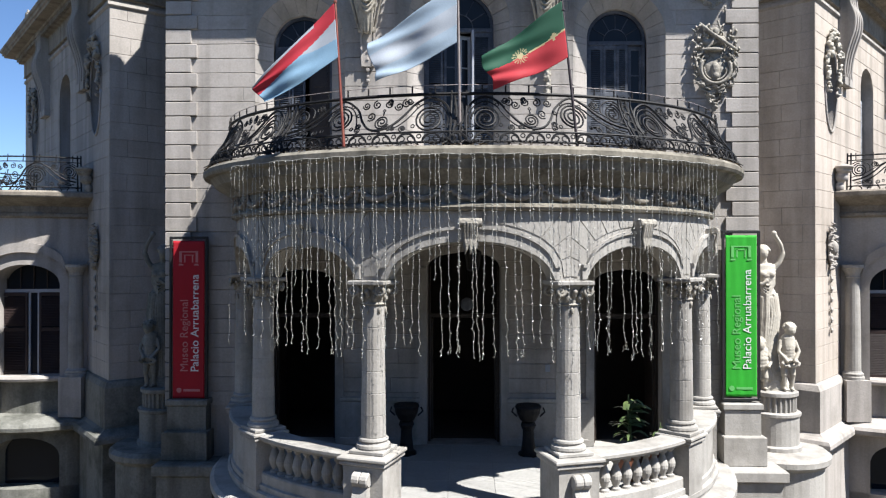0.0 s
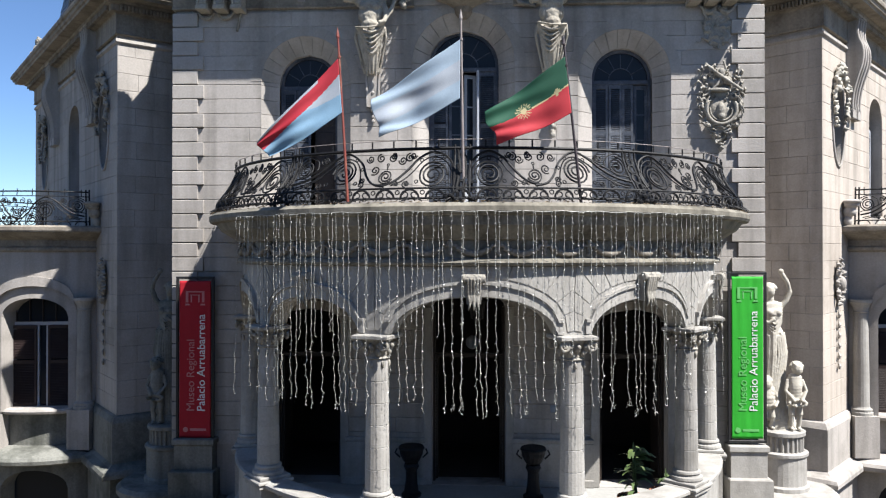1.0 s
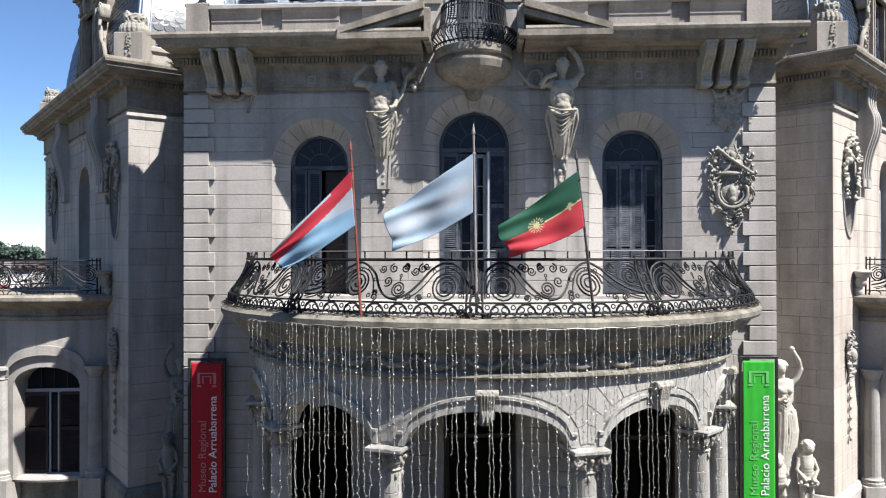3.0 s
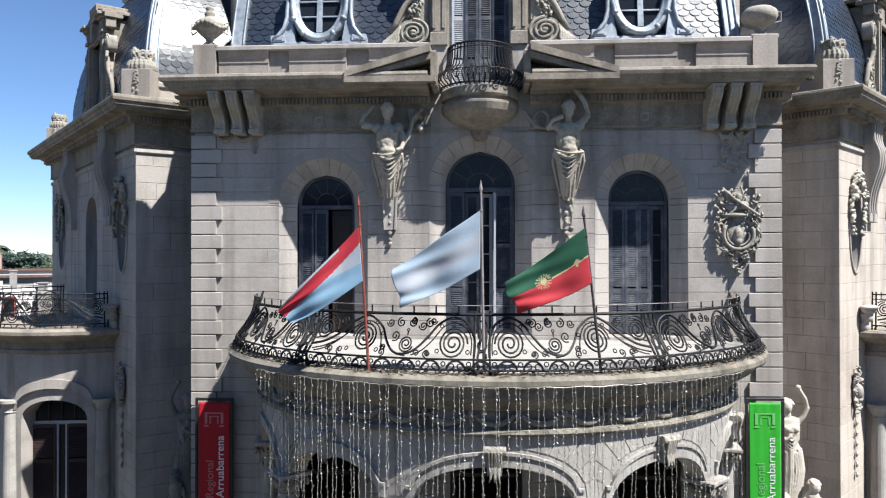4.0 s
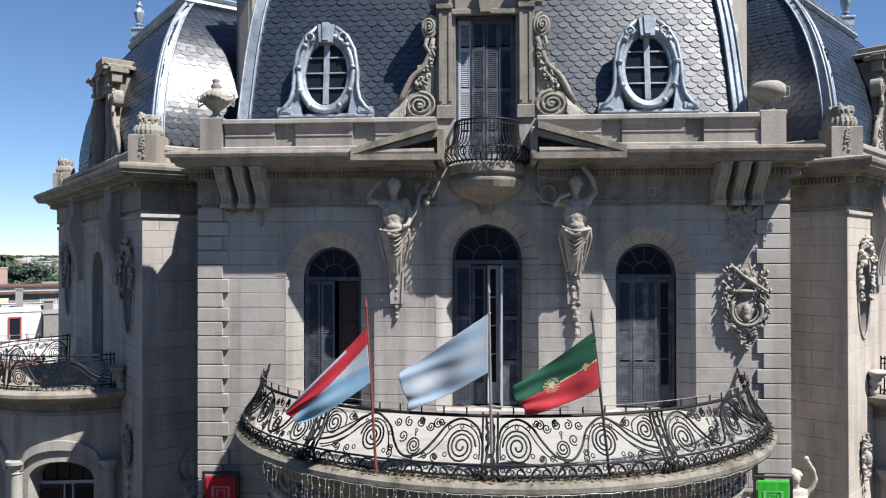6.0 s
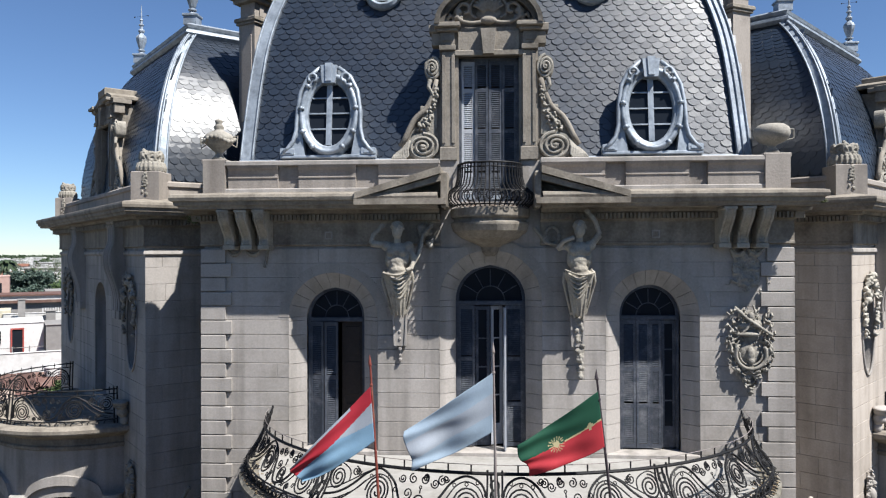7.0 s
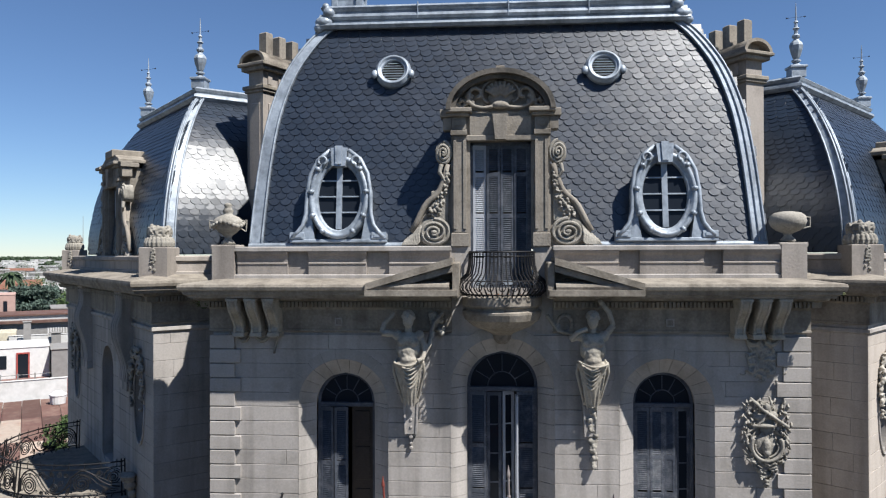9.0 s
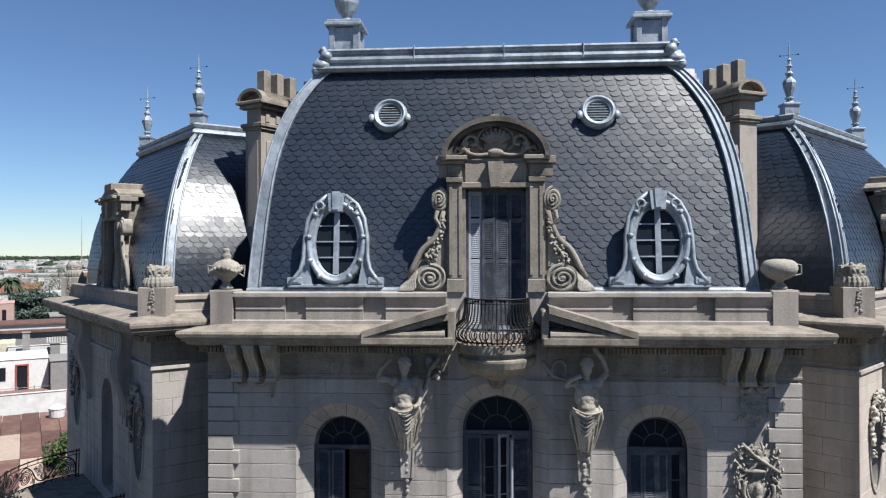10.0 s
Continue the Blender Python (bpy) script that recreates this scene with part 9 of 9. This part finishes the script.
def town_house(x, y, w, d, h, turn, label, wall, roof, pitched=False, windows=3):
    ob = empty("town_house", Matrix.Translation((x, y, 0)) @ Matrix.Rotation(radians(turn), 4, "Z"), label, "house", "town houses")
    bm = bmesh.new()
    box(bm, -w / 2, w / 2, -d / 2, d / 2, 0, h)
    wl = part("wall", bm, wall, ob)
    bm = bmesh.new()
    if pitched:
        v = [(-w / 2 - 0.3, -d / 2 - 0.3, h), (w / 2 + 0.3, -d / 2 - 0.3, h), (w / 2 + 0.3, d / 2 + 0.3, h), (-w / 2 - 0.3, d / 2 + 0.3, h), (-w / 2 - 0.3, 0, h + d * 0.16), (w / 2 + 0.3, 0, h + d * 0.16)]
        poly(bm, v, [(0, 1, 5, 4), (2, 3, 4, 5), (1, 2, 5), (3, 0, 4), (3, 2, 1, 0)])
    else:
        box(bm, -w / 2 + 0.2, w / 2 - 0.2, -d / 2 + 0.2, d / 2 - 0.2, h, h + 0.06)
        for a, b, c, e in ((-w / 2, w / 2, -d / 2, -d / 2 + 0.2), (-w / 2, w / 2, d / 2 - 0.2, d / 2), (-w / 2, -w / 2 + 0.2, -d / 2 + 0.2, d / 2 - 0.2), (w / 2 - 0.2, w / 2, -d / 2 + 0.2, d / 2 - 0.2)):
            box(bm, a, b, c, e, h, h + 0.55)
    part("roof", bm, roof, ob)
    for i in range(windows):
        for fl in range(max(int(h / 3.2), 1)):
            for face in (0, 1):
                bm = bmesh.new()
                c = -w / 2 + w * (i + 0.5) / windows if face == 0 else -d / 2 + d * (i + 0.5) / windows
                z = 0.9 + 3.1 * fl
                if face == 0:
                    box(bm, c - 0.5, c + 0.5, -d / 2 - 0.05, -d / 2 + 0.1, z, z + 1.5)
                else:
                    box(bm, w / 2 - 0.1, w / 2 + 0.05, c - 0.5, c + 0.5, z, z + 1.5)
                part("window", bm, GLASS, ob)
    return ob


def tree(x, y, h, spread, seed, mat, label, flat=False, clumps=26, leaves=60, name="tree"):
    rr = random.Random(seed)
    ob = empty(name, Matrix.Translation((x, y, 0)), label, "tree", "town trees")
    bm = bmesh.new()
    tube(bm, [(0, 0, 0), (0.2, 0.1, h * 0.3), (0.1, 0.2, h * 0.75)], h * 0.03, 8, h * 0.012)
    cs = []
    for i in range(clumps):
        a = rr.uniform(0, 6.28)
        u = rr.uniform(0.35, 1.0)
        k = math.sin(math.pi * min(max((u - 0.22) / 0.9, 0), 1)) if not flat else 1.1 - 0.85 * (u - 0.35) / 0.65
        r = spread * k * rr.uniform(0.25, 1.0)
        cs.append(Vector((r * math.cos(a), r * math.sin(a), h * u)))
        if i < 12:
            tube(bm, [(0.15, 0.1, h * u * 0.6), cs[-1]], h * 0.01, 5, h * 0.003)
    part("trunk", bm, BARK, ob)
    bm = bmesh.new()
    for c in cs:
        R = spread * rr.uniform(0.22, 0.36)
        for k in range(leaves):
            v = Vector((rr.gauss(0, 1), rr.gauss(0, 1), rr.gauss(0, 0.45 if flat else 0.7)))
            v = v.normalized() * R * rr.uniform(0.5, 1.05)
            if flat:
                v.z *= 0.4
            p = c + v
            s = (rr.uniform(0.09, 0.18) * spread * 0.28 + 0.08) * 0.6
            a, b = Vector((rr.gauss(0, 1), rr.gauss(0, 1), rr.gauss(0, 1))).normalized(), Vector((rr.gauss(0, 1), rr.gauss(0, 1), rr.gauss(0, 1))).normalized()
            poly(bm, [p - a * s, p + b * s, p + a * s, p - b * s], [(0, 1, 2, 3)])
    part("crown", bm, mat, ob)
    return ob


def out_there(bearing, depth):
    """A place by its bearing in degrees left of straight ahead and its distance."""
    a = radians(bearing)
    return -depth * math.sin(a), depth * math.cos(a)


rr = random.Random(77)
# the nearest roofs and terraces; TOWN has its y axis along the view down the side street
TOWN = Matrix.Rotation(radians(33.5), 4, "Z")
SHEET = material("rusty_roof_sheet", (0.105, 0.055, 0.044), 0.85, vary=0.2, grain=4, stain=(0.19, 0.135, 0.105), stained=0.6, stain_size=0.8, piece=0.3)
SHEET_PALE = material("pale_roof_sheet", (0.29, 0.235, 0.19), 0.8, vary=0.15, grain=4, stain=(0.22, 0.10, 0.065), stained=0.7, stain_size=0.6, piece=0.15)
TERRACE = material("red_terrace_tiles", (0.15, 0.085, 0.072), 0.9, vary=0.2, grain=4, stain=(0.30, 0.18, 0.15), stained=0.5, stain_size=0.7)


def town_box(name, x0, x1, y0, y1, z0, z1, mat, label, category, cap=0.0):
    """A plain rendered wall, pillar or shed of the terraces, with a coping where it has one."""
    bm = bmesh.new()
    soft_box(bm, x0, x1, y0, y1, z0, z1, 0.03)
    if cap:
        soft_box(bm, x0 - cap, x1 + cap, y0 - cap, y1 + cap, z1 - 0.02, z1 + cap, 0.03)
    return tagged(part(name, bm, mat, None, mw=TOWN), label, category, "town terraces")


# low house with a roof of rusty and pale sheets
low = empty("low_house", TOWN, "low house with a roof of rusty and pale sheets", "house", "town terraces")
bm = bmesh.new()
box(bm, -15, 6.2, 45, 63.7, 0, 3.9)
part("wall", bm, PLASTER, low)
for k in range(18):
    for row in range(3):
        x0, y0 = -15.2 + 1.2 * k, 44.6 + 6.3 * row
        z0 = 3.92 + 0.16 * row
        pale = rr.random() < (0.5, 0.2, 0.04)[row]
        bm = bmesh.new()
        h = rr.uniform(0, 0.05)
        v = [(x0, y0, z0 + h), (x0 + 1.17, y0, z0 + h), (x0 + 1.17, y0 + 6.4, z0 + 0.16 + h), (x0, y0 + 6.4, z0 + 0.16 + h)]
        poly(bm, v + [(a, b, c + 0.04) for a, b, c in v], CUBE_F)
        part("roof_sheet", bm, SHEET_PALE if pale else SHEET, low)
town_box("yard_wall", -15, 2.2, 63.9, 64.2, 0, 5.9, PLASTER, "white rendered wall round a roof terrace", "wall", 0.05)
town_box("terrace", -15, 5.5, 64.3, 72, 0, 4.95, TERRACE, "terrace with worn red tiles", "terrace")
bm = bmesh.new()
lathe(bm, [(0.5, 0), (0.56, 0.55), (0.6, 0.6), (0.6, 0.68), (0.3, 0.9), (0.1, 0.95)], 16)
tagged(part("water_tank", bm, PLASTER, None, mw=TOWN @ Matrix.Translation((1.5, 61.4, 4.42))), "round white water tank on a sheet roof", "tank")
rails = empty("terrace_railing", TOWN, "dark iron railing along the terrace", "railing", "town terraces")
for k in range(9):
    bm = bmesh.new()
    tube(bm, [(-8 + 1.15 * k, 64.6, 4.95), (-8 + 1.15 * k, 64.6, 6.35)], 0.05, 5)
    part("post", bm, TOWN_GREY, rails)
for z in (5.7, 6.25):
    bm = bmesh.new()
    tube(bm, [(-8, 64.6, z), (1.2, 64.6, z)], 0.025, 5)
    part("rail", bm, TOWN_GREY, rails)
house = town_box("terrace_house", -9, 1.15, 72, 78, 0, 7.5, PLASTER, "white house behind the red terrace", "house", 0.06)
bm = bmesh.new()
for a, b in ((-1.30, -1.18), (-0.42, -0.30)):
    box(bm, a, b, 71.9, 72.05, 4.95, 7.1)
box(bm, -1.18, -0.42, 71.9, 72.05, 6.98, 7.1)
dr = part("door", bm, REDPAINT, house, "faded red door frame")
bm = bmesh.new()
box(bm, -1.18, -0.42, 71.97, 72.03, 4.95, 6.98)
part("door_leaf", bm, GLASS, dr)
bm = bmesh.new()
box(bm, -2.9, -2.0, 71.95, 72.05, 5.8, 6.9)
part("window", bm, GLASS, house)
town_box("stair_house", 1.3, 2.7, 70.5, 75, 0, 7.35, TOWN_GREY, "grey cement stair housing on a terrace", "shed", 0.08)
town_box("white_wall", -2, 7, 80, 80.3, 0, 7.75, PLASTER, "white party wall behind the terraces", "wall", 0.05)
town_box("pale_shed", -9, -1.4, 80.4, 84, 0, 8.1, material("cream_sheet", (0.42, 0.38, 0.29), 0.8, vary=0.12, grain=5, stain=(0.3, 0.26, 0.2), stained=0.6), "cream shed roof behind a terrace", "shed")
town_box("pillar", -0.8, -0.2, 78.3, 78.9, 0, 9.15, TOWN_GREY, "grey cement pillar on a terrace", "pillar", 0.08)
town_box("pillar", 1.5, 2.3, 79.0, 79.6, 0, 7.95, TOWN_GREY, "short grey cement pillar on a terrace", "pillar", 0.1)
long_house = town_box("long_house", -14, 6, 88, 95, 0, 8.3, TOWN_GREY, "long weathered grey house with a rusty roof edge", "house")
bm = bmesh.new()
box(bm, -14, 6, 87.6, 88.6, 8.3, 8.55)
box(bm, -14, 6, 89.2, 95.2, 8.95, 9.1)
part("roof", bm, SHEET, long_house)
bm = bmesh.new()
box(bm, -14, 6, 89.4, 89.8, 8.3, 9.0)
part("parapet", bm, PLASTER, long_house)
for k in range(8):
    bm = bmesh.new()
    box(bm, 1.35 + 0.24 * k, 1.47 + 0.24 * k, 87.3, 87.5, 7.2, 7.75)
    part("baluster", bm, PLASTER, long_house)
pink = town_box("pink_house", -8, -1.75, 98, 104, 0, 10.8, REDPLASTER, "faded pink house with plain walls", "house", 0.05)
bm = bmesh.new()
box(bm, -2.9, -2.5, 97.95, 98.05, 8.6, 10.1)
part("window", bm, GLASS, pink)
town_box("dark_shed", 2.2, 6, 104, 110, 0, 8.6, TOWN_GREY, "dark shed under the trees", "shed", 0.2)
palm = empty("palm_tree", TOWN @ Matrix.Translation((-3.2, 152, 0)), "tall palm with drooping fronds among houses", "tree", "town trees")
bm = bmesh.new()
tube(bm, [(0, 0, 0), (0.2, 0, 6), (0.1, 0, 11.8)], 0.4, 8, 0.25)
part("trunk", bm, BARK, palm)
bm = bmesh.new()
for k in range(34):
    a, up = rr.uniform(0, 6.28), rr.uniform(-0.3, 1.2)
    d = Vector((math.cos(a), math.sin(a), 0))
    pts = [Vector((0.1, 0, 11.8)) + d * (2.9 * q) + Vector((0, 0, up * 2.2 * q - 2.6 * q * q)) for q in (0, 0.25, 0.5, 0.75, 1)]
    side = Vector((-d.y, d.x, -0.35))
    for q in range(4):
        wq = (0.16, 0.34, 0.36, 0.26, 0.05)
        for sg in (1, -1):
            sd = Vector((side.x * sg, side.y * sg, -0.35))
            poly(bm, [pts[q], pts[q + 1], pts[q + 1] + sd * wq[q + 1], pts[q] + sd * wq[q]], [(0, 1, 2, 3)])
part("crown", bm, FOLIAGE, palm)
for k in range(64):
    ang, dist = rr.uniform(28, 39), rr.uniform(165, 560)
    x, y = out_there(ang, dist)
    w, d, h = rr.uniform(8, 16), rr.uniform(7, 13), rr.uniform(3.2, 7.5)
    pit = rr.random() < 0.25
    town_house(x, y, w, d, h, rr.uniform(-20, 40), "distant town house with a red roof" if pit else "distant white house with flat roof", PLASTER if rr.random() < 0.8 else TOWN_GREY, ROOFTILE if pit else (PLASTER if rr.random() < 0.5 else TOWN_GREY), pit, 2)
# trees
x, y = out_there(33.3, 122)
tree(x, y, 10.4, 7.4, 5, material("blue_green_cedar", (0.048, 0.072, 0.056), 0.7, vary=0.35, grain=4, stain=(0.085, 0.115, 0.09), stained=0.7, stain_size=0.8, bump=0.0, piece=0.3), "wide dark spreading cedar among houses", True, 60, 260, "cedar_tree")
for ang, dist, h, sp, mat, lab in ((31.2, 150, 8, 4.5, FOLIAGE2, "bright green leafy garden tree"), (31.6, 118, 9.0, 2.6, FOLIAGE2, "bright green garden tree"), (35.8, 140, 8, 4, FOLIAGE, "dark leafy garden tree"), (31.7, 48, 6.0, 1.5, FOLIAGE2, "leafy shrub between roofs")):
    x, y = out_there(ang, dist)
    tree(x, y, h, sp, int(dist), mat, lab, False, 34, 150)
for k in range(48):
    ang, dist = rr.uniform(28, 39), rr.uniform(150, 560)
    x, y = out_there(ang, dist)
    tree(x, y, rr.uniform(6, 11), rr.uniform(3, 6), k, FOLIAGE if rr.random() < 0.6 else FOLIAGE2, "round green tree among houses", False, 14, 50)
bm = bmesh.new()
tube(bm, [(0, 0, 0), (0, 0, 46)], 0.35, 5, 0.12)
x, y = out_there(30.2, 640)
tagged(part("radio_mast", bm, TOWN_GREY, None, mw=Matrix.Translation((x, y, 0))), "thin distant radio mast", "mast")
# far woods and far houses, down to the horizon
bm = bmesh.new()
for k in range(9000):
    ang, dist = rr.uniform(22, 44), 560 * (7.5 ** rr.random())
    x, y = out_there(ang, dist)
    size = rr.uniform(1.4, 3.0) * (0.6 + dist / 2500)
    z = rr.uniform(1, 5.5) + (dist / 4200) * 5 * rr.random()
    p = Vector((x, y, z))
    for q in range(2):
        a = Vector((rr.gauss(0, 1), rr.gauss(0, 1), rr.gauss(0, 0.4))).normalized() * size
        b = Vector((rr.gauss(0, 1), rr.gauss(0, 1), rr.gauss(0, 0.4))).normalized() * size
        poly(bm, [p - a, p + b, p + a, p - b], [(0, 1, 2, 3)])
tagged(part("far_woods", bm, FOLIAGE, None), "far dark woods on the horizon", "woods", kind="stuff")
bm = bmesh.new()
for k in range(260):
    ang, dist = rr.uniform(24, 43), 520 * (3 ** rr.random())
    x, y = out_there(ang, dist)
    w = rr.uniform(3, 7)
    box(bm, x - w, x + w, y - 4, y + 4, 0, rr.uniform(4, 9))
tagged(part("far_houses", bm, PLASTER, None), "far white houses of the town", "houses", kind="stuff")

# ---- slates, laid row by row ----
def slate_verts(w, h, rise):
    """A fish-scale slate: x across, y up the slope, z off the roof; its lower edge is round and lifted."""
    out = [(-w / 2, h), (-w / 2, h * 0.36)] + [(-w / 2 * math.cos(a), h * 0.36 - h * 0.36 * math.sin(a)) for a in np.linspace(0.5, math.pi - 0.5, 6)] + [(w / 2, h * 0.36), (w / 2, h)]
    n = len(out)
    top = [(x, y, 0.006 + rise * (1 - y / h)) for x, y in out]
    low = [(x, y, -0.008 + 0.004 * (1 - y / h)) for x, y in out]
    faces = [tuple(range(n))] + [(i, i + n, i + n + 1, i + 1) for i in range(n - 1)]
    return top + low, faces


def slates(parent, left, right, w, row, own_rows=(), name="slate", seed=0, rise=0.030):
    """left, right: the hip lines from eaves to top; rise: how far the lower edges stand off."""
    rr = random.Random(seed)
    mid = [(a + b) / 2 for a, b in zip(left, right)]
    run = [0.0]
    for a, b in zip(mid, mid[1:]):
        run.append(run[-1] + (b - a).length)
    SV, SF = slate_verts(w * 0.975, row * 2.1, rise)
    shared = bpy.data.meshes.new(name)
    shared.from_pydata(SV, [], SF)
    shared.materials.append(SLATE)
    V, F = [], []
    for r in range(int((run[-1] - 0.02) / row)):
        t = r * row
        i = 0
        while i < len(run) - 2 and run[i + 1] < t:
            i += 1
        u = (t - run[i]) / (run[i + 1] - run[i])
        A, B = left[i].lerp(left[i + 1], u), right[i].lerp(right[i + 1], u)
        up = (mid[i + 1] - mid[i]).normalized()
        x = (B - A).normalized()
        up = (up - x * up.dot(x)).normalized()
        nz = x.cross(up)
        n = int((B - A).length / w)
        for c in range(n + 1):
            s = (c + (0.5 if r % 2 else 0.0)) * w
            if s > (B - A).length or s < w * 0.2:
                continue
            tw = rr.uniform(-0.02, 0.02)
            lift = rr.uniform(0, 0.006)
            xx = x * math.cos(tw) + up * math.sin(tw)
            uu = up * math.cos(tw) - x * math.sin(tw)
            p = A + x * s + nz * (0.004 + lift)
            nn = (nz + xx * rr.gauss(0, 0.009) + uu * rr.gauss(0, 0.010)).normalized()
            xx = (xx - nn * xx.dot(nn)).normalized()
            uu = nn.cross(xx)
            m = Matrix(((xx.x, uu.x, nn.x, p.x), (xx.y, uu.y, nn.y, p.y), (xx.z, uu.z, nn.z, p.z), (0, 0, 0, 1)))
            if r in own_rows:
                link(name, shared, None, parent, mw=m)
            else:
                k = len(V)
                V += [tuple(m @ Vector(v)) for v in SV]
                F += [tuple(q + k for q in f) for f in SF]
    me = bpy.data.meshes.new("slate_field")
    me.from_pydata(V, [], F)
    ob = link("slate_field", me, SLATE, parent)
    ob["kind"] = "stuff"


slates(main_roof, ROOF_L, ROOF_R, 0.285, 0.150, own_rows=range(13, 20), seed=1)
for tag in ("west", "east"):
    h = WING_HIPS[tag]
    ob = WING_HIPS[tag, "ob"]
    if tag == "west":
        slates(ob, h[0], h[3], 0.28, 0.155, own_rows=range(4, 11), seed=2, rise=0.026)
        slates(ob, h[1], h[0], 0.28, 0.155, seed=3, rise=0.026)
    else:
        slates(ob, h[3], h[0], 0.28, 0.155, own_rows=range(4, 11), seed=4, rise=0.026)
        slates(ob, h[0], h[1], 0.28, 0.155, seed=5, rise=0.026)

# ---- facing stones of the front wall ----
courses(front, FX0, FX1, Z_COURSE, COURSE, 26, WIN_OUT + DOORS, STONE, length=3.6, gap=0.012, seed=3)
courses(front, FX0, FX1, Z_COURSE + 26 * COURSE, COURSE, 4, WIN_OUT + DOORS, STONE, length=6.0, gap=0.005, seed=4)
for c in range(30):
    long = c % 2 == 0
    w = 0.69 if long else 0.55
    for s in (-1, 1):
        za, zb = Z_COURSE + c * COURSE + 0.011, Z_COURSE + (c + 1) * COURSE - 0.011
        bm = bmesh.new()
        a, b = (FX0 - 0.04, FX0 + w) if s < 0 else (FX1 - w, FX1 + 0.04)
        soft_box(bm, a, b, -0.07, 0.5, za, zb, 0.012)
        part("quoin_stone", bm, STONE, front)
# ---- facing stones of the wings ----
for tag in ("west", "east"):
    inner, outer = WALLS[tag, "inner"], WALLS[tag, "outer"]
    a, b = (0.0, 3.2) if tag == "west" else (WING_IN - 3.2, WING_IN)
    # east stones take the copy coloured for bounced light
    courses(inner, a, b, 3.62, 0.447, 22, [], STONE if tag == "west" else STONE_BOUNCE, length=0.95, gap=0.007, seed=5)
    courses(outer, 0.0, WING, 3.62, 0.447, 22, WALLS[tag, "outer", "holes"], STONE if tag == "west" else STONE_BOUNCE, length=2.0, gap=0.005, seed=6)
# ---- porch floor slabs ----
floor_slabs = bpy.data.objects["porch_floor"]
for i in range(3):
    for j in range(3):
        bm = bmesh.new()
        x0 = -1.3 + 0.88 * i
        soft_box(bm, x0 + 0.006, x0 + 0.874, 12.75 + 1.3 * j + 0.006, 12.75 + 1.3 * (j + 1) - 0.006, 2.49, 2.512, 0.004)
        part("floor_slab", bm, FLOOR, floor_slabs)
